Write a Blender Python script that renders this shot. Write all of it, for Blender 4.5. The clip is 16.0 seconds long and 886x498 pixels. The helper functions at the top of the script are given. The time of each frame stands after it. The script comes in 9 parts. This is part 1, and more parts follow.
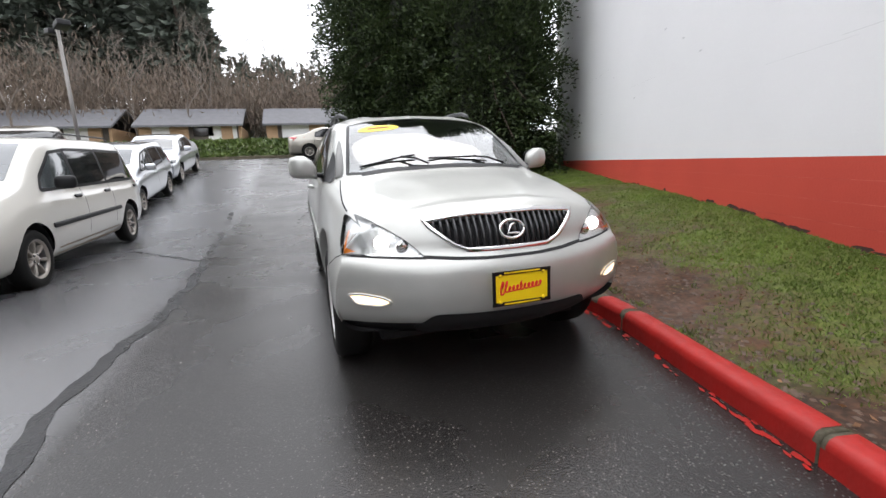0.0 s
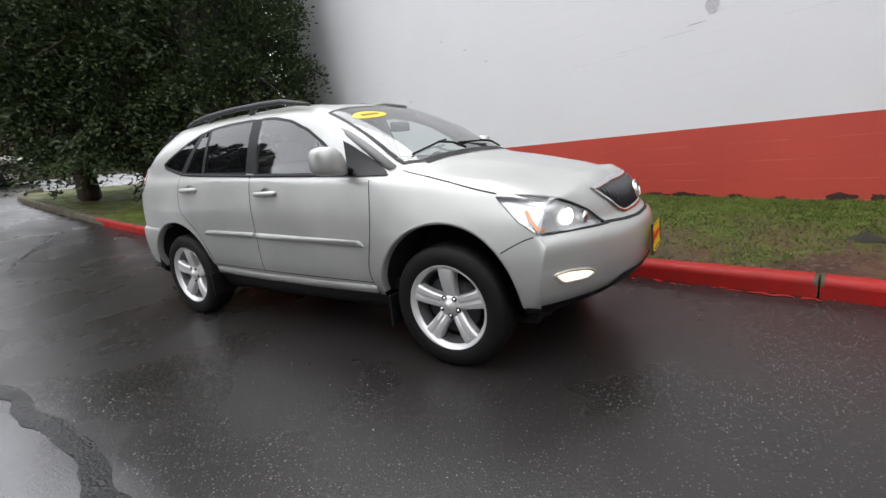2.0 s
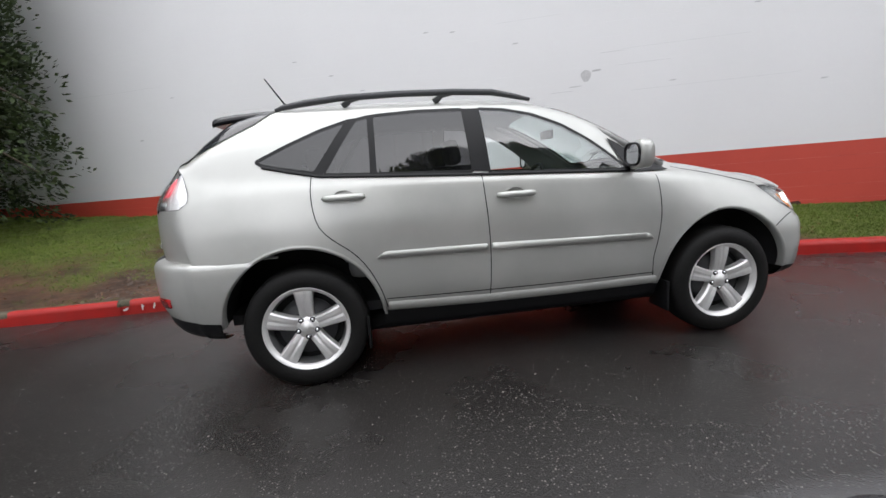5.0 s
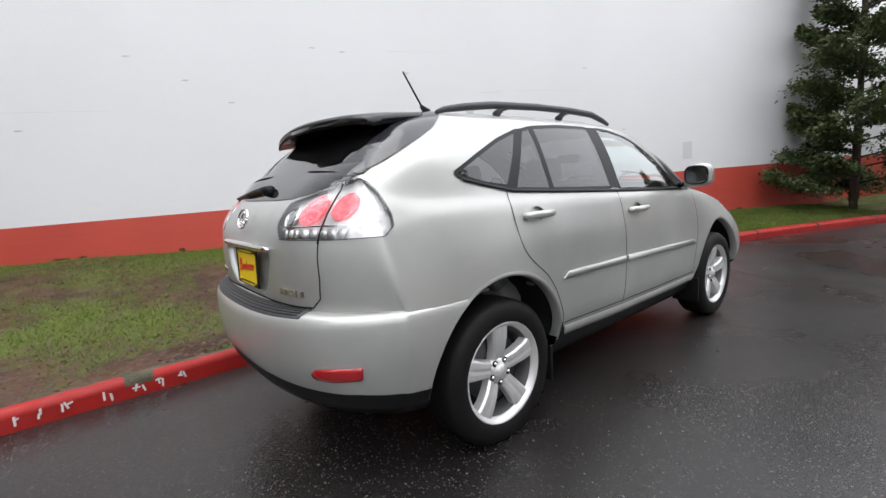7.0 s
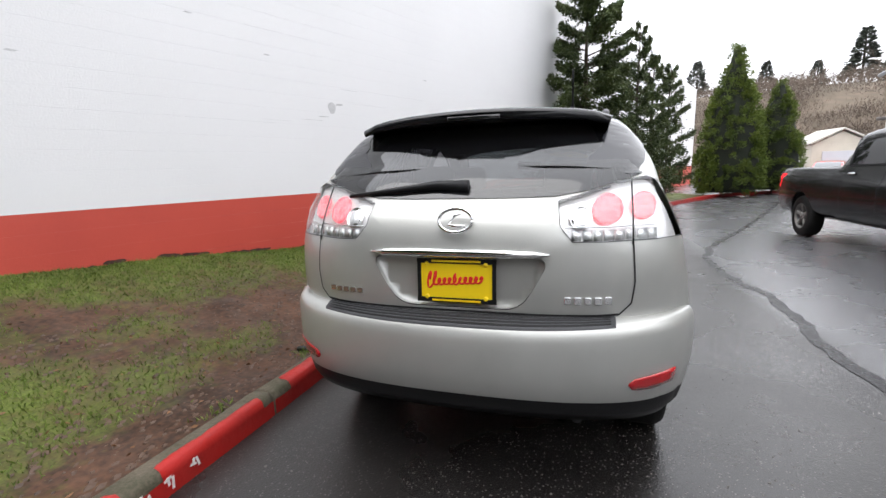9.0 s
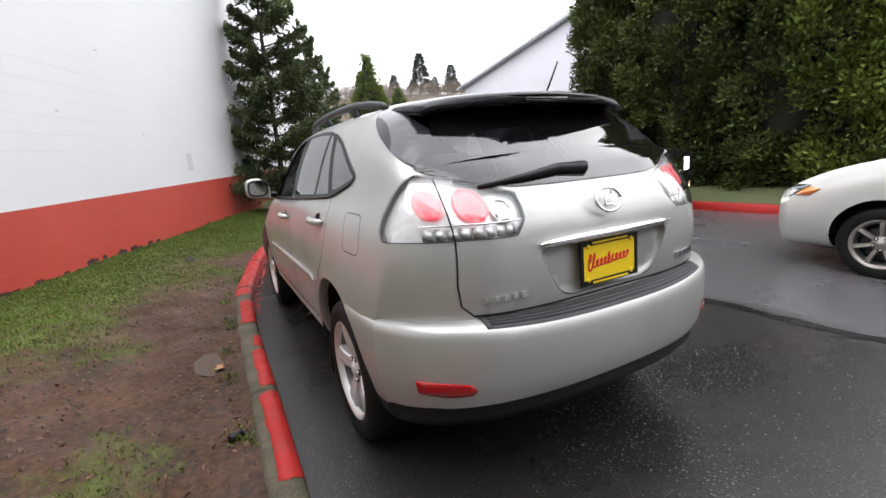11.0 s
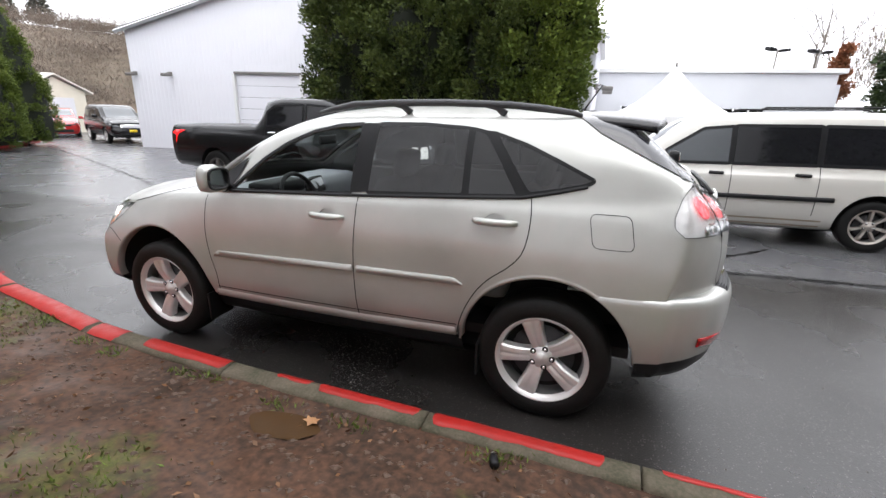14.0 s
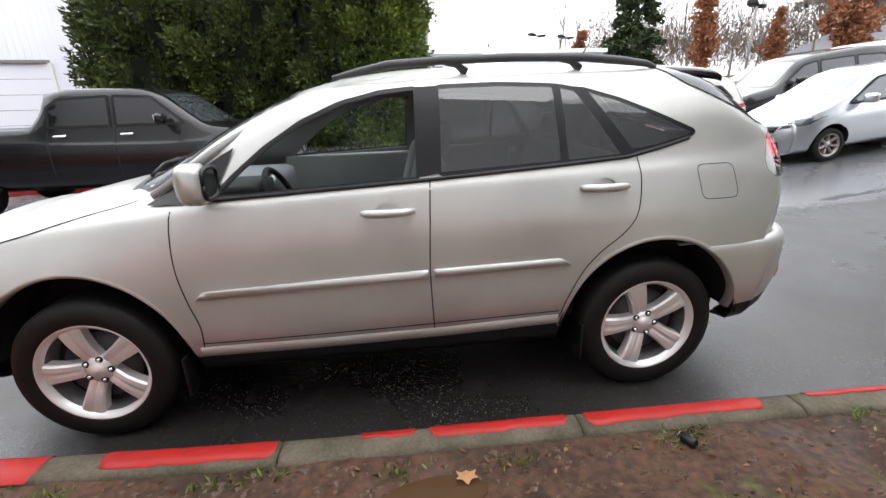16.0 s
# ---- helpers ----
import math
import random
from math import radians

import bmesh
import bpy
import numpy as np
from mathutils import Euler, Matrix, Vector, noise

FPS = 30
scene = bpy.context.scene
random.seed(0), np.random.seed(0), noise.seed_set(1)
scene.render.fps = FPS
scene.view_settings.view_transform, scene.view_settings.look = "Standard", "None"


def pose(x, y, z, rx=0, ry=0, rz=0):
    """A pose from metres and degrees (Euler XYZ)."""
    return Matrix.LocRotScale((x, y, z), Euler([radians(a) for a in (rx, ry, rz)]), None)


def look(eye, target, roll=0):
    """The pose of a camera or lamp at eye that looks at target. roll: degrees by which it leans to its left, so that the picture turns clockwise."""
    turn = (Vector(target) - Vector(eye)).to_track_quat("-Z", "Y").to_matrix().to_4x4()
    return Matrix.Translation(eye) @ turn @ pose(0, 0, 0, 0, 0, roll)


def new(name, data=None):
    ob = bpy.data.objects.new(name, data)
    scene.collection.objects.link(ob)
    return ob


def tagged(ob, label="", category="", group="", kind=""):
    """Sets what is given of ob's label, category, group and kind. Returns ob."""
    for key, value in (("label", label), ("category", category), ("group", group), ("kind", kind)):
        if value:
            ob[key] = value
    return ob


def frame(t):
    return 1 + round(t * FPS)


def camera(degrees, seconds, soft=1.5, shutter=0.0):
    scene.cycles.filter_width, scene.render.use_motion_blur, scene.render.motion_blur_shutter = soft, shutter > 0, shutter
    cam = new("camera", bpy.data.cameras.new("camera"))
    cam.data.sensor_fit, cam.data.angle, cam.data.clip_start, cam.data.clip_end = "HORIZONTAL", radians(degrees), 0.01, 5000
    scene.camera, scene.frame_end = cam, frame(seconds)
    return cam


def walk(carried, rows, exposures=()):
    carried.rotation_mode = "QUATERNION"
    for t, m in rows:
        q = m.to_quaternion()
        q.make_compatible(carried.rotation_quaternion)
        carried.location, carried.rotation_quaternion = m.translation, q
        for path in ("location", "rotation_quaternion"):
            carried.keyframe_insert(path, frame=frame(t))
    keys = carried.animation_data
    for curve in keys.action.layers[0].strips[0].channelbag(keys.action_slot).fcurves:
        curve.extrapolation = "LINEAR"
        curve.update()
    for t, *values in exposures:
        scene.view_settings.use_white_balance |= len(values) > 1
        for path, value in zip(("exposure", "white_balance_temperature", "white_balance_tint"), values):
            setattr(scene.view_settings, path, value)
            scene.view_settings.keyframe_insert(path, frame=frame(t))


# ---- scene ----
cam = camera(89.9, 16.0)
PATH = [
    (0, (4.266, -1.018, 1.21), (2.393, -0.431, 0.831), -2.5),
    (0.5, (3.98, -1.545, 1.208), (2.279, -0.568, 0.817), -3.7),
    (1, (3.62, -2.021, 1.206), (2.089, -0.821, 0.741), -4.4),
    (1.5, (3.213, -2.477, 1.203), (1.868, -1.049, 0.813), -5.3),
    (2, (2.697, -2.85, 1.216), (1.61, -1.229, 0.781), -6.6),
    (2.5, (2.134, -3.123, 1.254), (1.206, -1.393, 0.87), -5.3),
    (3, (1.586, -3.35, 1.276), (0.893, -1.515, 0.888), -5.5),
    (3.5, (1.012, -3.449, 1.303), (0.565, -1.531, 0.954), -3.0),
    (4, (0.423, -3.543, 1.326), (0.257, -1.589, 0.931), -4.2),
    (4.2, (0.165, -3.532, 1.309), (0.061, -1.577, 0.898), -4.7),
    (6.3, (-2.261, -2.884, 1.241), (-1.316, -1.145, 0.952), -5.8),
    (6.5, (-2.422, -2.703, 1.322), (-1.42, -1.015, 0.938), -5.5),
    (7, (-2.845, -2.305, 1.338), (-1.594, -0.777, 1.024), -4.3),
    (7.5, (-3.201, -1.883, 1.386), (-1.725, -0.586, 1.014), -5.9),
    (8, (-3.479, -1.405, 1.397), (-1.828, -0.327, 1.064), -3.8),
    (8.5, (-3.734, -0.986, 1.415), (-1.945, -0.188, 1.011), -3.6),
    (9, (-3.871, -0.456, 1.412), (-1.989, 0.121, 1.06), -1.8),
    (9.2, (-3.908, -0.25, 1.403), (-1.978, 0.153, 1.07), -1.6),
    (11.3, (-3.295, 1.624, 1.467), (-1.646, 0.59, 1.005), -2.7),
    (11.5, (-3.19, 1.771, 1.48), (-1.599, 0.654, 1.012), -1.7),
    (12, (-2.909, 2.141, 1.554), (-1.553, 0.76, 1.05), -2.5),
    (12.5, (-2.516, 2.375, 1.583), (-1.294, 0.902, 1.003), -2.3),
    (13, (-2.187, 2.632, 1.601), (-1.219, 0.971, 1.05), -1.2),
    (13.5, (-1.879, 2.932, 1.668), (-1.06, 1.189, 1.13), -2.4),
    (14, (-1.521, 3.087, 1.653), (-0.904, 1.277, 1.066), 1.9),
    (14.5, (-1.099, 3.197, 1.625), (-0.715, 1.341, 0.987), 2.4),
    (15, (-0.698, 3.108, 1.572), (-0.488, 1.23, 0.915), 0.9),
    (15.5, (-0.377, 3.01, 1.542), (-0.44, 1.116, 0.903), 1.8),
    (16, (-0.09, 2.841, 1.512), (-0.282, 0.952, 0.885), -1.3),
]
walk(cam, [(t, look(eye, target, roll)) for t, eye, target, roll in PATH], exposures=[(0.0, 0.75), (3.0, 0.52), (5.0, 0.56), (7.0, 0.71), (9.0, 0.85), (12.0, 0.92), (14.0, 1.00), (16.0, 1.18)])

# ---- light ----
world = bpy.data.worlds.new("overcast")
scene.world = world
world.use_nodes = True
wn, wl = world.node_tree.nodes, world.node_tree.links
sky = wn.new("ShaderNodeTexSky")
sky.sky_type, sky.sun_disc = "NISHITA", False
sky.sun_elevation, sky.sun_rotation = radians(38), radians(160)
sky.air_density, sky.dust_density, sky.ozone_density = 1.0, 6.0, 1.0
pale = wn.new("ShaderNodeHueSaturation")
pale.inputs["Saturation"].default_value = 0.16
wl.new(sky.outputs[0], pale.inputs["Color"])
cloud = wn.new("ShaderNodeMix")  # an even cloud cover over the clear sky
cloud.data_type = "RGBA"
cloud.inputs[0].default_value = 0.88
cloud.inputs[7].default_value = (11.0, 11.2, 11.9, 1)
wl.new(pale.outputs[0], cloud.inputs[6])
updir, upsep, uprange = wn.new("ShaderNodeTexCoord"), wn.new("ShaderNodeSeparateXYZ"), wn.new("ShaderNodeMapRange")  # overcast: brighter overhead than at the horizon
uprange.inputs[1].default_value, uprange.inputs[2].default_value, uprange.inputs[3].default_value, uprange.inputs[4].default_value = 0.0, 1.0, 0.83, 1.25
wl.new(updir.outputs["Generated"], upsep.inputs[0]), wl.new(upsep.outputs[2], uprange.inputs[0])
bright = wn.new("ShaderNodeVectorMath")
bright.operation = "SCALE"
wl.new(cloud.outputs[2], bright.inputs[0]), wl.new(uprange.outputs[0], bright.inputs["Scale"])
wl.new(bright.outputs[0], wn["Background"].inputs["Color"])
wn["Background"].inputs["Strength"].default_value = 0.14
sun_data = bpy.data.lights.new("sun", "SUN")
sun_data.energy, sun_data.angle, sun_data.color = 0.6, radians(50), (1.0, 0.97, 0.93)
sun = new("sun", sun_data)
sun.matrix_world = look((0, 0, 30), (8, -6, 0))


# ---- materials ----
def mat(name, color, rough=0.6, metal=0.0, grain=0.0, grain_scale=60.0, blotch=0.0, blotch_scale=2.0, bump=0.0, bump_scale=80.0,
        color2=None, rough_var=0.0, coat=0.0, rand=0.0, spec=0.5, stretch=(1, 1, 1)):
    """A surface with colour variation at two scales, relief and uneven gloss."""
    m = bpy.data.materials.new(name)
    m.use_nodes = True
    n, l = m.node_tree.nodes, m.node_tree.links
    p = n["Principled BSDF"]
    p.inputs["Base Color"].default_value = (*color, 1)
    p.inputs["Roughness"].default_value, p.inputs["Metallic"].default_value = rough, metal
    p.inputs["Coat Weight"].default_value, p.inputs["Coat Roughness"].default_value = coat, 0.04
    p.inputs["Specular IOR Level"].default_value = spec
    tc, mp = n.new("ShaderNodeTexCoord"), n.new("ShaderNodeMapping")
    mp.inputs["Scale"].default_value = stretch
    l.new(tc.outputs["Object"], mp.inputs["Vector"])

    def tex(scale, detail=5.0):
        t = n.new("ShaderNodeTexNoise")
        t.inputs["Scale"].default_value, t.inputs["Detail"].default_value = scale, detail
        l.new(mp.outputs[0], t.inputs["Vector"])
        return t
    col = None
    if grain or blotch or color2 or rand:
        mix = n.new("ShaderNodeMix")
        mix.data_type = "RGBA"
        c2 = color2 or tuple(c * 0.55 for c in color)
        mix.inputs[6].default_value, mix.inputs[7].default_value = (*color, 1), (*c2, 1)
        big, small = tex(blotch_scale), tex(grain_scale, 2.0)
        ramp = n.new("ShaderNodeMapRange")
        ramp.inputs[1].default_value, ramp.inputs[2].default_value = 0.35, 0.65
        ramp.inputs[3].default_value, ramp.inputs[4].default_value = 0.0, blotch if (blotch or not color2) else 1.0
        l.new(big.outputs["Fac"], ramp.inputs[0])
        ramp2 = n.new("ShaderNodeMapRange")
        ramp2.inputs[1].default_value, ramp2.inputs[2].default_value = 0.3, 0.7
        ramp2.inputs[3].default_value, ramp2.inputs[4].default_value = 0.0, grain
        l.new(small.outputs["Fac"], ramp2.inputs[0])
        add = n.new("ShaderNodeMath")
        add.operation, add.use_clamp = "ADD", True
        l.new(ramp.outputs[0], add.inputs[0]), l.new(ramp2.outputs[0], add.inputs[1])
        fac = add.outputs[0]
        if rand:
            info, mr, add2 = n.new("ShaderNodeObjectInfo"), n.new("ShaderNodeMath"), n.new("ShaderNodeMath")
            mr.operation, mr.inputs[1].default_value = "MULTIPLY", rand
            add2.operation, add2.use_clamp = "ADD", True
            l.new(info.outputs["Random"], mr.inputs[0]), l.new(mr.outputs[0], add2.inputs[0]), l.new(fac, add2.inputs[1])
            fac = add2.outputs[0]
        l.new(fac, mix.inputs[0])
        l.new(mix.outputs[2], p.inputs["Base Color"])
    if rough_var:
        t, r = tex(blotch_scale * 1.7), n.new("ShaderNodeMapRange")
        r.inputs[1].default_value, r.inputs[2].default_value = 0.3, 0.7
        r.inputs[3].default_value, r.inputs[4].default_value = max(0.02, rough - rough_var), min(1, rough + rough_var)
        l.new(t.outputs["Fac"], r.inputs[0]), l.new(r.outputs[0], p.inputs["Roughness"])
    if bump:
        t, b = tex(bump_scale), n.new("ShaderNodeBump")
        b.inputs["Strength"].default_value, b.inputs["Distance"].default_value = min(1.0, bump * 30), 0.006
        l.new(t.outputs["Fac"], b.inputs["Height"]), l.new(b.outputs[0], p.inputs["Normal"])
    return m


def leafy(name, dark, light, scale=0.8):
    """Foliage: each leaf takes its own tone between dark and light, and lets some light through."""
    m = bpy.data.materials.new(name)
    m.use_nodes = True
    n, l = m.node_tree.nodes, m.node_tree.links
    p = n["Principled BSDF"]
    p.inputs["Roughness"].default_value = 0.6
    p.inputs["Specular IOR Level"].default_value = 0.3
    geo, tc, t = n.new("ShaderNodeNewGeometry"), n.new("ShaderNodeTexCoord"), n.new("ShaderNodeTexNoise")
    t.inputs["Scale"].default_value = scale
    l.new(tc.outputs["Object"], t.inputs["Vector"])
    add, mul = n.new("ShaderNodeMath"), n.new("ShaderNodeMath")
    mul.operation, mul.inputs[1].default_value = "MULTIPLY", 0.55
    l.new(geo.outputs["Random Per Island"], mul.inputs[0])
    r = n.new("ShaderNodeMapRange")
    r.inputs[1].default_value, r.inputs[2].default_value, r.inputs[3].default_value, r.inputs[4].default_value = 0.35, 0.65, 0.0, 0.5
    l.new(t.outputs["Fac"], r.inputs[0])
    l.new(mul.outputs[0], add.inputs[0]), l.new(r.outputs[0], add.inputs[1])
    mix = n.new("ShaderNodeMix")
    mix.data_type = "RGBA"
    mix.inputs[6].default_value, mix.inputs[7].default_value = (*dark, 1), (*light, 1)
    l.new(add.outputs[0], mix.inputs[0]), l.new(mix.outputs[2], p.inputs["Base Color"])
    return m


def glassy(name, tint, rough=0.0, clear=0.6, mirror=0.067):
    """Window glass: part of the light goes through, tinted, the rest mirrors or is lost."""
    m = bpy.data.materials.new(name)
    m.use_nodes = True
    n, l = m.node_tree.nodes, m.node_tree.links
    out = n["Material Output"]
    tr, gl, df, mx, mx2, lw, pw, fr = (n.new("ShaderNode" + k) for k in ("BsdfTransparent", "BsdfGlossy", "BsdfDiffuse", "MixShader", "MixShader", "LayerWeight", "Math", "Math"))
    tr.inputs[0].default_value = (*tint, 1)
    gl.inputs["Roughness"].default_value = rough
    gl.inputs["Color"].default_value = (0.95, 0.95, 0.95, 1)
    df.inputs["Color"].default_value = (0.012, 0.012, 0.014, 1)
    # gloss grows from its square-on share to full at a grazing view, alike from both sides
    lw.inputs["Blend"].default_value = 0.5
    pw.operation, pw.inputs[1].default_value = "POWER", 4.0
    fr.operation, fr.inputs[1].default_value, fr.inputs[2].default_value = "MULTIPLY_ADD", 1.0 - mirror, mirror
    l.new(lw.outputs["Facing"], pw.inputs[0]), l.new(pw.outputs[0], fr.inputs[0])
    mx.inputs[0].default_value = clear
    l.new(df.outputs[0], mx.inputs[1]), l.new(tr.outputs[0], mx.inputs[2])
    l.new(fr.outputs[0], mx2.inputs[0]), l.new(mx.outputs[0], mx2.inputs[1]), l.new(gl.outputs[0], mx2.inputs[2])
    l.new(mx2.outputs[0], out.inputs["Surface"])
    return m


def glow(name, color, strength):
    m = bpy.data.materials.new(name)
    m.use_nodes = True
    p = m.node_tree.nodes["Principled BSDF"]
    p.inputs["Base Color"].default_value = (*color, 1)
    p.inputs["Emission Color"].default_value = (*color, 1)
    p.inputs["Emission Strength"].default_value = strength
    p.inputs["Roughness"].default_value = 0.2
    return m


def asphalt_mat():
    m = mat("wet_asphalt", (0.011, 0.0101, 0.0098), rough=0.29, grain=0.6, grain_scale=160, blotch=0.35, blotch_scale=0.45,
            color2=(0.027, 0.0245, 0.023), rough_var=0.12, bump=0.011, bump_scale=110, spec=0.34)
    n, l = m.node_tree.nodes, m.node_tree.links
    p = n["Principled BSDF"]
    v = n.new("ShaderNodeTexVoronoi")
    v.inputs["Scale"].default_value = 78
    tc = n.new("ShaderNodeTexCoord")
    l.new(tc.outputs["Object"], v.inputs["Vector"])
    r = n.new("ShaderNodeMapRange")
    r.inputs[1].default_value, r.inputs[2].default_value, r.inputs[3].default_value, r.inputs[4].default_value = 0.36, 0.16, 0, 1
    l.new(v.outputs["Distance"], r.inputs[0])
    sep, gt, mul = n.new("ShaderNodeSeparateColor"), n.new("ShaderNodeMath"), n.new("ShaderNodeMath")
    l.new(v.outputs["Color"], sep.inputs[0])
    gt.operation, gt.inputs[1].default_value, mul.operation = "GREATER_THAN", 0.74, "MULTIPLY"
    l.new(sep.outputs[0], gt.inputs[0]), l.new(gt.outputs[0], mul.inputs[0]), l.new(r.outputs[0], mul.inputs[1])
    mix = n.new("ShaderNodeMix")
    mix.data_type = "RGBA"
    mix.inputs[7].default_value = (0.115, 0.108, 0.102, 1)
    old = p.inputs["Base Color"].links[0].from_socket
    l.new(mul.outputs[0], mix.inputs[0]), l.new(old, mix.inputs[6]), l.new(mix.outputs[2], p.inputs["Base Color"])
    # the older, smoother and wetter pavement beyond the tar seam
    xyz, ragged, at_seam, side = n.new("ShaderNodeSeparateXYZ"), n.new("ShaderNodeTexNoise"), n.new("ShaderNodeMath"), n.new("ShaderNodeMapRange")
    ragged.inputs["Scale"].default_value = 0.7
    l.new(tc.outputs["Object"], xyz.inputs[0]), l.new(tc.outputs["Object"], ragged.inputs["Vector"])
    at_seam.operation, at_seam.inputs[1].default_value = "MULTIPLY_ADD", 0.5
    l.new(ragged.outputs["Fac"], at_seam.inputs[0]), l.new(xyz.outputs[1], at_seam.inputs[2])
    side.inputs[1].default_value, side.inputs[2].default_value, side.inputs[3].default_value, side.inputs[4].default_value = -1.98, -2.26, 0.0, 1.0
    l.new(at_seam.outputs[0], side.inputs[0])
    older, gloss = n.new("ShaderNodeMix"), n.new("ShaderNodeMix")
    older.data_type, older.inputs[7].default_value = "RGBA", (0.080, 0.080, 0.084, 1)
    l.new(side.outputs[0], older.inputs[0]), l.new(mix.outputs[2], older.inputs[6]), l.new(older.outputs[2], p.inputs["Base Color"])
    l.new(side.outputs[0], gloss.inputs[0])
    gloss.inputs[2].default_value, gloss.inputs[3].default_value = 0.45, 1.0
    l.new(gloss.outputs[0], p.inputs["Specular IOR Level"])
    damp, was = n.new("ShaderNodeMix"), p.inputs["Roughness"].links[0].from_socket
    damp.inputs[3].default_value = 0.26
    half = n.new("ShaderNodeMath")
    half.operation, half.inputs[1].default_value = "MULTIPLY", 0.8
    l.new(side.outputs[0], half.inputs[0]), l.new(half.outputs[0], damp.inputs[0]), l.new(was, damp.inputs[2]), l.new(damp.outputs[0], p.inputs["Roughness"])
    return m


ASPHALT = asphalt_mat()


def lawn_mat():
    """Wet mud under moss and mown grass; the cover is worn away where people step."""
    m = mat("muddy_lawn_soil", (0.105, 0.052, 0.031), rough=0.72, grain=0.75, grain_scale=28, blotch=0.5, blotch_scale=2.2, color2=(0.030, 0.018, 0.012), rough_var=0.25, bump=0.034, bump_scale=14, spec=0.22)
    n, l = m.node_tree.nodes, m.node_tree.links
    p = n["Principled BSDF"]
    at, t, t2 = n.new("ShaderNodeAttribute"), n.new("ShaderNodeTexNoise"), n.new("ShaderNodeTexNoise")
    at.attribute_name = "cover"
    tc = n.new("ShaderNodeTexCoord")
    t.inputs["Scale"].default_value, t.inputs["Detail"].default_value = 9.0, 6.0
    t2.inputs["Scale"].default_value, t2.inputs["Detail"].default_value = 70.0, 3.0
    l.new(tc.outputs["Object"], t.inputs["Vector"]), l.new(tc.outputs["Object"], t2.inputs["Vector"])
    add, r, mix, moss, r2 = n.new("ShaderNodeMath"), n.new("ShaderNodeMapRange"), n.new("ShaderNodeMix"), n.new("ShaderNodeMix"), n.new("ShaderNodeMapRange")
    l.new(at.outputs["Fac"], add.inputs[0]), l.new(t.outputs["Fac"], add.inputs[1])
    r.inputs[1].default_value, r.inputs[2].default_value = 0.74, 1.26
    l.new(add.outputs[0], r.inputs[0])
    mix.data_type = moss.data_type = "RGBA"
    moss.inputs[6].default_value, moss.inputs[7].default_value = (0.046, 0.056, 0.012, 1), (0.112, 0.142, 0.025, 1)
    r2.inputs[1].default_value, r2.inputs[2].default_value = 0.32, 0.68
    l.new(t2.outputs["Fac"], r2.inputs[0]), l.new(r2.outputs[0], moss.inputs[0])
    old = p.inputs["Base Color"].links[0].from_socket
    l.new(r.outputs[0], mix.inputs[0]), l.new(old, mix.inputs[6]), l.new(moss.outputs[2], mix.inputs[7]), l.new(mix.outputs[2], p.inputs["Base Color"])
    return m


GRASS_SOIL = lawn_mat()
VERGE = mat("rough_grass", (0.05, 0.08, 0.02), rough=0.9, grain=0.6, grain_scale=20, blotch=0.6, blotch_scale=0.4, color2=(0.09, 0.08, 0.04), bump=0.03, bump_scale=20)
WHITE_WALL = mat("white_painted_block", (0.74, 0.74, 0.75), rough=0.55, grain=0.05, grain_scale=90, blotch=0.06, blotch_scale=0.8,
                 color2=(0.45, 0.45, 0.45), bump=0.012, bump_scale=60)
RED_WALL = mat("red_painted_block", (0.53, 0.070, 0.046), rough=0.5, grain=0.12, grain_scale=70, blotch=0.25, blotch_scale=0.9,
               color2=(0.33, 0.035, 0.028), bump=0.012, bump_scale=60)
MORTAR = mat("painted_joint", (0.60, 0.60, 0.60), rough=0.7, bump=0.01)
MORTAR_RED = mat("red_painted_joint", (0.62, 0.16, 0.12), rough=0.6, grain=0.4, grain_scale=12, color2=(0.40, 0.05, 0.04))
KERB_RED = mat("worn_red_kerb_paint", (0.35, 0.013, 0.010), rough=0.5, spec=0.3, grain=0.15, grain_scale=60, blotch=0.4, blotch_scale=5, color2=(0.22, 0.018, 0.015), rough_var=0.15, bump=0.012, bump_scale=40)
CONCRETE = mat("old_concrete", (0.118, 0.095, 0.068), rough=0.85, grain=0.5, grain_scale=70, blotch=0.7, blotch_scale=6, color2=(0.045, 0.042, 0.022), bump=0.03, bump_scale=40)
SIDING = mat("white_metal_siding", (0.70, 0.70, 0.745), rough=0.5, grain=0.05, grain_scale=40, blotch=0.08, blotch_scale=0.5, color2=(0.60, 0.60, 0.62))
GREY_WALL = mat("grey_stucco", (0.60, 0.61, 0.64), rough=0.7, grain=0.1, blotch=0.15, blotch_scale=0.6)
ROOFING = mat("grey_shingle", (0.12, 0.12, 0.13), rough=0.85, grain=0.4, grain_scale=12, blotch=0.3, bump=0.02, bump_scale=15)
TRIM_W = mat("white_trim", (0.7, 0.7, 0.7), rough=0.5, grain=0.1, blotch=0.1)
BARK = mat("bark", (0.075, 0.055, 0.042), rough=0.9, grain=0.6, grain_scale=25, blotch=0.4, bump=0.03, bump_scale=20, stretch=(1, 1, 0.2))
BARE = mat("bare_twigs", (0.17, 0.14, 0.12), rough=0.9, grain=0.5, grain_scale=8, blotch=0.4)
DARKGREEN = leafy("dark_conifer_needles", (0.007, 0.014, 0.005), (0.040, 0.062, 0.015), 1.4)
HEDGE_L = leafy("hedge_leaves", (0.009, 0.020, 0.005), (0.098, 0.125, 0.026), 1.6)
CYPRESS_L = leafy("cypress_foliage", (0.040, 0.068, 0.012), (0.150, 0.195, 0.030), 1.0)
PINE_L = leafy("pine_needles", (0.020, 0.036, 0.014), (0.098, 0.128, 0.040), 1.0)
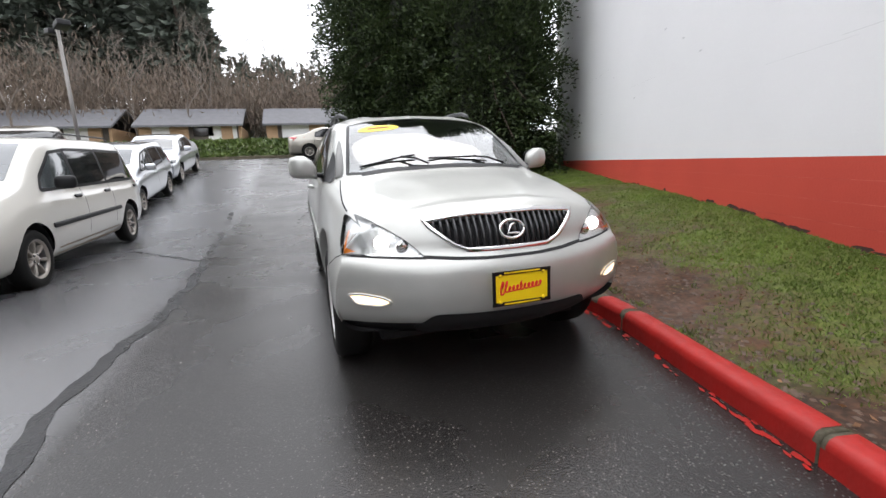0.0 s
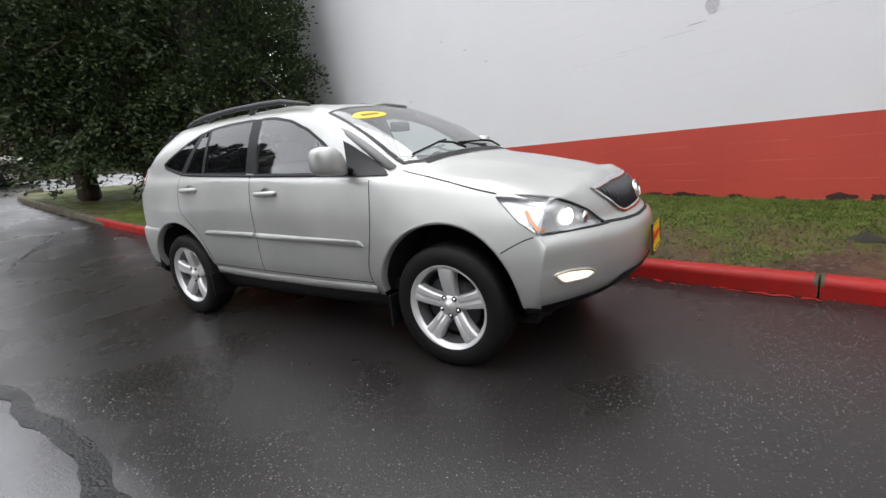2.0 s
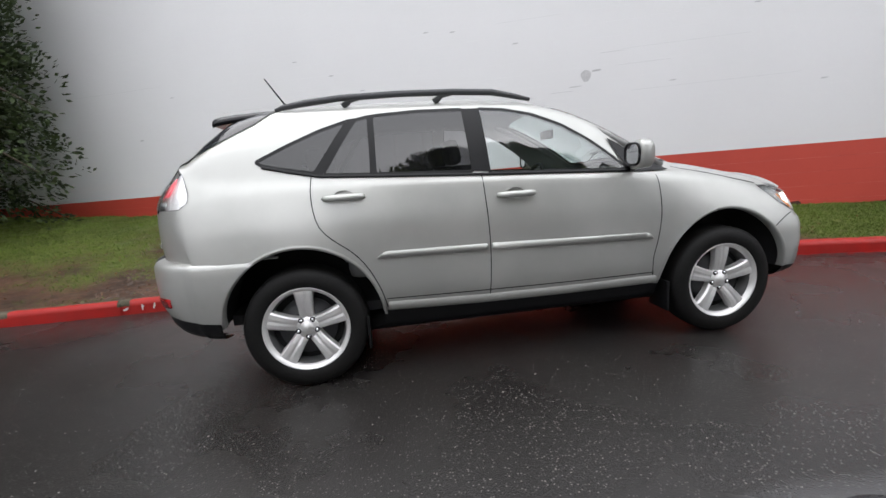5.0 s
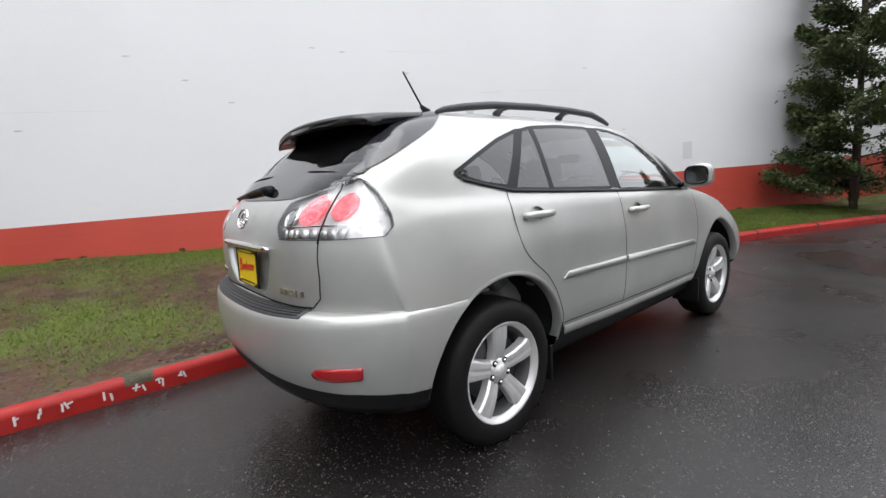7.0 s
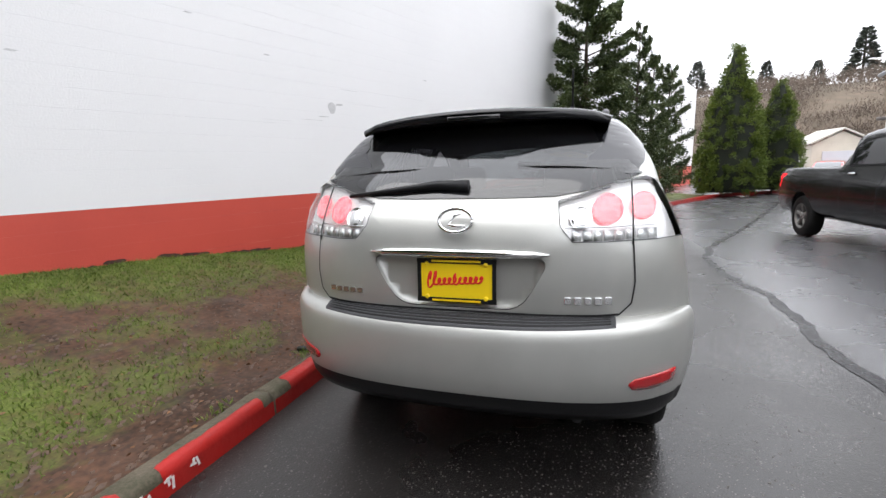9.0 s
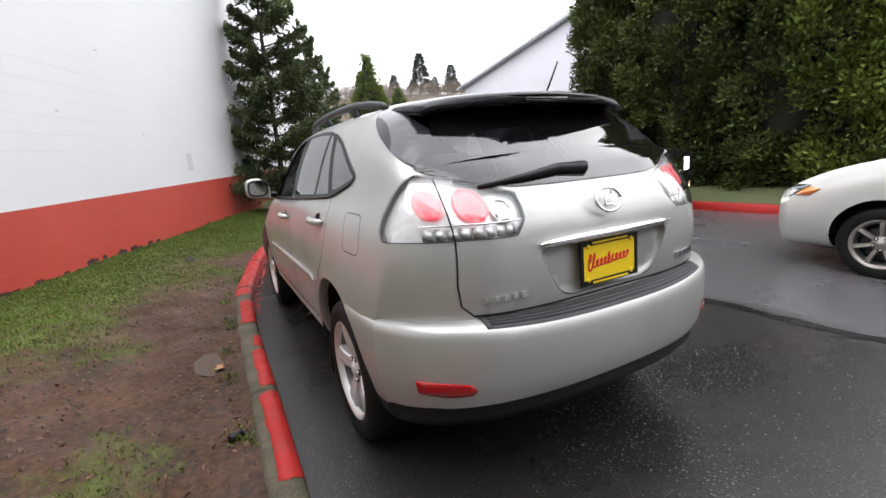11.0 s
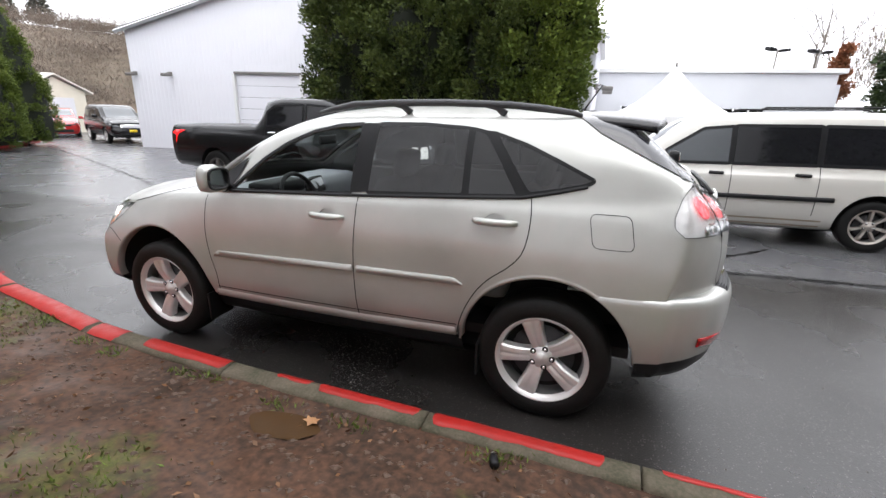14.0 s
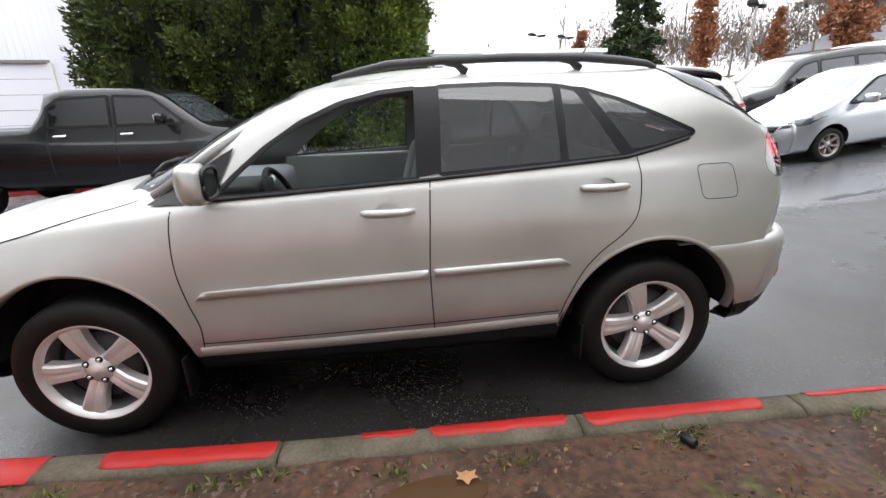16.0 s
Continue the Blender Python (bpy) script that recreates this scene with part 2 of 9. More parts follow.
# conifer green paled in the leaf colour to give distance haze
FAR_L = leafy("hazed_conifer", (0.034, 0.044, 0.036), (0.088, 0.102, 0.080), 0.3)
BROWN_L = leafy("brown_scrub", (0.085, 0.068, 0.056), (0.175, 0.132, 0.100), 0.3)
RUST_L = leafy("rust_leaves", (0.18, 0.07, 0.035), (0.36, 0.15, 0.07), 0.5)
IVY_L = leafy("ivy_leaves", (0.025, 0.045, 0.010), (0.10, 0.14, 0.03), 0.6)
GRASS_L = leafy("grass_blades", (0.054, 0.082, 0.013), (0.145, 0.205, 0.034), 1.2)
DEADLEAF = leafy("dead_leaves", (0.060, 0.030, 0.016), (0.22, 0.11, 0.05), 2.0)
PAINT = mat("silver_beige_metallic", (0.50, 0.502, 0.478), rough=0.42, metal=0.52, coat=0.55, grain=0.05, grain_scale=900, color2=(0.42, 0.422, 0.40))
BLACK_TRIM = mat("black_trim", (0.008, 0.008, 0.009), rough=0.42, bump=0.004, spec=0.25)
RUBBER = mat("tyre_rubber", (0.006, 0.006, 0.006), spec=0.22, rough=0.6, grain=0.3, blotch=0.2, color2=(0.014, 0.013, 0.012), bump=0.01, bump_scale=120)
PLASTIC = mat("grey_textured_plastic", (0.045, 0.046, 0.050), rough=0.55, grain=0.2, bump=0.01, bump_scale=300)
DARK = mat("dark_interior", (0.010, 0.010, 0.011), rough=0.85)
LEATHER = mat("grey_leather", (0.27, 0.27, 0.265), rough=0.55, grain=0.15, blotch=0.2, bump=0.008, bump_scale=200)
ALLOY = mat("machined_alloy", (0.72, 0.71, 0.70), rough=0.40, metal=0.55, grain=0.06, grain_scale=300, coat=0.4)
# rim alloy darkened in colour for the shade between the spokes
BARREL = mat("shade_darkened_alloy", (0.16, 0.16, 0.16), rough=0.5, metal=0.6, grain=0.2, grain_scale=60)
CHROME = mat("chrome", (0.80, 0.80, 0.80), rough=0.07, metal=1.0)
CLEAR = glassy("clear_lens", (0.95, 0.96, 0.96), 0.0, 1.0, 0.045)
WINDSCREEN = glassy("green_tinted_glass", (0.74, 0.84, 0.82), 0.0, 0.96, 0.20)
DOOR_GLASS = glassy("pale_green_door_glass", (0.82, 0.90, 0.89), 0.0, 0.97, 0.12)
PRIVACY = glassy("dark_privacy_glass", (0.16, 0.16, 0.17), 0.0, 0.75)
BLACK_GLASS = mat("black_glass", (0.008, 0.008, 0.009), rough=0.03, coat=1.0)
LAMP_ON = glow("lit_lamp", (1.0, 0.96, 0.90), 3.2)
FOG_ON = glow("lit_fog_lamp", (1.0, 0.72, 0.44), 1.5)
def faceted_glow(name, low, high, scale):
    """A lit lamp behind a faceted reflector: each facet takes its own share of the light."""
    m = glow(name, low, 1.0)
    n, l = m.node_tree.nodes, m.node_tree.links
    p, tc, v, mix = n["Principled BSDF"], n.new("ShaderNodeTexCoord"), n.new("ShaderNodeTexVoronoi"), n.new("ShaderNodeMix")
    v.inputs["Scale"].default_value, mix.data_type = scale, "RGBA"
    sep = n.new("ShaderNodeSeparateColor")
    l.new(tc.outputs["Object"], v.inputs["Vector"]), l.new(v.outputs["Color"], sep.inputs[0]), l.new(sep.outputs[0], mix.inputs[0])
    mix.inputs[6].default_value, mix.inputs[7].default_value = (*low, 1), (*high, 1)
    l.new(mix.outputs[2], p.inputs["Emission Color"])
    p.inputs["Base Color"].default_value = (0.55, 0.10, 0.12, 1)
    return m


TAIL_ON = faceted_glow("lit_tail_lamp", (0.42, 0.035, 0.05), (0.62, 0.20, 0.22), 75)
TAIL_RED = mat("red_lens", (0.40, 0.008, 0.012), rough=0.08, coat=1.0)
AMBER = mat("amber_lens", (0.75, 0.20, 0.02), rough=0.1, coat=1.0)
YELLOW = mat("yellow_plate", (0.85, 0.60, 0.010), rough=0.35, grain=0.06)
RED_INK = mat("red_ink", (0.70, 0.02, 0.02), rough=0.4)
WHITE_PAINT = mat("faded_white_paint", (0.62, 0.58, 0.55), rough=0.7, grain=0.3, grain_scale=80)
VAN_PAINT = mat("white_car_paint", (0.517, 0.502, 0.464), rough=0.3, coat=0.8, grain=0.05, blotch=0.10, blotch_scale=1.5, color2=(0.50, 0.46, 0.40))
BLACK_PAINT = mat("black_car_paint", (0.007, 0.007, 0.008), rough=0.25, coat=0.35, spec=0.3, blotch=0.2, blotch_scale=1.5, color2=(0.014, 0.013, 0.013))
SILVER_PAINT = mat("silver_car_paint", (0.55, 0.57, 0.60), rough=0.28, metal=0.8, coat=1.0)
TAN_PAINT = mat("tan_car_paint", (0.33, 0.31, 0.27), rough=0.3, metal=0.7, coat=1.0)
RED_PAINT = mat("red_car_paint", (0.42, 0.02, 0.02), rough=0.25, coat=1.0)
CANVAS = mat("white_canvas", (0.80, 0.80, 0.80), rough=0.7, grain=0.04, bump=0.005)
STEEL = mat("galvanised_steel", (0.20, 0.19, 0.18), rough=0.5, metal=0.6, grain=0.2)


# ---- mesh helpers ----
def link(name, bm, material, parent=None, label="", smooth=False):
    me = bpy.data.meshes.new(name)
    bm.to_mesh(me)
    bm.free()
    me.materials.append(material)
    if smooth:
        me.polygons.foreach_set("use_smooth", [True] * len(me.polygons))
    ob = new(name, me)
    if parent is not None:
        ob.parent = parent
    if label:
        tagged(ob, label=label)
    return ob


def part(name, bm, material, parent, label="", smooth=True):
    return link(name, bm, material, parent, label, smooth)


def empty(name, m=None, **tags):
    ob = new(name)
    ob.empty_display_size = 0.2
    if m is not None:
        ob.matrix_world = m
    return tagged(ob, **tags)


def add_box(bm, c, s, rot=None, bevel=0.0):
    m = Matrix.Translation(c) @ (rot.to_4x4() if rot is not None else Matrix()) @ Matrix.Diagonal((*s, 1))
    vs = bmesh.ops.create_cube(bm, size=1, matrix=m)["verts"]
    if bevel:
        es = list({e for v in vs for e in v.link_edges})
        bmesh.ops.bevel(bm, geom=es, offset=bevel, segments=2, affect="EDGES", profile=0.6)
    return bm


def box(c, s, rot=None, bevel=0.0):
    return add_box(bmesh.new(), c, s, rot, bevel)


def add_rod(bm, a, b, r0, r1=None, n=8):
    a, b = Vector(a), Vector(b)
    d = b - a
    q = d.to_track_quat("Z", "Y")
    m = Matrix.Translation((a + b) / 2) @ q.to_matrix().to_4x4()
    bmesh.ops.create_cone(bm, cap_ends=True, segments=n, radius1=r0, radius2=r0 if r1 is None else r1, depth=d.length, matrix=m)
    return bm


def add_tube(bm, pts, r, n=8, flat=1.0):
    """A round bar along points."""
    pts = [Vector(p) for p in pts]
    rings = []
    for i, p in enumerate(pts):
        d = (pts[min(i + 1, len(pts) - 1)] - pts[max(i - 1, 0)]).normalized()
        u = d.cross(Vector((0, 0, 1)))
        u = Vector((0, 1, 0)) if u.length < 1e-4 else u.normalized()
        v = u.cross(d)
        rr = r[i] if isinstance(r, (list, tuple)) else r
        rings.append([bm.verts.new(p + (u * math.cos(t) + v * math.sin(t) * flat) * rr) for t in (2 * math.pi * k / n for k in range(n))])
    for a, b in zip(rings, rings[1:]):
        for k in range(n):
            bm.faces.new((a[k], a[(k + 1) % n], b[(k + 1) % n], b[k]))
    bm.faces.new(rings[0][::-1]), bm.faces.new(rings[-1])
    return bm


def add_lathe(bm, prof, n=48, axis="Y", m=None):
    """Turns (radius, along) points round an axis."""
    rings = []
    for r, a in prof:
        ring = []
        for k in range(n):
            t = 2 * math.pi * k / n
            co = Vector((r * math.cos(t), a, r * math.sin(t))) if axis == "Y" else Vector((r * math.cos(t), r * math.sin(t), a))
            ring.append(bm.verts.new(m @ co if m is not None else co))
        rings.append(ring)
    for a, b in zip(rings, rings[1:]):
        for k in range(n):
            bm.faces.new((a[k], b[k], b[(k + 1) % n], a[(k + 1) % n]))
    return bm


def lerp_table(table, x):
    """Smooth value at x in rows of (x, value), x rising."""
    xs, ys = [r[0] for r in table], [r[1] for r in table]
    if x <= xs[0]:
        return ys[0]
    if x >= xs[-1]:
        return ys[-1]
    i = max(k for k in range(len(xs)) if xs[k] <= x)
    i = min(i, len(xs) - 2)
    h = xs[i + 1] - xs[i]

    def slope(k):
        if k <= 0 or k >= len(xs) - 1:
            return 0.0 if len(xs) < 3 else ((ys[1] - ys[0]) / (xs[1] - xs[0]) if k <= 0 else (ys[-1] - ys[-2]) / (xs[-1] - xs[-2]))
        a, b = (ys[k] - ys[k - 1]) / (xs[k] - xs[k - 1]), (ys[k + 1] - ys[k]) / (xs[k + 1] - xs[k])
        return 0.0 if a * b <= 0 else 2 * a * b / (a + b)
    t = (x - xs[i]) / h
    m0, m1 = slope(i) * h, slope(i + 1) * h
    return (2 * t**3 - 3 * t**2 + 1) * ys[i] + (t**3 - 2 * t**2 + t) * m0 + (-2 * t**3 + 3 * t**2) * ys[i + 1] + (t**3 - t**2) * m1


# ---- lie of the land ----
ALONG = [(-60, 4.4), (-40, 3.8), (-36, 3.5), (-30, 3.1), (-25, 2.85), (-21.2, 1.93), (-20.3, 1.85), (-16, 1.42), (-11.4, 0.80), (-7.5, 0.30), (-5, 0.085), (0, 0.0), (5, -0.068), (12, -0.165), (20, -0.26), (40, -0.3)]
KERB = [(-15.8, 3.6), (-15.2, 2.0), (-14.2, 1.25), (-12.5, 1.12), (-9, 1.15), (-5, 1.22), (-3, 1.24), (-1.87, 1.22), (-0.74, 1.20), (0.46, 1.18), (1.2, 1.14), (1.75, 1.10), (2.6, 0.95),
        (3.2, 0.85), (4.1, 0.62), (4.94, 0.36), (6.2, -0.02), (7.7, -0.62), (10.3, -1.76), (12.8, -2.92), (16, -4.5), (19.0, -6.2), (20.6, -7.6), (22.4, -9.9), (24.9, -11.7), (30, -13.2)]
WALL_P, WALL_K = (2.45, 3.22), -0.38
BASE = [(-12, 1.1), (-8, 0.88), (-3.7, 0.67), (-1.3, 0.57), (0.14, 0.48), (1.9, 0.34), (3.9, 0.30), (5.4, 0.25), (8.1, 0.20), (10.6, 0.10), (16, 0.0), (30, -0.1)]


def wall_y(x):
    return WALL_P[1] + WALL_K * (x - WALL_P[0])


def ground_z(x, y=0.0):
    return lerp_table(ALONG, x)


def smooth_path(pts, step):
    """Points along a Catmull-Rom curve, about step apart."""
    out = []
    P = [Vector((*p, 0)) if len(p) == 2 else Vector(p) for p in pts]
    for i in range(len(P) - 1):
        a, b, c, d = P[max(i - 1, 0)], P[i], P[i + 1], P[min(i + 2, len(P) - 1)]
        n = max(1, round((c - b).length / step))
        for k in range(n):
            t = k / n
            out.append(0.5 * ((2 * b) + (c - a) * t + (2 * a - 5 * b + 4 * c - d) * t * t + (3 * b - a - 3 * c + d) * t**3))
    out.append(P[-1])
    return out


KLINE = smooth_path(KERB, 0.15)


KFINE = smooth_path(KERB, 0.05)
KERB_TAB = [(p.x, p.y) for p in KLINE if p.x > -14.5]


def grid_mesh(xs, ys, zf):
    bm = bmesh.new()
    vs = [[bm.verts.new((x, y, zf(x, y))) for y in ys] for x in xs]
    for i in range(len(xs) - 1):
        for j in range(len(ys) - 1):
            bm.faces.new((vs[i][j], vs[i + 1][j], vs[i + 1][j + 1], vs[i][j + 1]))
    return bm


xs = [-900, -400, -200, -120, -80, -60, -48, -40, -34] + [-30 + 1.0 * i for i in range(57)] + [28, 32, 40, 60, 100, 200, 400, 900]
ys = [-900, -400, -200, -100, -60, -40, -30] + [-25 + 1.0 * i for i in range(42)] + [20, 30, 60, 120, 400, 900]
ground = link("ground", grid_mesh(xs, ys, lambda x, y: ground_z(x)), ASPHALT, smooth=True)
tagged(ground, "dark wet asphalt lot with scattered grit and sheen", "asphalt", kind="structure")


def bed_z(x, y):
    """The planted strip between kerb and wall: level with the kerb, then rising to the wall's foot."""
    k = lerp_table(KERB_TAB, x)
    w = wall_y(x) if x < 13 else k + 2.5
    top = ground_z(x) + 0.115
    f = min(1.0, max(0.0, (y - k - 0.15) / max(0.4, w - k - 0.15)))
    n = 0.02 * noise.noise(Vector((x * 1.3, y * 1.3, 0))) + 0.014 * noise.noise(Vector((x * 5, y * 5, 3))) + 0.014 * noise.noise(Vector((x * 11, y * 11, 6))) + 0.006 * noise.noise(Vector((x * 23, y * 23, 8)))
    return top + (lerp_table(BASE, x) - top) * (f * f * (3 - 2 * f)) + n * min(1, f * 8 + 0.3) - 0.035 * math.exp(-((x + 0.17) / 0.22) ** 2 - ((y - 1.56) / 0.11) ** 2)


def grass_cover(x, y):
    """How much of the ground grass and moss hold: mud by the kerb, green by the wall."""
    k = lerp_table(KERB_TAB, x)
    d = (y - k - 0.15) / max(0.6, wall_y(x) - k)
    c = (0.27 if x > -1.5 else 0.14) + 0.70 * d + 0.55 * noise.noise(Vector((x * 0.55, y * 0.8, 1.7))) + 0.30 * noise.noise(Vector((x * 1.9, y * 2.3, 4.1)))
    c -= 0.60 * math.exp(-((x + 0.2) / 1.7) ** 2) * max(0.0, 1 - d * 1.6)
    c += 0.22 * max(0.0, min(1.0, (x - 2.0) / 2.5)) + 0.45 * max(0.0, min(1.0, (-5.0 - x) / 2.5))
    return max(0.0, min(1.0, c))


bm = bmesh.new()
bx = [-14.4 + 0.16 * i for i in range(65)] + [-4.0 + 0.05 * i for i in range(160)] + [4.0 + 0.16 * i for i in range(100)]
rows = []
for x in bx:
    k = lerp_table(KERB_TAB, x) + 0.13
    far = wall_y(x) + 0.10 if x < 11.5 else k + 6.0
    rows.append([bm.verts.new((x, k + (far - k) * j / 66, bed_z(x, k + (far - k) * j / 66))) for j in range(67)])
for a, b in zip(rows, rows[1:]):
    for j in range(66):
        bm.faces.new((a[j], b[j], b[j + 1], a[j + 1]))
lay = bm.verts.layers.float.new("cover")
for v in bm.verts:
    v[lay] = grass_cover(v.co.x, v.co.y)
lawn = tagged(link("lawn", bm, GRASS_SOIL, smooth=True), "patchy lawn strip of moss, grass and wet brown mud", "lawn", kind="structure")

# ---- kerb, in cast lengths ----
kerb = empty("kerb", label="weathered concrete kerb with red fire-lane paint", category="kerb", kind="structure")


def kerb_wear(x, o):
    """How far the kerb's top is worn down at x, more towards its back edge."""
    n_ = 0.5 + 0.5 * noise.noise(Vector((x * 2.3, 1.0, 4))) + 0.35 * noise.noise(Vector((x * 9.1, o * 20, 7)))
    return -max(0.0, n_) * (0.004 + 0.10 * max(0.0, o - 0.05)) if x < 1.8 else -max(0.0, n_) * 0.004


def kerb_piece(pts, gap=0.006):
    """One cast length: a face to the road, a rounded nose, a flat top, following the bend."""
    bm = bmesh.new()
    prof = [(0.0, -0.10), (0.0, 0.10), (0.012, 0.128), (0.035, 0.14), (0.065, 0.141), (0.095, 0.141), (0.125, 0.14), (0.15, 0.125), (0.155, -0.05)]
    rings = []
    for i, p in enumerate(pts):
        d = (pts[min(i + 1, len(pts) - 1)] - pts[max(i - 1, 0)]).normalized()
        nrm = Vector((-d.y, d.x, 0))
        z = ground_z(p.x)
        s = 0.0
        if i == 0:
            s = gap
        elif i == len(pts) - 1:
            s = -gap
        rings.append([bm.verts.new((p.x + nrm.x * o + d.x * s, p.y + nrm.y * o + d.y * s, z + h + (kerb_wear(p.x, o) if h > 0.11 else 0))) for o, h in prof])
    for a, b in zip(rings, rings[1:]):
        for k in range(len(prof) - 1):
            bm.faces.new((a[k], b[k], b[k + 1], a[k + 1]))
    bm.faces.new(rings[0]), bm.faces.new(rings[-1][::-1])
    return bm


def paint_run(pts, wid):
    """A coat of paint on one length: over the nose and some of the top (its inner edge ragged), or on the face alone."""
    bm = bmesh.new()
    rings = []
    fine = []
    for a, b in zip(pts, pts[1:]):
        fine += [a.lerp(b, q / 4) for q in range(4)]
    fine.append(pts[-1])
    for i, p in enumerate(fine):
        d = (fine[min(i + 1, len(fine) - 1)] - fine[max(i - 1, 0)]).normalized()
        nrm = Vector((-d.y, d.x, 0))
        s = 0.008 if i == 0 else -0.008 if i == len(fine) - 1 else 0.0
        rag = noise.noise(Vector((p.x * 7, 0.3, 9))) * 0.014 + noise.noise(Vector((p.x * 21, 0.3, 5))) * 0.006
        if wid > 0:
            w = max(0.004, min(0.128, wid + rag - 0.035 * (i in (0, len(fine) - 1))))
            prof = [(-0.0035, 0.085), (-0.0035, 0.10), (0.010, 0.131), (0.035, 0.1432)] + ([(0.035 + w * 0.5, 0.1440), (0.035 + w, 0.1440), (0.037 + w, 0.1395)] if w + 0.035 < 0.13 else [(0.080, 0.1440), (0.125, 0.1432), (0.152, 0.127)])
        else:
            prof = [(-0.003, -0.02 + max(0, rag)), (-0.003, 0.05), (-0.003, 0.088 + rag * 0.6)]
        rings.append([bm.verts.new((p.x + nrm.x * o + d.x * s, p.y + nrm.y * o + d.y * s, ground_z(p.x) + h + (kerb_wear(p.x, o) + 0.0012 if h > 0.11 else 0))) for o, h in prof])
    for a, b in zip(rings, rings[1:]):
        for k in range(min(len(a), len(b)) - 1):
            bm.faces.new((a[k], b[k], b[k + 1], a[k + 1]))
    return bm


breaks = [-15.2, -13.9, -12.6, -11.3, -10.0, -8.7, -7.4, -6.1, -4.8, -3.5, -1.88, -0.85, 0.45, 1.75, 3.2, 4.6, 6.0, 7.4, 8.8, 10.2, 11.6, 13.0, 14.4, 15.8, 17.2, 18.6, 20.0, 21.6, 23.2, 25.0, 28.0]
for a, b in zip(breaks, breaks[1:]):
    pts = [p for p in KFINE if a - 0.03 <= p.x <= b + 0.03]
    if len(pts) > 1:
        piece = part("kerb_stone", kerb_piece(pts), CONCRETE, kerb)
        for r0, r1, wid in ((-9.0, -4.6, 0.010), (-4.5, -3.5, 0.030), (-3.42, -2.75, 0.045), (-2.6, -1.95, 0.014), (-1.72, -0.87, 0.062), (-0.80, -0.17, 0.050), (-0.12, 0.13, 0.024), (0.47, 1.20, 0.078), (1.42, 1.73, 0.10), (1.77, 28.0, 0.135)):
            lo, hi = max(r0, a + 0.02), min(r1, b - 0.02)
            if hi - lo > 0.06:
                n = max(3, int((hi - lo) / 0.10))
                run = [Vector((x, lerp_table(KERB_TAB, x), 0)) for x in (lo + (hi - lo) * q / n for q in range(n + 1))] if hi < 15.5 else [p for p in pts if lo <= p.x <= hi]
                if len(run) > 2:
                    part("red_paint", paint_run(run, wid), KERB_RED, piece, "worn red kerb paint")
        if a > -9:
            part("red_paint", paint_run(pts, -1), KERB_RED, piece, "red paint on the kerb's face")

# ---- the long block wall ----
wall = empty("wall_north", label="white concrete block wall over a red painted band", category="wall", kind="structure")
wd = Vector((1, WALL_K, 0)).normalized()
wnrm = Vector((wd.y, -wd.x, 0))


def wall_pt(x, z, out=0.0):
    return Vector((x + wnrm.x * out, wall_y(x) + wnrm.y * out, z))


def wall_course(x0, x1, z0, z1, depth=0.19, bev=0.0011):
    bm = bmesh.new()
    a, b = wall_pt(x0, 0), wall_pt(x1, 0)
    c = (a + b) / 2
    rot = Matrix.Rotation(math.atan2(wd.y, wd.x), 3, "Z")
    add_box(bm, (c.x - wnrm.x * depth / 2, c.y - wnrm.y * depth / 2, (z0 + z1) / 2), ((b - a).length, depth, z1 - z0), rot, bev)
    return bm


W0, W1, RED_TOP = -10.3, 11.3, 1.12
z = RED_TOP
for i in range(8):
    part("block_course", wall_course(W0, W1, z - 0.2, z - 0.0003), RED_WALL, wall, "red painted block course", smooth=False)
    z -= 0.2
for i in range(1, 5):
    part("mortar_joint", wall_course(1.4 - 0.7 * i % 1.1, W1 - 0.05, RED_TOP - 0.2 * i - 0.003, RED_TOP - 0.2 * i + 0.002, 0.01, 0), MORTAR_RED, wall, "paler painted joint", smooth=False).location = (wnrm.x * 0.0012, wnrm.y * 0.0012, 0)
z = RED_TOP
for i in range(32):
    part("block_course", wall_course(W0, W1, z + 0.0003, z + 0.2), WHITE_WALL, wall, smooth=False)
    z += 0.2
part("wall_core", wall_course(W0 + 0.02, W1 - 0.02, -0.6, z - 0.05, 0.16, 0), MORTAR, wall, smooth=False).location = (-wnrm.x * 0.012, -wnrm.y * 0.012, 0)
part("wall_cap", wall_course(W0 - 0.05, W1 + 0.05, z, z + 0.12, 0.3, 0.01), TRIM_W, wall, smooth=False)

# ---- vehicles ----
from mathutils.bvhtree import BVHTree
from mathutils.geometry import tessellate_polygon


def spline_loop(knots, n):
    """A rounded run of (y, z) through the knots, n points for each span."""
    out = []
    K = [Vector((a, b)) for a, b in knots]
    for i in range(len(K) - 1):
        a, b, c, d = K[max(i - 1, 0)], K[i], K[i + 1], K[min(i + 2, len(K) - 1)]
        for k in range(n):
            t = k / n
            m0, m1 = (c - a) * 0.36, (d - b) * 0.36
            out.append((2 * t**3 - 3 * t**2 + 1) * b + (t**3 - 2 * t**2 + t) * m0 + (-2 * t**3 + 3 * t**2) * c + (t**3 - t**2) * m1)
    out.append(K[-1])
    return out


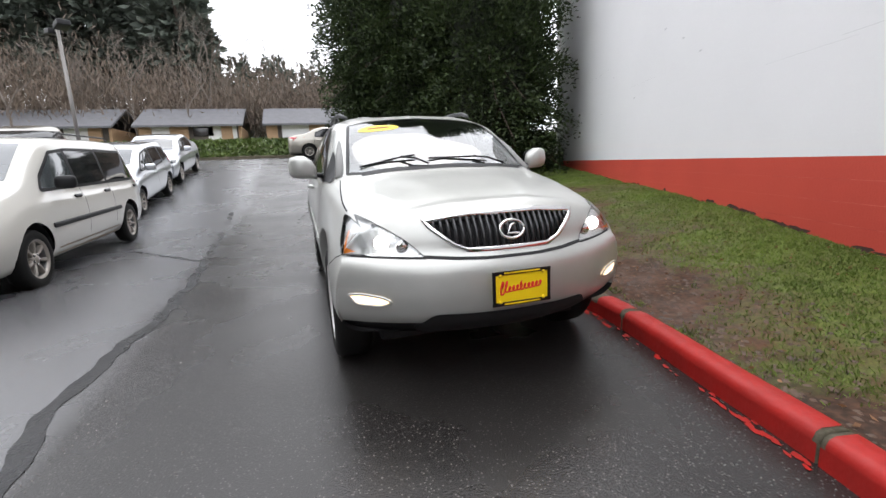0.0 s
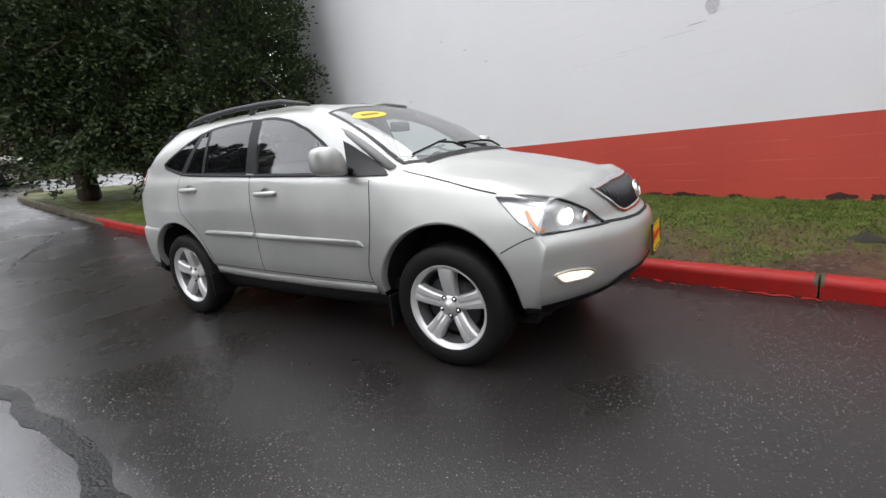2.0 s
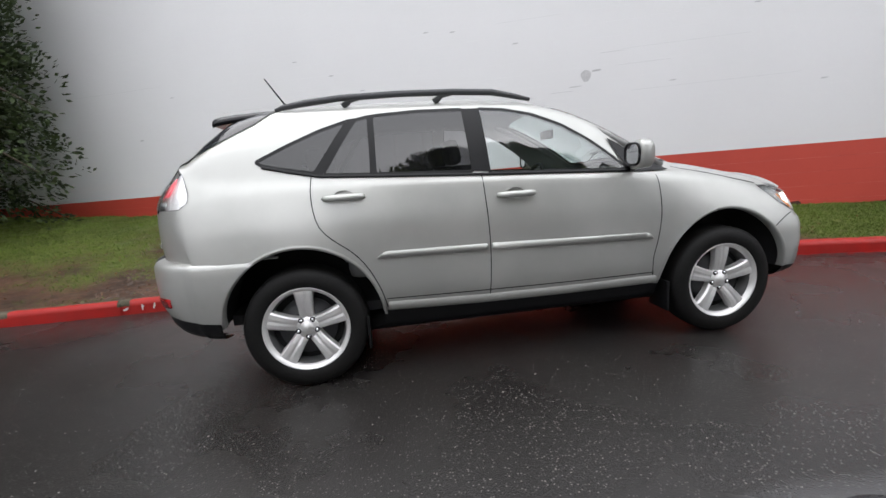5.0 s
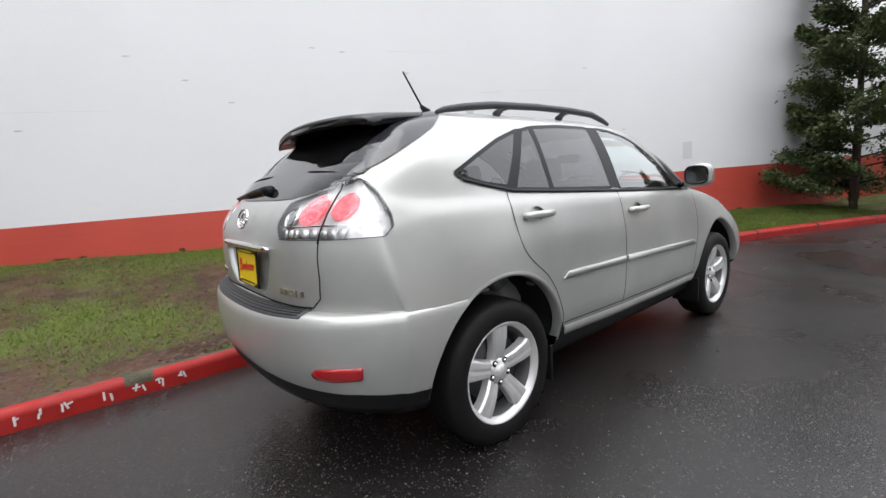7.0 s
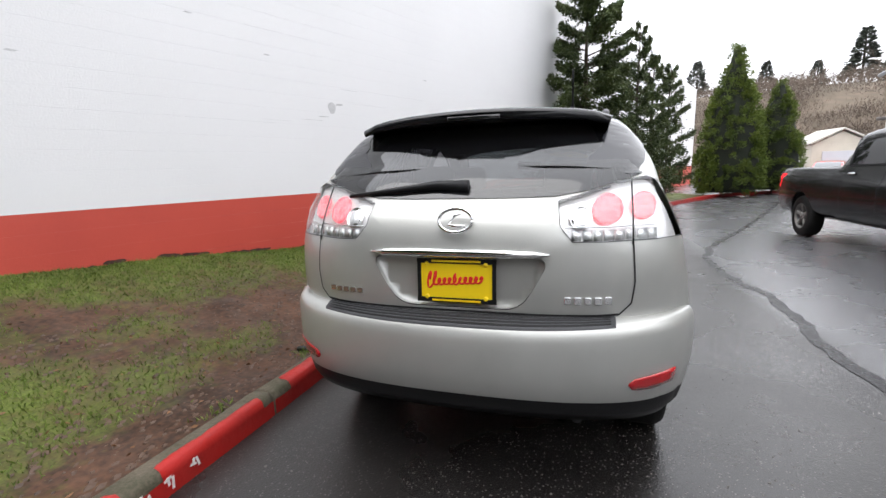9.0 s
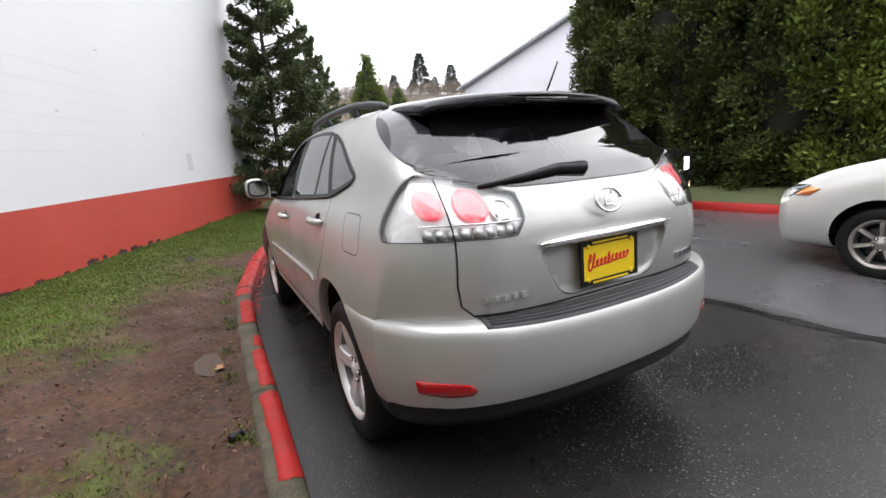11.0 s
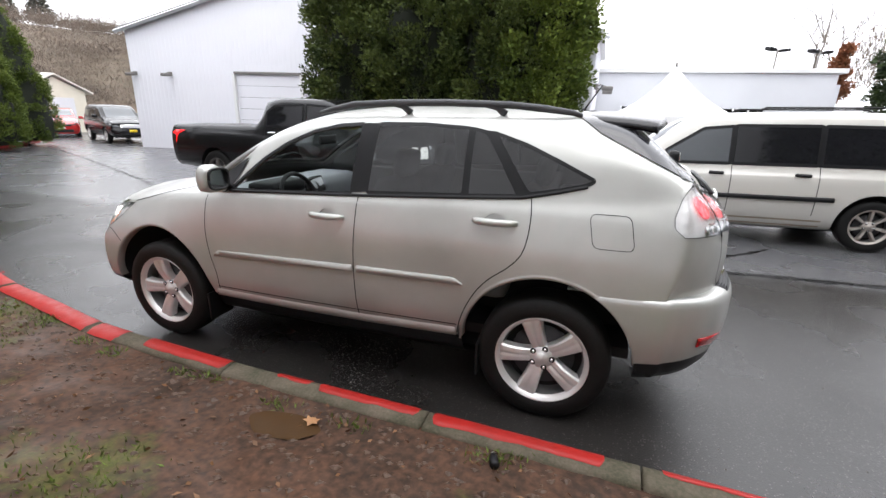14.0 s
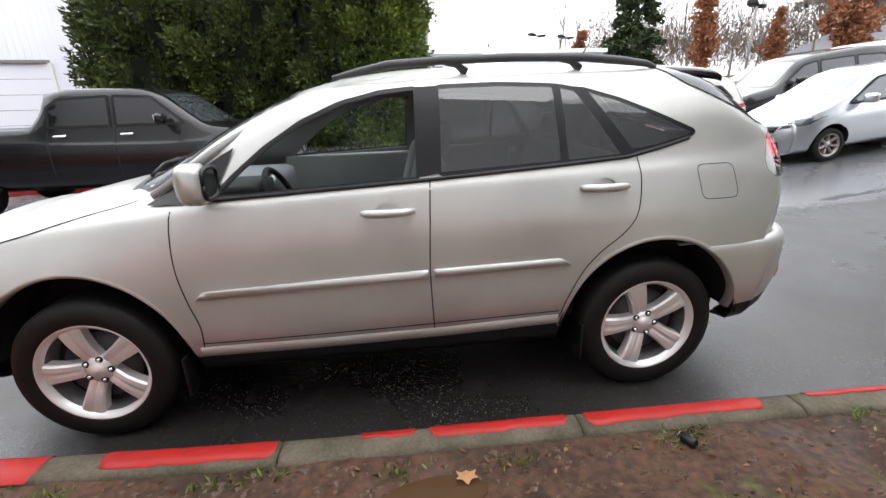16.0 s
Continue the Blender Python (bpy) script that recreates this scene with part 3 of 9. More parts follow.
class Shell:
    """A car's skin: sections across its length, with a bowed front and back face."""

    def __init__(self, tables=None, stations=None, front=None, back=None, mid_f=0, mid_b=0, bow_f=0, bow_b=0, n=4, caps=9, pow_f=2.2, pow_b=6.8, wmax=0.92, made=None):
        loops = []
        if made is not None:
            self.bm, self.tree = made, BVHTree.FromBMesh(made)
            return

        def section(s):
            return spline_loop([(lerp_table(ty, s), lerp_table(tz, s)) for ty, tz in tables], n)

        def bowed(s, y, b, e):
            return s - b * min(1.06, abs(y) / wmax) ** e

        s0, s1 = stations[0], stations[-1]
        for s in stations:
            loops.append([(s, p.x, p.y) for p in section(s)])
        for u in [k / caps for k in range(caps + 1)]:
            lp, lb = [], []
            for p in section(s1):
                z = p.y + (mid_f - p.y) * u
                sh = 1 - 0.008 - 0.012 * u
                lp.append((bowed(lerp_table(front, z), p.x, bow_f, pow_f), p.x * sh, z))
            for p in section(s0):
                z = p.y + (mid_b - p.y) * u
                sh = 1 - 0.008 - 0.012 * u
                lb.append((-bowed(-lerp_table(back, z), p.x, bow_b, pow_b), p.x * sh, z))
            loops.append(lp)
            loops.insert(0, lb)
        self.bm = bm = bmesh.new()
        grid = [[None] * (2 * len(lp) - 1) for lp in loops]
        for i, lp in enumerate(loops):
            m = len(lp)
            for j, (x, y, z) in enumerate(lp):
                c = bm.verts.new((x, y if j < m - 1 else 0, z))
                grid[i][j] = c
                if j < m - 1:
                    grid[i][2 * m - 2 - j] = bm.verts.new((x, -y, z))
        for a, b in zip(grid, grid[1:]):
            for j in range(len(a) - 1):
                try:
                    bm.faces.new((a[j], b[j], b[j + 1], a[j + 1]))
                except ValueError:
                    pass
        bmesh.ops.remove_doubles(bm, verts=bm.verts, dist=0.0004)
        bmesh.ops.recalc_face_normals(bm, faces=bm.faces)
        bm.normal_update()
        self.tree = BVHTree.FromBMesh(bm)

    def hit(self, a, b, view):
        """The skin's point and normal under a place of a side, end or top view."""
        o, d = {"L": ((a, 3, b), (0, -1, 0)), "R": ((a, -3, b), (0, 1, 0)), "F": ((5, a, b), (-1, 0, 0)), "B": ((-5, a, b), (1, 0, 0)), "T": ((a, b, 4), (0, 0, -1))}[view]
        p, nrm, _, _ = self.tree.ray_cast(Vector(o), Vector(d))
        if p is None:
            q = Vector((a, 0.8 if view == "L" else -0.8, b)) if view in "LR" else Vector((2 if view == "F" else -2, a, b)) if view in "FB" else Vector((a, b, 1.5))
            p, nrm, _, _ = self.tree.find_nearest(q)
        if nrm.dot(Vector(d)) > 0:
            nrm = -nrm
        return p, nrm

    def drape(self, poly, view, off=0.003, step=0.05, thick=0.0):
        """A patch of the skin inside a polygon of a view, standing off from it."""
        bm = bmesh.new()
        bm.faces.new([bm.verts.new((a, b, 0)) for a, b in poly])
        lo = [min(p[k] for p in poly) for k in (0, 1)]
        hi = [max(p[k] for p in poly) for k in (0, 1)]
        for k in (0, 1):
            cuts = int((hi[k] - lo[k]) / step)
            for c in range(1, cuts + 1):
                co, no = [0, 0, 0], [0, 0, 0]
                co[k], no[k] = lo[k] + (hi[k] - lo[k]) * c / (cuts + 1), 1
                bmesh.ops.bisect_plane(bm, geom=bm.verts[:] + bm.edges[:] + bm.faces[:], plane_co=co, plane_no=no, dist=1e-5)
        bmesh.ops.triangulate(bm, faces=[f for f in bm.faces if len(f.verts) > 4])
        nr = {}
        for v in bm.verts:
            p, nn = self.hit(v.co.x, v.co.y, view)
            v.co = p + nn * off
            nr[v.index] = nn
        bm.normal_update()
        ref = self.hit(sum(p[0] for p in poly) / len(poly), sum(p[1] for p in poly) / len(poly), view)[1]
        fs = bm.faces[:]
        if sum((f.normal * f.calc_area() for f in fs), Vector()).dot(ref) < 0:
            bmesh.ops.reverse_faces(bm, faces=fs)
            bm.normal_update()
        if thick:
            ret = bmesh.ops.extrude_face_region(bm, geom=bm.faces[:], use_keep_orig=True)
            up = [e for e in ret["geom"] if isinstance(e, bmesh.types.BMVert)]
            for v in up:
                v.co += ref * thick
            bmesh.ops.recalc_face_normals(bm, faces=bm.faces)
        return bm

    def ribbon(self, path, view, width, off=0.003, closed=False, step=0.03, bm=None, bulge=0.0):
        """A strip along a line of a view, on the skin; bulge gives it a raised middle."""
        P = [Vector(p) for p in path]
        if closed:
            P.append(P[0])
        Q = []
        for a, b in zip(P, P[1:]):
            n = max(1, round((b - a).length / step))
            Q += [a + (b - a) * k / n for k in range(n)]
        Q.append(P[-1])
        bm = bm or bmesh.new()
        prev = None
        first = None
        for i, p in enumerate(Q):
            if closed:
                d = Q[(i + 1) % (len(Q) - 1)] - Q[i - 1 if i else -2]
            else:
                d = Q[min(i + 1, len(Q) - 1)] - Q[max(i - 1, 0)]
            d.normalize()
            n2 = Vector((-d.y, d.x))
            ring = []
            for s, h in ((-0.5, 0.0), (-0.3, bulge), (0.3, bulge), (0.5, 0.0)) if bulge else ((-0.5, 0.0), (0.5, 0.0)):
                q = p + n2 * width * s
                co, nn = self.hit(q.x, q.y, view)
                ring.append(bm.verts.new(co + nn * (off + h)))
            if prev:
                for k in range(len(ring) - 1):
                    bm.faces.new((prev[k], ring[k], ring[k + 1], prev[k + 1]))
            prev = ring
        bmesh.ops.recalc_face_normals(bm, faces=bm.faces)
        return bm

    def cut(self, poly, view, shrink=0.0):
        """Takes out the skin's faces that lie inside a polygon of a view."""
        d = {"L": Vector((0, 1, 0)), "R": Vector((0, -1, 0)), "F": Vector((1, 0, 0)), "B": Vector((-1, 0, 0)), "T": Vector((0, 0, 1))}[view]
        ia, ib = (0, 2) if view in "LR" else (1, 2) if view in "FB" else (0, 1)
        lo = [min(p[k] for p in poly) - 0.1 for k in (0, 1)]
        hi = [max(p[k] for p in poly) + 0.1 for k in (0, 1)]

        def near(f):
            c = f.calc_center_median()
            return f.normal.dot(d) > 0.08 and lo[0] < c[ia] < hi[0] and lo[1] < c[ib] < hi[1] and c.dot(d) > 0
        some = {f for f in self.bm.faces if near(f)}
        for (a0, b0), (a1, b1) in zip(poly, poly[1:] + poly[:1]):
            if abs(a0 - a1) + abs(b0 - b1) < 1e-6:
                continue
            x0, x1, y0, y1 = min(a0, a1), max(a0, a1), min(b0, b1), max(b0, b1)
            hitf = []
            for f in some:
                if not f.is_valid:
                    continue
                u = [v.co[ia] for v in f.verts]
                w = [v.co[ib] for v in f.verts]
                if max(u) >= x0 and min(u) <= x1 and max(w) >= y0 and min(w) <= y1:
                    hitf.append(f)
            if not hitf:
                continue
            e, co = Vector((0, 0, 0)), Vector((0, 0, 0))
            e[ia], e[ib], co[ia], co[ib] = a1 - a0, b1 - b0, a0, b0
            geom = set(hitf)
            for f in hitf:
                geom.update(f.edges), geom.update(f.verts)
            ret = bmesh.ops.bisect_plane(self.bm, geom=list(geom), plane_co=co, plane_no=e.cross(d).normalized(), dist=1e-5)
            some = {f for f in some if f.is_valid} | {g for g in ret["geom"] if isinstance(g, bmesh.types.BMFace)}
        out = [f for f in some if f.is_valid and inside(f.calc_center_median()[ia], f.calc_center_median()[ib], poly)]
        bmesh.ops.delete(self.bm, geom=out, context="FACES")


def inside(x, y, poly):
    c, j = False, len(poly) - 1
    for i in range(len(poly)):
        (xi, yi), (xj, yj) = poly[i], poly[j]
        if (yi > y) != (yj > y) and x < (xj - xi) * (y - yi) / (yj - yi) + xi:
            c = not c
        j = i
    return c


def rounded(poly, r=0.03, n=4):
    """The polygon with its corners rounded."""
    out = []
    P = [Vector(p) for p in poly]
    for i, p in enumerate(P):
        a, b = P[i - 1], P[(i + 1) % len(P)]
        ra = min(r, (a - p).length * 0.45)
        rb = min(r, (b - p).length * 0.45)
        s, e = p + (a - p).normalized() * ra, p + (b - p).normalized() * rb
        for k in range(n + 1):
            t = k / n
            out.append(tuple((1 - t) ** 2 * s + 2 * t * (1 - t) * p + t * t * e))
    return out


def arc(cx, cy, r, a0, a1, n):
    return [(cx + r * math.cos(radians(a0 + (a1 - a0) * k / n)), cy + r * math.sin(radians(a0 + (a1 - a0) * k / n))) for k in range(n + 1)]


def wheel(parent, x, y, r, width, rim_r, spokes, alloy, side, spoke_w=0.085, dish=0.03, turn=0.0):
    """A road wheel: tyre, rim, spokes, hub, nuts, brake disc. side: +1 when its face looks to +y."""
    w = new("wheel")
    w.parent = parent
    w.matrix_parent_inverse = Matrix()
    w.location = (x, y, r)
    w.rotation_euler = (0, radians(turn), 0 if side > 0 else math.pi)
    bm = bmesh.new()
    h = width / 2
    prof = [(rim_r - 0.004, 0.0 - h * 0.9), (rim_r + 0.01, -h), (r - 0.06, -h * 1.03), (r - 0.02, -h * 0.92), (r - 0.004, -h * 0.72), (r, -h * 0.4), (r, h * 0.4), (r - 0.004, h * 0.72),
            (r - 0.02, h * 0.92), (r - 0.06, h * 1.03), (rim_r + 0.016, h * 1.0), (rim_r + 0.004, h * 0.93), (rim_r - 0.006, h * 0.85)]
    add_lathe(bm, prof, 56)
    part("tyre", bm, RUBBER, w, "black road tyre")
    bm = bmesh.new()
    add_lathe(bm, [(rim_r - 0.03, -h * 0.8), (rim_r - 0.035, h * 0.3), (rim_r - 0.022, h * 0.70)], 56)
    part("barrel", bm, BARREL, w, "inner barrel of the rim, coloured dark for shade")
    bm = bmesh.new()
    add_lathe(bm, [(rim_r - 0.023, h * 0.68), (rim_r - 0.020, h * 0.74), (rim_r - 0.012, h * 0.86), (rim_r, h * 0.93), (rim_r + 0.004, h * 0.96), (rim_r + 0.006, h * 0.92)], 56)
    part("rim", bm, alloy, w, "silver alloy rim")
    yf = h * 0.88
    bm = bmesh.new()
    u, v = Vector((0, 0, 1)), Vector((1, 0, 0))
    secs = [(0.034, spoke_w * 0.36, -0.014), (0.075, spoke_w * 0.35, -0.006), (0.12, spoke_w * 0.37, 0.001), (0.17, spoke_w * 0.42, 0.002), (rim_r - 0.035, spoke_w * 0.47, -0.003), (rim_r - 0.012, spoke_w * 0.55, -0.010)]
    rings = []
    for rr, hw, dy in secs:
        yy = yf - dish * (1 - rr / rim_r) + dy
        rings.append([bm.verts.new(u * rr + v * s * hw + Vector((0, yy + o, 0))) for s, o in ((-1.10, -0.050), (-1.0, -0.012), (-0.80, -0.002), (-0.34, 0.0), (0.0, -0.0035), (0.34, 0.0), (0.80, -0.002), (1.0, -0.012), (1.10, -0.050))])
    for a_, b_ in zip(rings, rings[1:]):
        for q in range(8):
            bm.faces.new((a_[q], b_[q], b_[q + 1], a_[q + 1]))
    bmesh.ops.recalc_face_normals(bm, faces=bm.faces)
    first = part("spoke", bm, alloy, w, "", smooth=False)
    for k in range(1, spokes):
        sp = new("spoke", first.data)
        sp.parent = w
        sp.rotation_euler = (0, 2 * math.pi * k / spokes, 0)
    bm = bmesh.new()
    add_lathe(bm, [(0.075, yf - dish - 0.05), (0.072, yf - dish - 0.004), (0.045, yf - dish + 0.004), (0.032, yf - dish + 0.012), (0.028, yf - dish + 0.018), (0.0005, yf - dish + 0.021)], 32)
    part("hub", bm, alloy, w, "hub with centre cap")
    for k in range(5):
        a = 2 * math.pi * (k + 0.5) / 5 + math.pi / 2
        bm = bmesh.new()
        c = Vector((math.cos(a) * 0.057, 0, math.sin(a) * 0.057))
        add_lathe(bm, [(0.0165, -0.004), (0.0165, 0.0015), (0.001, 0.002)], 14, "Y", Matrix.Translation(c + Vector((0, yf - dish + 0.003, 0))))
        hole = part("nut_hole", bm, DARK, w)
        bm = bmesh.new()
        add_rod(bm, c + Vector((0, yf - dish - 0.02, 0)), c + Vector((0, yf - dish + 0.010, 0)), 0.0105, 0.0085, 6)
        part("wheel_nut", bm, CHROME, hole)
    bm = bmesh.new()
    add_lathe(bm, [(0.05, h * 0.2), (rim_r * 0.70, h * 0.2), (rim_r * 0.70, h * 0.1), (0.05, h * 0.1)], 40)
    part("brake_disc", bm, PLASTIC, w, "dark brake disc")
    # dark disc added behind the spokes, standing for the shade there
    bm = bmesh.new()
    add_lathe(bm, [(rim_r - 0.03, -h * 0.05), (0.0005, -h * 0.05)], 32)
    part("wheel_back", bm, DARK, w)
    return w


def arch_liner(parent, x, y0, y1, z, r):
    """A dark half drum over a wheel."""
    bm = bmesh.new()
    A = [bm.verts.new((x + math.cos(t) * r, y0, z + math.sin(t) * r)) for t in (math.pi * (0.01 + 0.98 * k / 20) for k in range(21))]
    B = [bm.verts.new((v.co.x, y1, v.co.z)) for v in A]
    for k in range(20):
        bm.faces.new((A[k], A[k + 1], B[k + 1], B[k]))
    bm.faces.new(B)
    part("wheel_well", bm, DARK, parent, "dark wheel well", smooth=False)


def place(bm, origin, right, up):
    """Moves a flat mesh to a place, its x along right and its y along up."""
    r, u = Vector(right).normalized(), Vector(up)
    n = r.cross(u).normalized()
    u = n.cross(r)
    m = Matrix((r, u, n)).transposed().to_4x4()
    m.translation = origin
    bmesh.ops.transform(bm, matrix=m, verts=bm.verts)
    return bm


# ---- the silver-beige luxury crossover ----
ONROAD = pose(0, 0, 0, 0, 0.785, 0)
suv = empty("car", ONROAD, label="silver-beige metallic crossover parked beside the red kerb", category="car")

T_Y = [  # half widths of the section's knots along the length
    [(-2.2, 0), (2.2, 0)],
    [(-2.2, 0.60), (-1.8, 0.72), (1.8, 0.72), (2.2, 0.62)],
    [(-2.2, 0.80), (-1.9, 0.865), (-0.9, 0.855), (0.9, 0.855), (1.75, 0.87), (2.2, 0.82)],
    [(-2.2, 0.86), (-1.95, 0.91), (-1.35, 0.93), (-0.8, 0.905), (0.8, 0.905), (1.35, 0.925), (1.8, 0.905), (2.2, 0.86)],
    [(-2.2, 0.86), (-1.95, 0.91), (-1.35, 0.935), (-0.8, 0.915), (0.8, 0.915), (1.35, 0.93), (1.8, 0.895), (2.2, 0.83)],
    [(-2.2, 0.84), (-1.95, 0.885), (-1.35, 0.918), (0.5, 0.908), (1.0, 0.900), (1.35, 0.885), (1.75, 0.845), (2.0, 0.80), (2.2, 0.74)],
    [(-2.2, 0.80), (-1.95, 0.845), (-1.35, 0.872), (0.0, 0.882), (0.9, 0.868), (1.35, 0.82), (1.75, 0.76), (2.0, 0.70), (2.2, 0.64)],
    [(-2.2, 0.74), (-1.95, 0.79), (-1.35, 0.835), (0.0, 0.855), (0.75, 0.84), (1.02, 0.80), (1.35, 0.74), (1.75, 0.65), (2.0, 0.56), (2.2, 0.48)],
    [(-2.2, 0.70), (-1.95, 0.745), (-1.55, 0.765), (-1.0, 0.765), (0.0, 0.775), (0.5, 0.775), (0.9, 0.74), (1.35, 0.62), (2.2, 0.40)],
    [(-2.2, 0.62), (-1.95, 0.65), (-1.5, 0.63), (-0.9, 0.655), (0.0, 0.665), (0.4, 0.672), (0.75, 0.66), (1.0, 0.62), (1.35, 0.48), (2.2, 0.30)],
    [(-2.2, 0.36), (-1.5, 0.40), (0.0, 0.42), (0.6, 0.42), (1.0, 0.38), (2.2, 0.17)],
    [(-2.2, 0), (2.2, 0)],
]
T_Z = [
    [(-2.2, 0.42), (-1.9, 0.30), (-1.4, 0.24), (1.4, 0.24), (1.8, 0.30), (1.9, 0.33), (2.2, 0.36)],
    [(-2.2, 0.42), (-1.9, 0.31), (-1.4, 0.25), (1.4, 0.25), (1.8, 0.31), (1.9, 0.335), (2.2, 0.36)],
    [(-2.2, 0.49), (-1.8, 0.44), (-1.0, 0.40), (1.0, 0.38), (1.7, 0.40), (2.2, 0.40)],
    [(-2.2, 0.60), (-1.9, 0.58), (-1.0, 0.55), (1.0, 0.52), (1.9, 0.53), (2.2, 0.53)],
    [(-2.2, 0.80), (-1.9, 0.78), (-1.0, 0.75), (1.0, 0.71), (1.9, 0.68), (2.2, 0.66)],
    [(-2.2, 0.97), (-1.4, 0.97), (0.0, 0.94), (1.0, 0.90), (1.6, 0.86), (2.0, 0.81), (2.2, 0.76)],
    [(-2.2, 1.13), (-1.4, 1.155), (-0.2, 1.13), (0.7, 1.085), (1.0, 1.06), (1.4, 1.02), (1.8, 0.955), (2.0, 0.90), (2.2, 0.84)],
    [(-2.2, 1.20), (-1.95, 1.25), (-1.4, 1.235), (-0.2, 1.185), (0.72, 1.135), (1.0, 1.115), (1.4, 1.075), (1.8, 1.00), (2.0, 0.935), (2.2, 0.87)],
    [(-2.2, 1.20), (-2.08, 1.265), (-1.95, 1.335), (-1.76, 1.40), (-1.6, 1.425), (-1.3, 1.43), (-0.6, 1.42), (0.0, 1.40), (0.45, 1.34), (0.72, 1.235), (0.98, 1.165), (1.4, 1.10), (1.8, 1.03), (2.0, 0.965), (2.2, 0.90)],
    [(-2.2, 1.22), (-2.08, 1.28), (-1.95, 1.37), (-1.80, 1.48), (-1.66, 1.565), (-1.5, 1.602), (-1.4, 1.612), (-1.0, 1.612), (-0.3, 1.602), (0.05, 1.58), (0.35, 1.52), (0.6, 1.42), (0.86, 1.285), (1.02, 1.205), (1.2, 1.155), (1.5, 1.105), (1.8, 1.045), (2.0, 0.985), (2.2, 0.91)],
    [(-2.2, 1.23), (-2.08, 1.295), (-1.95, 1.395), (-1.80, 1.52), (-1.66, 1.612), (-1.5, 1.652), (-1.4, 1.665), (-1.0, 1.675), (-0.3, 1.672), (0.05, 1.645), (0.35, 1.58), (0.62, 1.465), (0.9, 1.325), (1.08, 1.225), (1.22, 1.175), (1.5, 1.125), (1.8, 1.06), (2.0, 1.00), (2.2, 0.92)],
    [(-2.2, 1.235), (-2.08, 1.30), (-1.95, 1.402), (-1.80, 1.53), (-1.66, 1.622), (-1.5, 1.664), (-1.4, 1.676), (-1.0, 1.692), (-0.3, 1.69), (0.05, 1.665), (0.35, 1.60), (0.64, 1.48), (0.92, 1.34), (1.12, 1.23), (1.25, 1.18), (1.5, 1.13), (1.8, 1.065), (2.0, 1.005), (2.2, 0.925)],
]
FRONT = [(0.2, 1.86), (0.30, 2.02), (0.36, 2.13), (0.42, 2.215), (0.48, 2.262), (0.60, 2.285), (0.69, 2.280), (0.745, 2.262), (0.772, 2.225), (0.792, 2.195), (0.86, 2.178), (0.95, 2.13), (1.02, 2.04), (1.10, 1.9)]
BACK = [(0.25, -1.92), (0.38, -2.10), (0.50, -2.16), (0.66, -2.19), (0.76, -2.215), (0.85, -2.230), (0.95, -2.237), (1.1, -2.225), (1.2, -2.180), (1.29, -2.085), (1.36, -2.005), (1.40, -1.96)]
ST = [-1.96 + 0.045 * i for i in range(87)]
shell = Shell(list(zip(T_Y, T_Z)), ST, FRONT, BACK, 0.62, 0.72, 0.38, 0.33, n=5, caps=14, pow_b=4.8)

for _ in range(16):  # ease the corner between the sides and the tail
    bmesh.ops.smooth_vert(shell.bm, verts=[v_ for v_ in shell.bm.verts if v_.co.x < -1.80 and 0.70 < v_.co.z < 1.46 and abs(v_.co.y) > (0.55 if v_.co.z < 1.28 else 0.30)], factor=0.5, use_axis_x=True, use_axis_y=True, use_axis_z=False)
shell.bm.normal_update()
shell.tree = BVHTree.FromBMesh(shell.bm)

# outlines in the side view
W_FRONT = [(0.70, 1.145), (0.60, 1.235), (0.46, 1.345), (0.30, 1.445), (0.12, 1.520), (-0.06, 1.560), (-0.22, 1.572), (-0.205, 1.185)]
W_REAR = [(-0.30, 1.200), (-0.315, 1.575), (-0.60, 1.578), (-0.865, 1.565), (-0.875, 1.225)]
W_REAR2 = [(-0.895, 1.225), (-0.885, 1.562), (-0.965, 1.545), (-1.18, 1.242)]
W_QUART = [(-1.215, 1.255), (-1.00, 1.545), (-1.18, 1.490), (-1.36, 1.415), (-1.535, 1.335), (-1.50, 1.315), (-1.36, 1.280)]
WINDSHIELD = [(1.10, -0.60), (1.14, -0.3), (1.155, 0.0), (1.14, 0.3), (1.10, 0.60), (1.02, 0.685), (0.36, 0.585), (0.335, 0.3), (0.325, 0), (0.335, -0.3), (0.36, -0.585), (1.02, -0.685)]
REARGLASS = [(-0.685, 1.340), (-0.61, 1.320), (-0.51, 1.288), (-0.37, 1.266), (-0.2, 1.262), (0.2, 1.262), (0.37, 1.266), (0.51, 1.288), (0.61, 1.320), (0.685, 1.340), (0.702, 1.42), (0.660, 1.52), (0.60, 1.585), (0.3, 1.60), (-0.3, 1.60), (-0.60, 1.585), (-0.660, 1.52), (-0.702, 1.42)]
HEAD_S = [(1.66, 0.970), (1.74, 0.962), (1.885, 0.932), (1.950, 0.86), (1.972, 0.785), (1.90, 0.785), (1.80, 0.845)]
HEAD_F = [(0.745, 0.975), (0.745, 0.785), (0.70, 0.778), (0.58, 0.778), (0.45, 0.775), (0.48, 0.810), (0.53, 0.857), (0.60, 0.905), (0.655, 0.937), (0.70, 0.960)]
GRILLE = [(-0.435, 0.950), (-0.2, 0.975), (0.2, 0.975), (0.435, 0.950), (0.40, 0.912), (0.30, 0.83), (0.23, 0.80), (-0.23, 0.80), (-0.30, 0.83), (-0.40, 0.912)]
FOG_F = [(0.835, 0.585), (0.77, 0.594), (0.67, 0.582), (0.62, 0.556), (0.67, 0.531), (0.79, 0.534)]
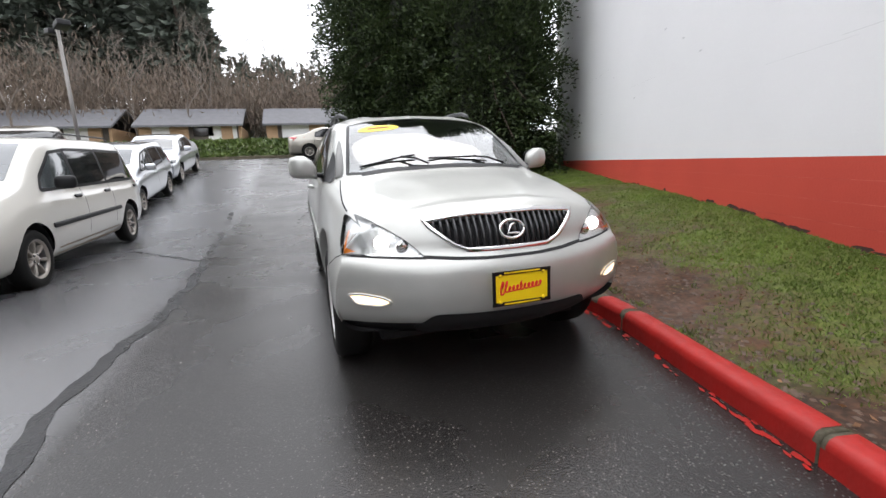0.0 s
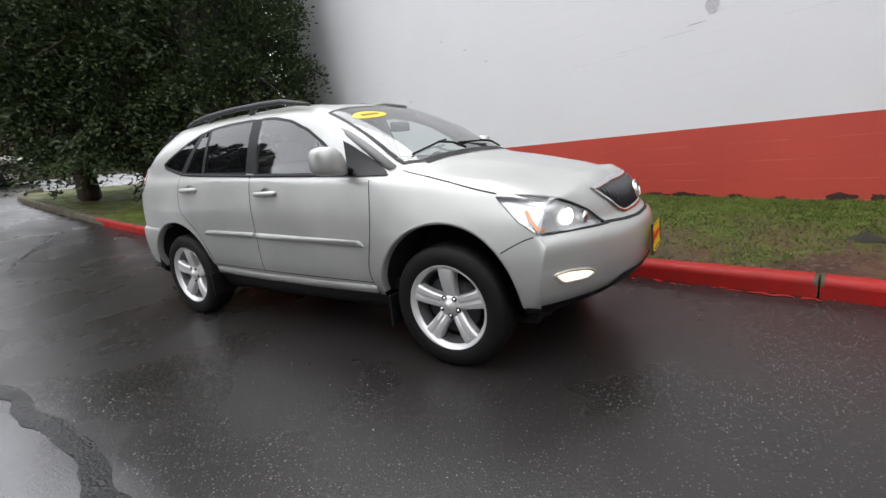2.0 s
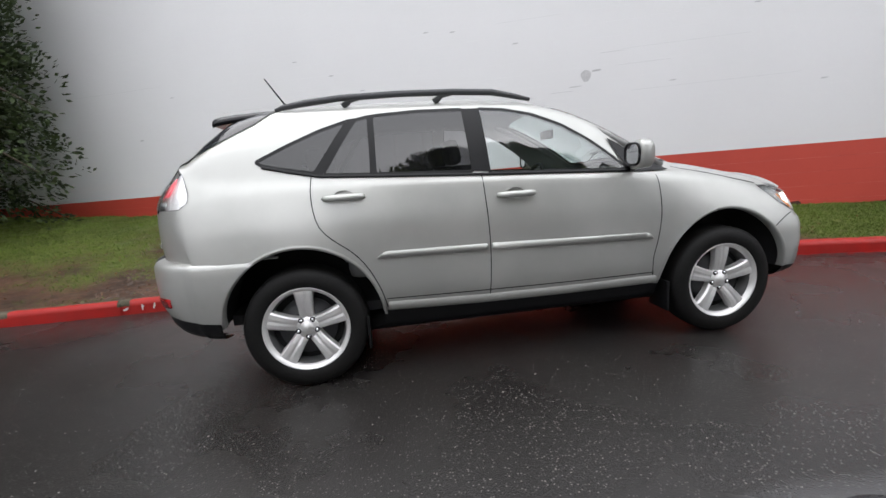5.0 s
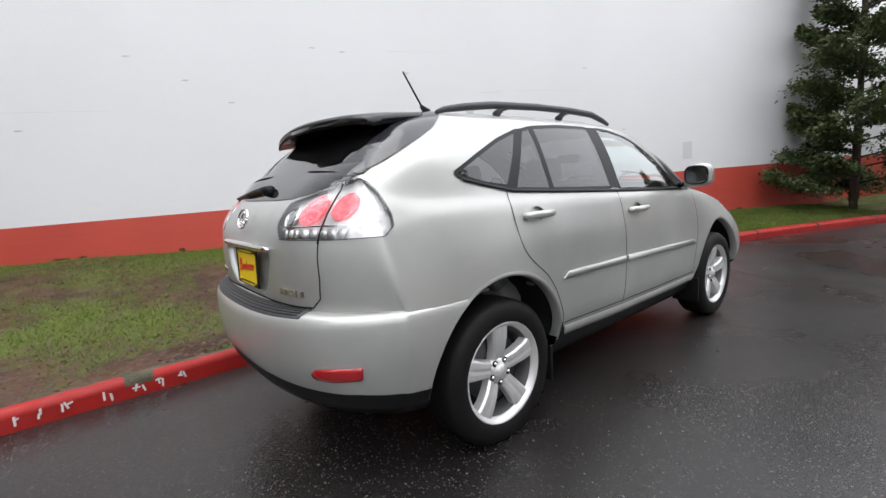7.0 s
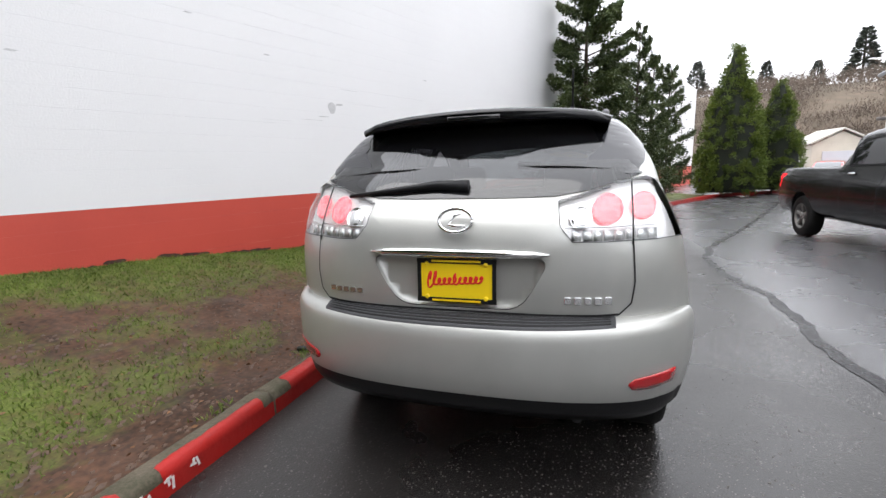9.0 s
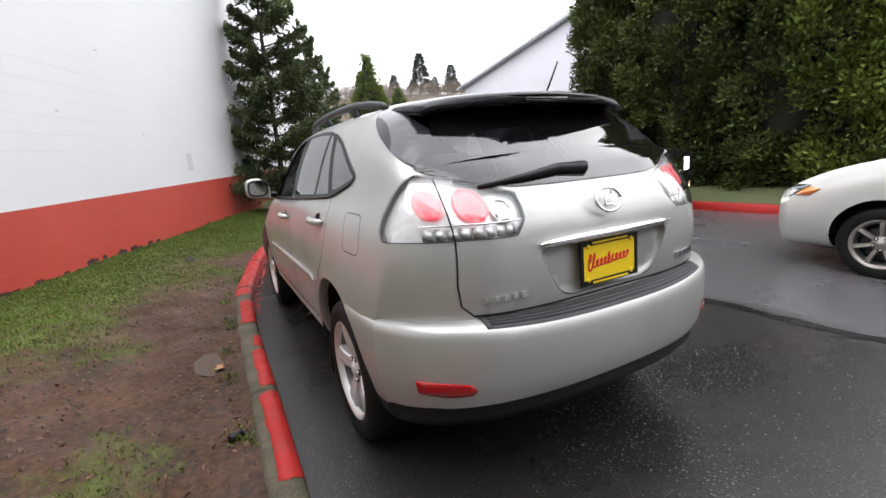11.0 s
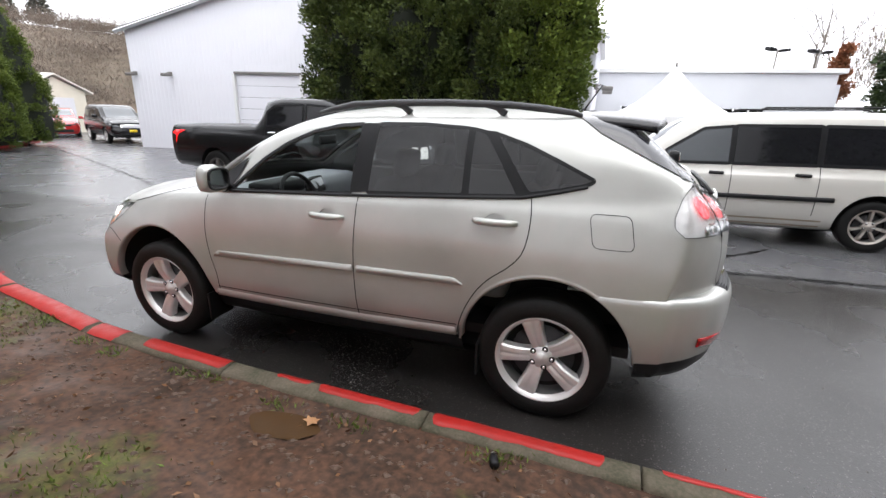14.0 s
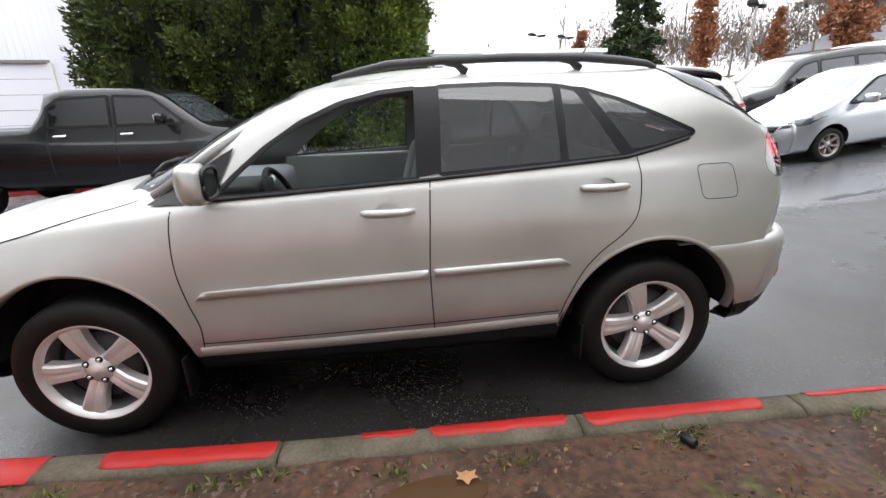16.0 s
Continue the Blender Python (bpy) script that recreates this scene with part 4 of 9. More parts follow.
TAIL_B = [(0.385, 1.250), (0.51, 1.284), (0.61, 1.314), (0.68, 1.332), (0.735, 1.292), (0.76, 1.20), (0.76, 1.105), (0.70, 1.104), (0.44, 1.104), (0.395, 1.16)]
TAIL_S = [(-2.145, 1.105), (-2.10, 1.21), (-2.02, 1.318), (-1.965, 1.335), (-1.925, 1.275), (-1.90, 1.19), (-1.905, 1.145), (-1.95, 1.108)]

tree0 = shell.tree


def rear_bumper(rows, z_low=None):
    """A moulded bumper wrapped round the tail from arch to arch; rows are (inset, height), the first being the inner edge of its shelf."""
    plan = []
    for x in (-1.46, -1.56, -1.66):
        plan.append((x, 0.934 - 0.02 * max(0, -1.5 - x), 0.0))
    for k in range(41):
        t = math.pi / 2 * (k / 40) ** 0.9
        plan.append((-1.74 - 0.592 * math.sin(t) ** (2 / 2.6), 0.93 * max(0.0, math.cos(t)) ** (2 / 2.6), math.sin(t)))
    plan = [(x, max([y] + [hit_.y + 0.007 for hit_ in (tree0.ray_cast(Vector((x, 3, z_)), Vector((0, -1, 0)))[0] for z_ in (0.60, 0.67, 0.74, 0.80)) if hit_ is not None and x > -2.0]), w) for x, y, w in plan]
    plan += [(x, -y, w) for x, y, w in plan[-2::-1]]
    bm = bmesh.new()
    rings = []
    for i, (x, y, w) in enumerate(plan):
        a, b = plan[max(i - 1, 0)], plan[min(i + 1, len(plan) - 1)]
        d = Vector((b[0] - a[0], b[1] - a[1], 0)).normalized()
        inn = Vector((-d.y, d.x, 0))
        if inn.x < -0.01 or (abs(inn.x) <= 0.01 and inn.y * y > 0):
            inn = -inn
        ring = []
        for j, (o, z) in enumerate(rows):
            if j == 0:
                o = 0.03 + (o - 0.03) * w**2
            z = z - 0.014 * (1 - w) * max(0.0, (z - 0.6) / 0.2) if z_low is None else z
            if z_low is None and z > 0.6:  # the ledge slopes down to the back
                z -= 0.045 * w**3 * max(0.0, 1 - o / 0.085) * min(1.0, (z - 0.6) / 0.1)
            if z_low is not None or j == len(rows) - 1:
                base = 0.440 - 0.12 * (x + 1.83)
                z = base + (z if z_low is not None else 0.0)
            ring.append(bm.verts.new((x + inn.x * o, y + inn.y * o, z)))
        rings.append(ring)
    for a, b in zip(rings, rings[1:]):
        for k in range(len(rows) - 1):
            bm.faces.new((a[k], b[k], b[k + 1], a[k + 1]))
    bmesh.ops.recalc_face_normals(bm, faces=bm.faces)
    bm.normal_update()
    f = max(bm.faces, key=lambda q: -q.calc_center_median().x)
    if f.normal.x > 0:
        bmesh.ops.reverse_faces(bm, faces=bm.faces)
    bm.normal_update()
    return Shell(made=bm)


bumper = rear_bumper([(0.15, 0.818), (0.060, 0.825), (0.030, 0.823), (0.014, 0.815), (0.005, 0.800), (0.001, 0.780), (0.0, 0.74), (0.0, 0.66), (0.005, 0.59), (0.016, 0.53), (0.034, 0.47)])
valance = rear_bumper([(0.030, 0.012), (0.038, -0.015), (0.048, -0.05), (0.075, -0.090), (0.22, -0.12)], 1)
tiles = {}
for v in "LR":
    for nm, w in (("front", W_FRONT), ("rear", W_REAR), ("rear2", W_REAR2), ("quart", W_QUART)):
        tiles[nm, v] = shell.drape(rounded(w, 0.02), v, 0.004, 0.06)
glass_ws = shell.drape(WINDSHIELD, "T", 0.003, 0.08)
glass_rear = shell.drape(rounded(REARGLASS, 0.02), "B", 0.004, 0.05)
frames = {v: [shell.ribbon(w, v, 0.018, 0.005, True) for w in (rounded(W_FRONT, 0.02), rounded(W_REAR, 0.02), rounded(W_REAR2, 0.02), rounded(W_QUART, 0.02))] for v in "LR"}
pillars = {v: shell.drape([(-0.195, 1.19), (-0.21, 1.575), (-0.325, 1.578), (-0.31, 1.205)], v, 0.005, 0.05) for v in "LR"}
gaps = {v: [shell.drape(g, v, 0.0045, 0.05) for g in ([(-0.955, 1.555), (-1.012, 1.552), (-1.228, 1.250), (-1.165, 1.232)], [(-0.858, 1.572), (-0.895, 1.570), (-0.903, 1.218), (-0.866, 1.218)])] for v in "LR"}
belt = {v: shell.ribbon([(0.70, 1.136), (0.2, 1.160), (-0.25, 1.180), (-0.87, 1.214), (-1.19, 1.234), (-1.36, 1.270), (-1.50, 1.305)], v, 0.016, 0.007, False, 0.04, None, 0.003) for v in "LR"}
ws_edge = shell.ribbon(WINDSHIELD, "T", 0.024, 0.0045, True)


SEAMS = [
    [(0.875, 1.10), (0.885, 1.02), (0.885, 0.85), (0.86, 0.70), (0.83, 0.56), (0.845, 0.44)],
    [(-0.255, 1.18), (-0.245, 1.0), (-0.235, 0.75), (-0.245, 0.44)],
    [(-1.235, 1.235), (-1.245, 1.16), (-1.24, 1.05), (-1.215, 0.955), (-1.15, 0.88), (-1.05, 0.80), (-0.97, 0.70), (-0.905, 0.56), (-0.875, 0.44)],
    [(0.845, 0.475), (0.3, 0.475), (-0.3, 0.482), (-0.875, 0.495)],
    [(1.72, 0.70), (1.80, 0.745), (1.88, 0.776), (1.98, 0.780)],
]
seam_bm = {}
for v in "LR":
    seam_bm[v] = [shell.ribbon([(q.x, q.y) for q in smooth_path(s, 0.04)], v, 0.006, 0.0015, False, 0.04) for s in SEAMS]
fuel = {"L": shell.ribbon(rounded([(-1.525, 1.185), (-1.715, 1.185), (-1.745, 1.025), (-1.555, 1.025)], 0.035), "L", 0.0035, 0.0015, True)}
HOODLINE = [(1.05, 0.742), (1.15, 0.755), (1.35, 0.772), (1.52, 0.780), (1.66, 0.772)]
hood_seam = [shell.ribbon([(p.x, p.y * sgn) for p in smooth_path(HOODLINE, 0.05)], "T", 0.008, 0.0015, False, 0.04) for sgn in (1, -1)]
gate_seam = []
for sgn in (1, -1):
    gate_seam.append(shell.ribbon([(sgn * a, b) for a, b in [(0.655, 1.10), (0.665, 0.95), (0.655, 0.87), (0.61, 0.825)]], "B", 0.006, 0.002, False, 0.03))
gate_seam.append(shell.ribbon([(-0.61, 0.828), (-0.3, 0.822), (0.3, 0.822), (0.61, 0.828)], "B", 0.01, 0.002, False, 0.03))
bump_seam = [shell.ribbon([(sgn * 0.80, 0.779), (sgn * 0.45, 0.772)], "F", 0.008, 0.0015) for sgn in (1, -1)]
mould = {v: [shell.drape(rounded(p, 0.012, 3), v, 0.001, 0.06, 0.012) for p in ([(0.825, 0.705), (-0.228, 0.735), (-0.228, 0.775), (0.79, 0.742)], [(-0.252, 0.735), (-0.915, 0.75), (-0.86, 0.785), (-0.252, 0.775)])] for v in "LR"}
cladding = {v: shell.ribbon([(0.86, 0.425), (0.3, 0.42), (-0.3, 0.425), (-0.87, 0.445)], v, 0.06, 0.003, False, 0.05, None, 0.012) for v in "LR"}
fog_pod = [shell.drape(rounded([(s * a, b) for a, b in FOG_F][::s], 0.02), "F", 0.003, 0.03) for s in (1, -1)]
fog_rim = [shell.ribbon(rounded([(s * a, b) for a, b in FOG_F][::s], 0.02), "F", 0.014, 0.005, True, 0.02, None, 0.006) for s in (1, -1)]
head_rim = [shell.ribbon([(s * a, b) for a, b in HEAD_F[1:] + HEAD_F[:1]], "F", 0.004, 0.003, False, 0.02) for s in (1, -1)]
head_lens = [shell.drape([(s * a, b) for a, b in HEAD_F][::s], "F", 0.004, 0.035) for s in (1, -1)]
head_bowl = [shell.drape([(s * a, b) for a, b in HEAD_F][::s], "F", -0.022, 0.035) for s in (1, -1)]
tail_lens = [shell.drape([(s * a, b) for a, b in TAIL_B][::s], "B", 0.005, 0.035) for s in (1, -1)]
tail_bowl = [shell.drape([(s * a, b) for a, b in TAIL_B][::s], "B", -0.022, 0.035) for s in (1, -1)]
tail_rim = [shell.ribbon([(s * a, b) for a, b in TAIL_B[6:] + TAIL_B[:4]], "B", 0.0030, 0.003, False, 0.02) for s in (1, -1)]
head_side = {v: (shell.drape(HEAD_S, v, -0.022, 0.03), shell.drape(HEAD_S, v, 0.004, 0.03), shell.ribbon(HEAD_S[4:] + HEAD_S[:3], v, 0.004, 0.003, False, 0.02)) for v in "LR"}
tail_side = {v: (shell.drape(TAIL_S, v, -0.022, 0.03), shell.drape(TAIL_S, v, 0.005, 0.03), shell.ribbon(TAIL_S[2:] + TAIL_S[:1], v, 0.003, 0.004, False, 0.02)) for v in "LR"}
amber_side = {v: shell.drape([(1.815, 0.900), (1.830, 0.905), (1.865, 0.855), (1.925, 0.800), (1.905, 0.793), (1.850, 0.850)], v, -0.006, 0.03) for v in "LR"}
refl = [bumper.drape(rounded([(s * a, b) for a, b in [(0.83, 0.612), (0.74, 0.606), (0.67, 0.598), (0.645, 0.575), (0.66, 0.552), (0.73, 0.546), (0.82, 0.556)]][::s], 0.01), "B", 0.003, 0.03, 0.004) for s in (1, -1)]
grille_back = shell.drape(GRILLE, "F", -0.035, 0.05)
grille_rim = shell.ribbon(GRILLE, "F", 0.022, 0.004, True, 0.03, None, 0.008)
lower_grille = shell.drape(rounded([(-0.43, 0.49), (0.43, 0.49), (0.52, 0.40), (0.46, 0.34), (-0.46, 0.34), (-0.52, 0.40)], 0.03), "F", 0.007, 0.05)
gap_front = shell.ribbon([(-0.46, 0.778), (-0.30, 0.768), (-0.15, 0.762), (0.15, 0.762), (0.30, 0.768), (0.46, 0.778)], "F", 0.013, 0.002)
def bumper_back(y):
    """How far back the bumper reaches at y."""
    return -1.74 - 0.592 * max(0.0, 1 - (abs(y) / 0.93) ** 2.6) ** (1 / 2.6)


PAD_Y = [-0.60 + 1.20 * k / 30 for k in range(31)]


def ledge(y, inset):
    """The top of the bumper's ledge, a given way in from its back edge."""
    x = bumper_back(y) + inset
    hit_ = bumper.tree.ray_cast(Vector((x, y, 2)), Vector((0, 0, -1)))[0]
    return Vector((x, y, hit_.z))


def pad_strip(insets, lift, shrink=1.0):
    """A moulded strip that follows the ledge, with its edges turned down."""
    bm, rings = bmesh.new(), []
    for y in PAD_Y:
        top = [ledge(y * shrink, o) + Vector((0, 0, lift)) for o in insets]
        top = [top[0] + Vector((-0.003, 0, -0.012))] + top + [top[-1] + Vector((0.002, 0, -0.012))]
        rings.append([bm.verts.new(q) for q in top])
    for p_, q_ in zip(rings, rings[1:]):
        for k in range(len(p_) - 1):
            bm.faces.new((p_[k], p_[k + 1], q_[k + 1], q_[k]))
    bm.faces.new(rings[0]), bm.faces.new(rings[-1][::-1])
    bmesh.ops.recalc_face_normals(bm, faces=bm.faces)
    return bm


step_pad = pad_strip((0.020, 0.026, 0.045, 0.065, 0.085), 0.006)
PLATE_WELL = rounded([(-0.37, 1.045), (0.37, 1.045), (0.25, 0.835), (-0.25, 0.835)], 0.07)
plate_well = shell.drape(PLATE_WELL, "B", -0.030, 0.05)
rim_edges = [e for e in plate_well.edges if len(e.link_faces) == 1]
for v_ in [g for g in bmesh.ops.extrude_edge_only(plate_well, edges=rim_edges)["geom"] if isinstance(g, bmesh.types.BMVert)]:
    v_.co.x -= 0.0305
bmesh.ops.recalc_face_normals(plate_well, faces=plate_well.faces)
sunroof = shell.drape(rounded([(0.16, -0.36), (0.16, 0.36), (-0.36, 0.37), (-0.36, -0.37)], 0.05), "T", 0.003, 0.08)

ARCH_Z, ARCH_R = 0.388, 0.462
for v in "LR":
    for w in (W_FRONT, W_REAR, W_REAR2, W_QUART):
        shell.cut(w, v)
    shell.cut(arc(1.3575, ARCH_Z, ARCH_R, -25, 205, 44), v)
    shell.cut(arc(-1.3575, ARCH_Z, ARCH_R, -25, 205, 44), v)
    shell.cut(HEAD_S, v)
    for cx, cz in ((-0.06, 1.058), (-1.065, 1.115)):
        shell.cut([(cx + 0.055 * math.cos(2 * math.pi * k / 20), cz + 0.034 * math.sin(2 * math.pi * k / 20)) for k in range(20)], v)
    shell.cut(TAIL_S, v)
shell.cut(WINDSHIELD, "T")
shell.cut(REARGLASS, "B")
shell.cut(PLATE_WELL, "B")
for v in "LR":
    for skin in (bumper, valance):
        skin.cut(arc(-1.3575, ARCH_Z, ARCH_R, -60, 240, 50), v)
bmesh.ops.delete(shell.bm, geom=[f for f in shell.bm.faces if f.calc_center_median().x < -1.5 and f.calc_center_median().z < 0.76], context="FACES")
shell.cut(GRILLE, "F")
for s in (1, -1):
    shell.cut([(s * a, b) for a, b in HEAD_F], "F")
    shell.cut([(s * a, b) for a, b in TAIL_B], "B")
shell.bm.normal_update()
body_copy = shell.bm.copy()
# black lower valance and sills: everything under three planes, each between or beyond the wheels
for x_lo, x_hi, z_at, slope in ((-3.0, -1.3575, 0.415, -0.12), (-1.3575, 1.3575, 0.388, 0.0), (1.3575, 3.0, 0.415, 0.04)):
    x_ref = -1.83 if x_hi < 0 else 1.83
    cut_no = Vector((-slope, 0, 1)).normalized()
    cut_co = Vector((x_ref, 0, z_at))
    near = [f for f in shell.bm.faces if x_lo <= f.calc_center_median().x < x_hi and min(v.co.z for v in f.verts) < 0.75]
    geo = set(near)
    for f in near:
        geo.update(f.edges)
        geo.update(f.verts)
    bmesh.ops.bisect_plane(shell.bm, geom=list(geo), dist=1e-5, plane_co=cut_co, plane_no=cut_no)
    for f in shell.bm.faces:
        c = f.calc_center_median()
        if x_lo <= c.x < x_hi and (c - cut_co).dot(cut_no) < 0:
            f.material_index = 1
lower_bm = shell.bm.copy()
bmesh.ops.delete(lower_bm, geom=[f for f in lower_bm.faces if f.material_index == 0], context="FACES")
bmesh.ops.delete(shell.bm, geom=[f for f in shell.bm.faces if f.material_index == 1], context="FACES")
for f in lower_bm.faces:
    f.material_index = 0
body = part("body", shell.bm, PAINT, suv, "silver-beige metallic body")
part("rear_bumper", bumper.bm, PAINT, suv, "body-coloured rear bumper with a ledge")
part("rear_valance", valance.bm, BLACK_TRIM, suv, "black lower edge of the rear bumper")
part("lower_valance", lower_bm, BLACK_TRIM, suv, "black lower valance and sill")
bmesh.ops.delete(body_copy, geom=[f for f in body_copy.faces if f.calc_center_median().z < 0.95], context="FACES")
for v in body_copy.verts:
    v.co -= v.normal * 0.022
part("lining", body_copy, mat("grey_lining", (0.26, 0.26, 0.255), rough=0.9, grain=0.1), suv, "grey cabin lining")
for v in "LR":
    sy = 1 if v == "L" else -1
    for cx in (1.3575, -1.3575):
        bm = bmesh.new()
        P = arc(cx, ARCH_Z, ARCH_R, 3, 177, 44)
        rings = []
        for a, b in P:
            p, nn = tree0.ray_cast(Vector((a, 3 * sy, b)), Vector((0, -sy, 0)))[:2]
            if p is None:
                p = Vector((a, 0.85 * sy, b))
            ux, uz = (a - cx) / ARCH_R, (b - ARCH_Z) / ARCH_R
            rings.append([bm.verts.new(p + Vector((ux * o, sy * dy, uz * o))) for o, dy in ((0.016, 0.001), (0.009, 0.004), (-0.001, 0.0035), (-0.007, -0.004), (-0.008, -0.05))])
        for a, b in zip(rings, rings[1:]):
            for q in range(4):
                bm.faces.new((a[q], b[q], b[q + 1], a[q + 1]))
        bmesh.ops.recalc_face_normals(bm, faces=bm.faces)
        part("wheel_arch", bm, PAINT, suv, "flared wheel arch lip")
        arch_liner(suv, cx, sy * (0.875 if cx > 0 else 0.900), sy * 0.48, ARCH_Z, ARCH_R + 0.012)
    part("door_pillar", pillars[v], BLACK_TRIM, suv, "black door pillar")
    for b in gaps[v]:
        part("window_divider", b, BLACK_TRIM, suv, "black strip between two windows")
    part("belt_moulding", belt[v], BLACK_TRIM, suv, "black belt moulding")
    for b in frames[v]:
        part("window_frame", b, BLACK_TRIM, suv, "black window frame")
    for nm, g in (("front", DOOR_GLASS), ("rear", PRIVACY), ("rear2", PRIVACY), ("quart", PRIVACY)):
        if nm == "front" and v == "L":
            tiles[nm, v].free()
            continue
        part("side_window", tiles[nm, v], g, suv, "dark privacy glass" if g is PRIVACY else "clear green-tinted glass").visible_shadow = False
    for b in seam_bm[v]:
        part("shut_line", b, DARK, suv, "dark panel gap")
    for b in mould[v]:
        part("side_moulding", b, PAINT, suv, "body-coloured side moulding")
    part("sill_cladding", cladding[v], PAINT, suv)
part("fuel_flap", fuel["L"], DARK, suv, "rounded square fuel flap outline")
part("windscreen", glass_ws, WINDSCREEN, suv, "raked windscreen").visible_shadow = False
part("rear_window", glass_rear, PRIVACY, suv, "dark rear window").visible_shadow = False
part("windscreen_seal", ws_edge, BLACK_TRIM, suv)
for b in hood_seam:
    part("bonnet_gap", b, DARK, suv)
for b in gate_seam:
    part("tailgate_gap", b, DARK, suv)
for b in bump_seam:
    part("bumper_gap", b, DARK, suv)
part("sunroof", sunroof, BLACK_GLASS, suv, "dark glass sunroof")
for sx in (1.3575, -1.3575):
    for sy in (1, -1):
        wheel(suv, sx, sy * 0.785, 0.362, 0.225, 0.247, 5, ALLOY, sy, 0.112, 0.030, 90 if sy > 0 else 0)

# lamps
for k, s in enumerate((1, -1)):
    lamp = part("headlamp", head_bowl[k], mat("lamp_reflector", (0.66, 0.66, 0.66), rough=0.2, metal=0.6, bump=0.03, bump_scale=26), suv, "clear headlamp with lit projector")
    part("lamp_gasket", head_rim[k], BLACK_TRIM, lamp)
    p, nn = tree0.ray_cast(Vector((5, s * 0.640, 0.845)), Vector((-1, 0, 0)))[:2]
    bm = bmesh.new()
    bmesh.ops.create_uvsphere(bm, u_segments=20, v_segments=12, radius=0.044, matrix=Matrix.Translation(p - Vector((0.016, 0, 0))) @ Matrix.Diagonal((0.45, 1, 0.9, 1)))
    part("projector", bm, LAMP_ON, lamp, "lit white projector")
    p, nn = tree0.ray_cast(Vector((5, s * 0.545, 0.825)), Vector((-1, 0, 0)))[:2]
    bm = bmesh.new()
    bmesh.ops.create_uvsphere(bm, u_segments=16, v_segments=10, radius=0.034, matrix=Matrix.Translation(p - Vector((0.014, 0, 0))) @ Matrix.Diagonal((0.45, 1, 1, 1)))
    part("high_beam", bm, CHROME, lamp, "chrome inner reflector")
    v = "L" if s > 0 else "R"
    part("side_reflector", head_side[v][0], bpy.data.materials["lamp_reflector"], lamp)
    part("indicator", amber_side[v], AMBER, lamp, "amber corner reflector")
    part("side_lens", head_side[v][1], CLEAR, lamp, "clear lens").visible_shadow = False
    part("lamp_gasket", head_side[v][2], BLACK_TRIM, lamp)
    part("lens", head_lens[k], CLEAR, lamp, "clear lens").visible_shadow = False
    fog = part("fog_lamp", fog_pod[k], FOG_ON, suv, "lit warm fog lamp")
    part("fog_bezel", fog_rim[k], PAINT, fog)
    tail = part("tail_lamp", tail_bowl[k], mat("tail_reflector", (0.82, 0.80, 0.80), rough=0.22, metal=0.35, bump=0.03, bump_scale=26), suv, "clear tail lamp with lit red discs")
    part("lamp_gasket", tail_rim[k], PLASTIC, tail)
    part("side_reflector", tail_side[v][0], bpy.data.materials["tail_reflector"], tail)
    part("side_lens", tail_side[v][1], CLEAR, tail, "clear lens").visible_shadow = False
    part("lamp_gasket", tail_side[v][2], PLASTIC, tail)
    for y, z, r, m_, nm in ((0.568, 1.225, 0.058, TAIL_ON, "lit_disc"), (0.704, 1.235, 0.052, TAIL_ON, "lit_disc"), (0.468, 1.195, 0.040, CHROME, "reversing_lamp")):
        circle = [(s * y + r * math.cos(2 * math.pi * k / 24), z + r * math.sin(2 * math.pi * k / 24)) for k in range(24)]
        disc = part(nm, shell.drape(circle, "B", -0.014 if y < 0.6 else -0.018, 0.02, 0.006), m_, tail)
        if m_ is CHROME:
            part("bezel", shell.ribbon(circle, "B", 0.007, -0.008, True, 0.02, None, 0.003), CHROME, disc)
    for q in range(8):
        y = 0.455 + 0.040 * q
        part("lens_rib", shell.drape([(s * y - 0.017, 1.110), (s * y + 0.017, 1.110), (s * y + 0.017, 1.150), (s * y - 0.017, 1.150)], "B", -0.014, 0.05, 0.004), bpy.data.materials["lamp_reflector"], tail)
    part("lens_divider", shell.ribbon([(s * 0.41, 1.158), (s * 0.58, 1.158), (s * 0.75, 1.160)], "B", 0.006, -0.004, False, 0.03, None, 0.004), CHROME, tail)
    p0 = [tree0.ray_cast(Vector((-5, s * 0.655, z)), Vector((1, 0, 0)))[0] for z in (1.315, 1.26, 1.2, 1.14, 1.09)]
    bm = bmesh.new()
    add_tube(bm, [q + Vector((-0.004, 0, 0)) for q in p0], 0.0035, 6)
    part("lamp_joint", bm, BLACK_TRIM, tail)
    part("lens", tail_lens[k], CLEAR, tail, "clear lens").visible_shadow = False
    part("rear_reflector", refl[k], TAIL_RED, suv, "red bumper reflector")

# grille
gr = part("grille", grille_back, DARK, suv, "dark grille with upright bars in a chrome frame")
part("grille_frame", grille_rim, CHROME, gr)
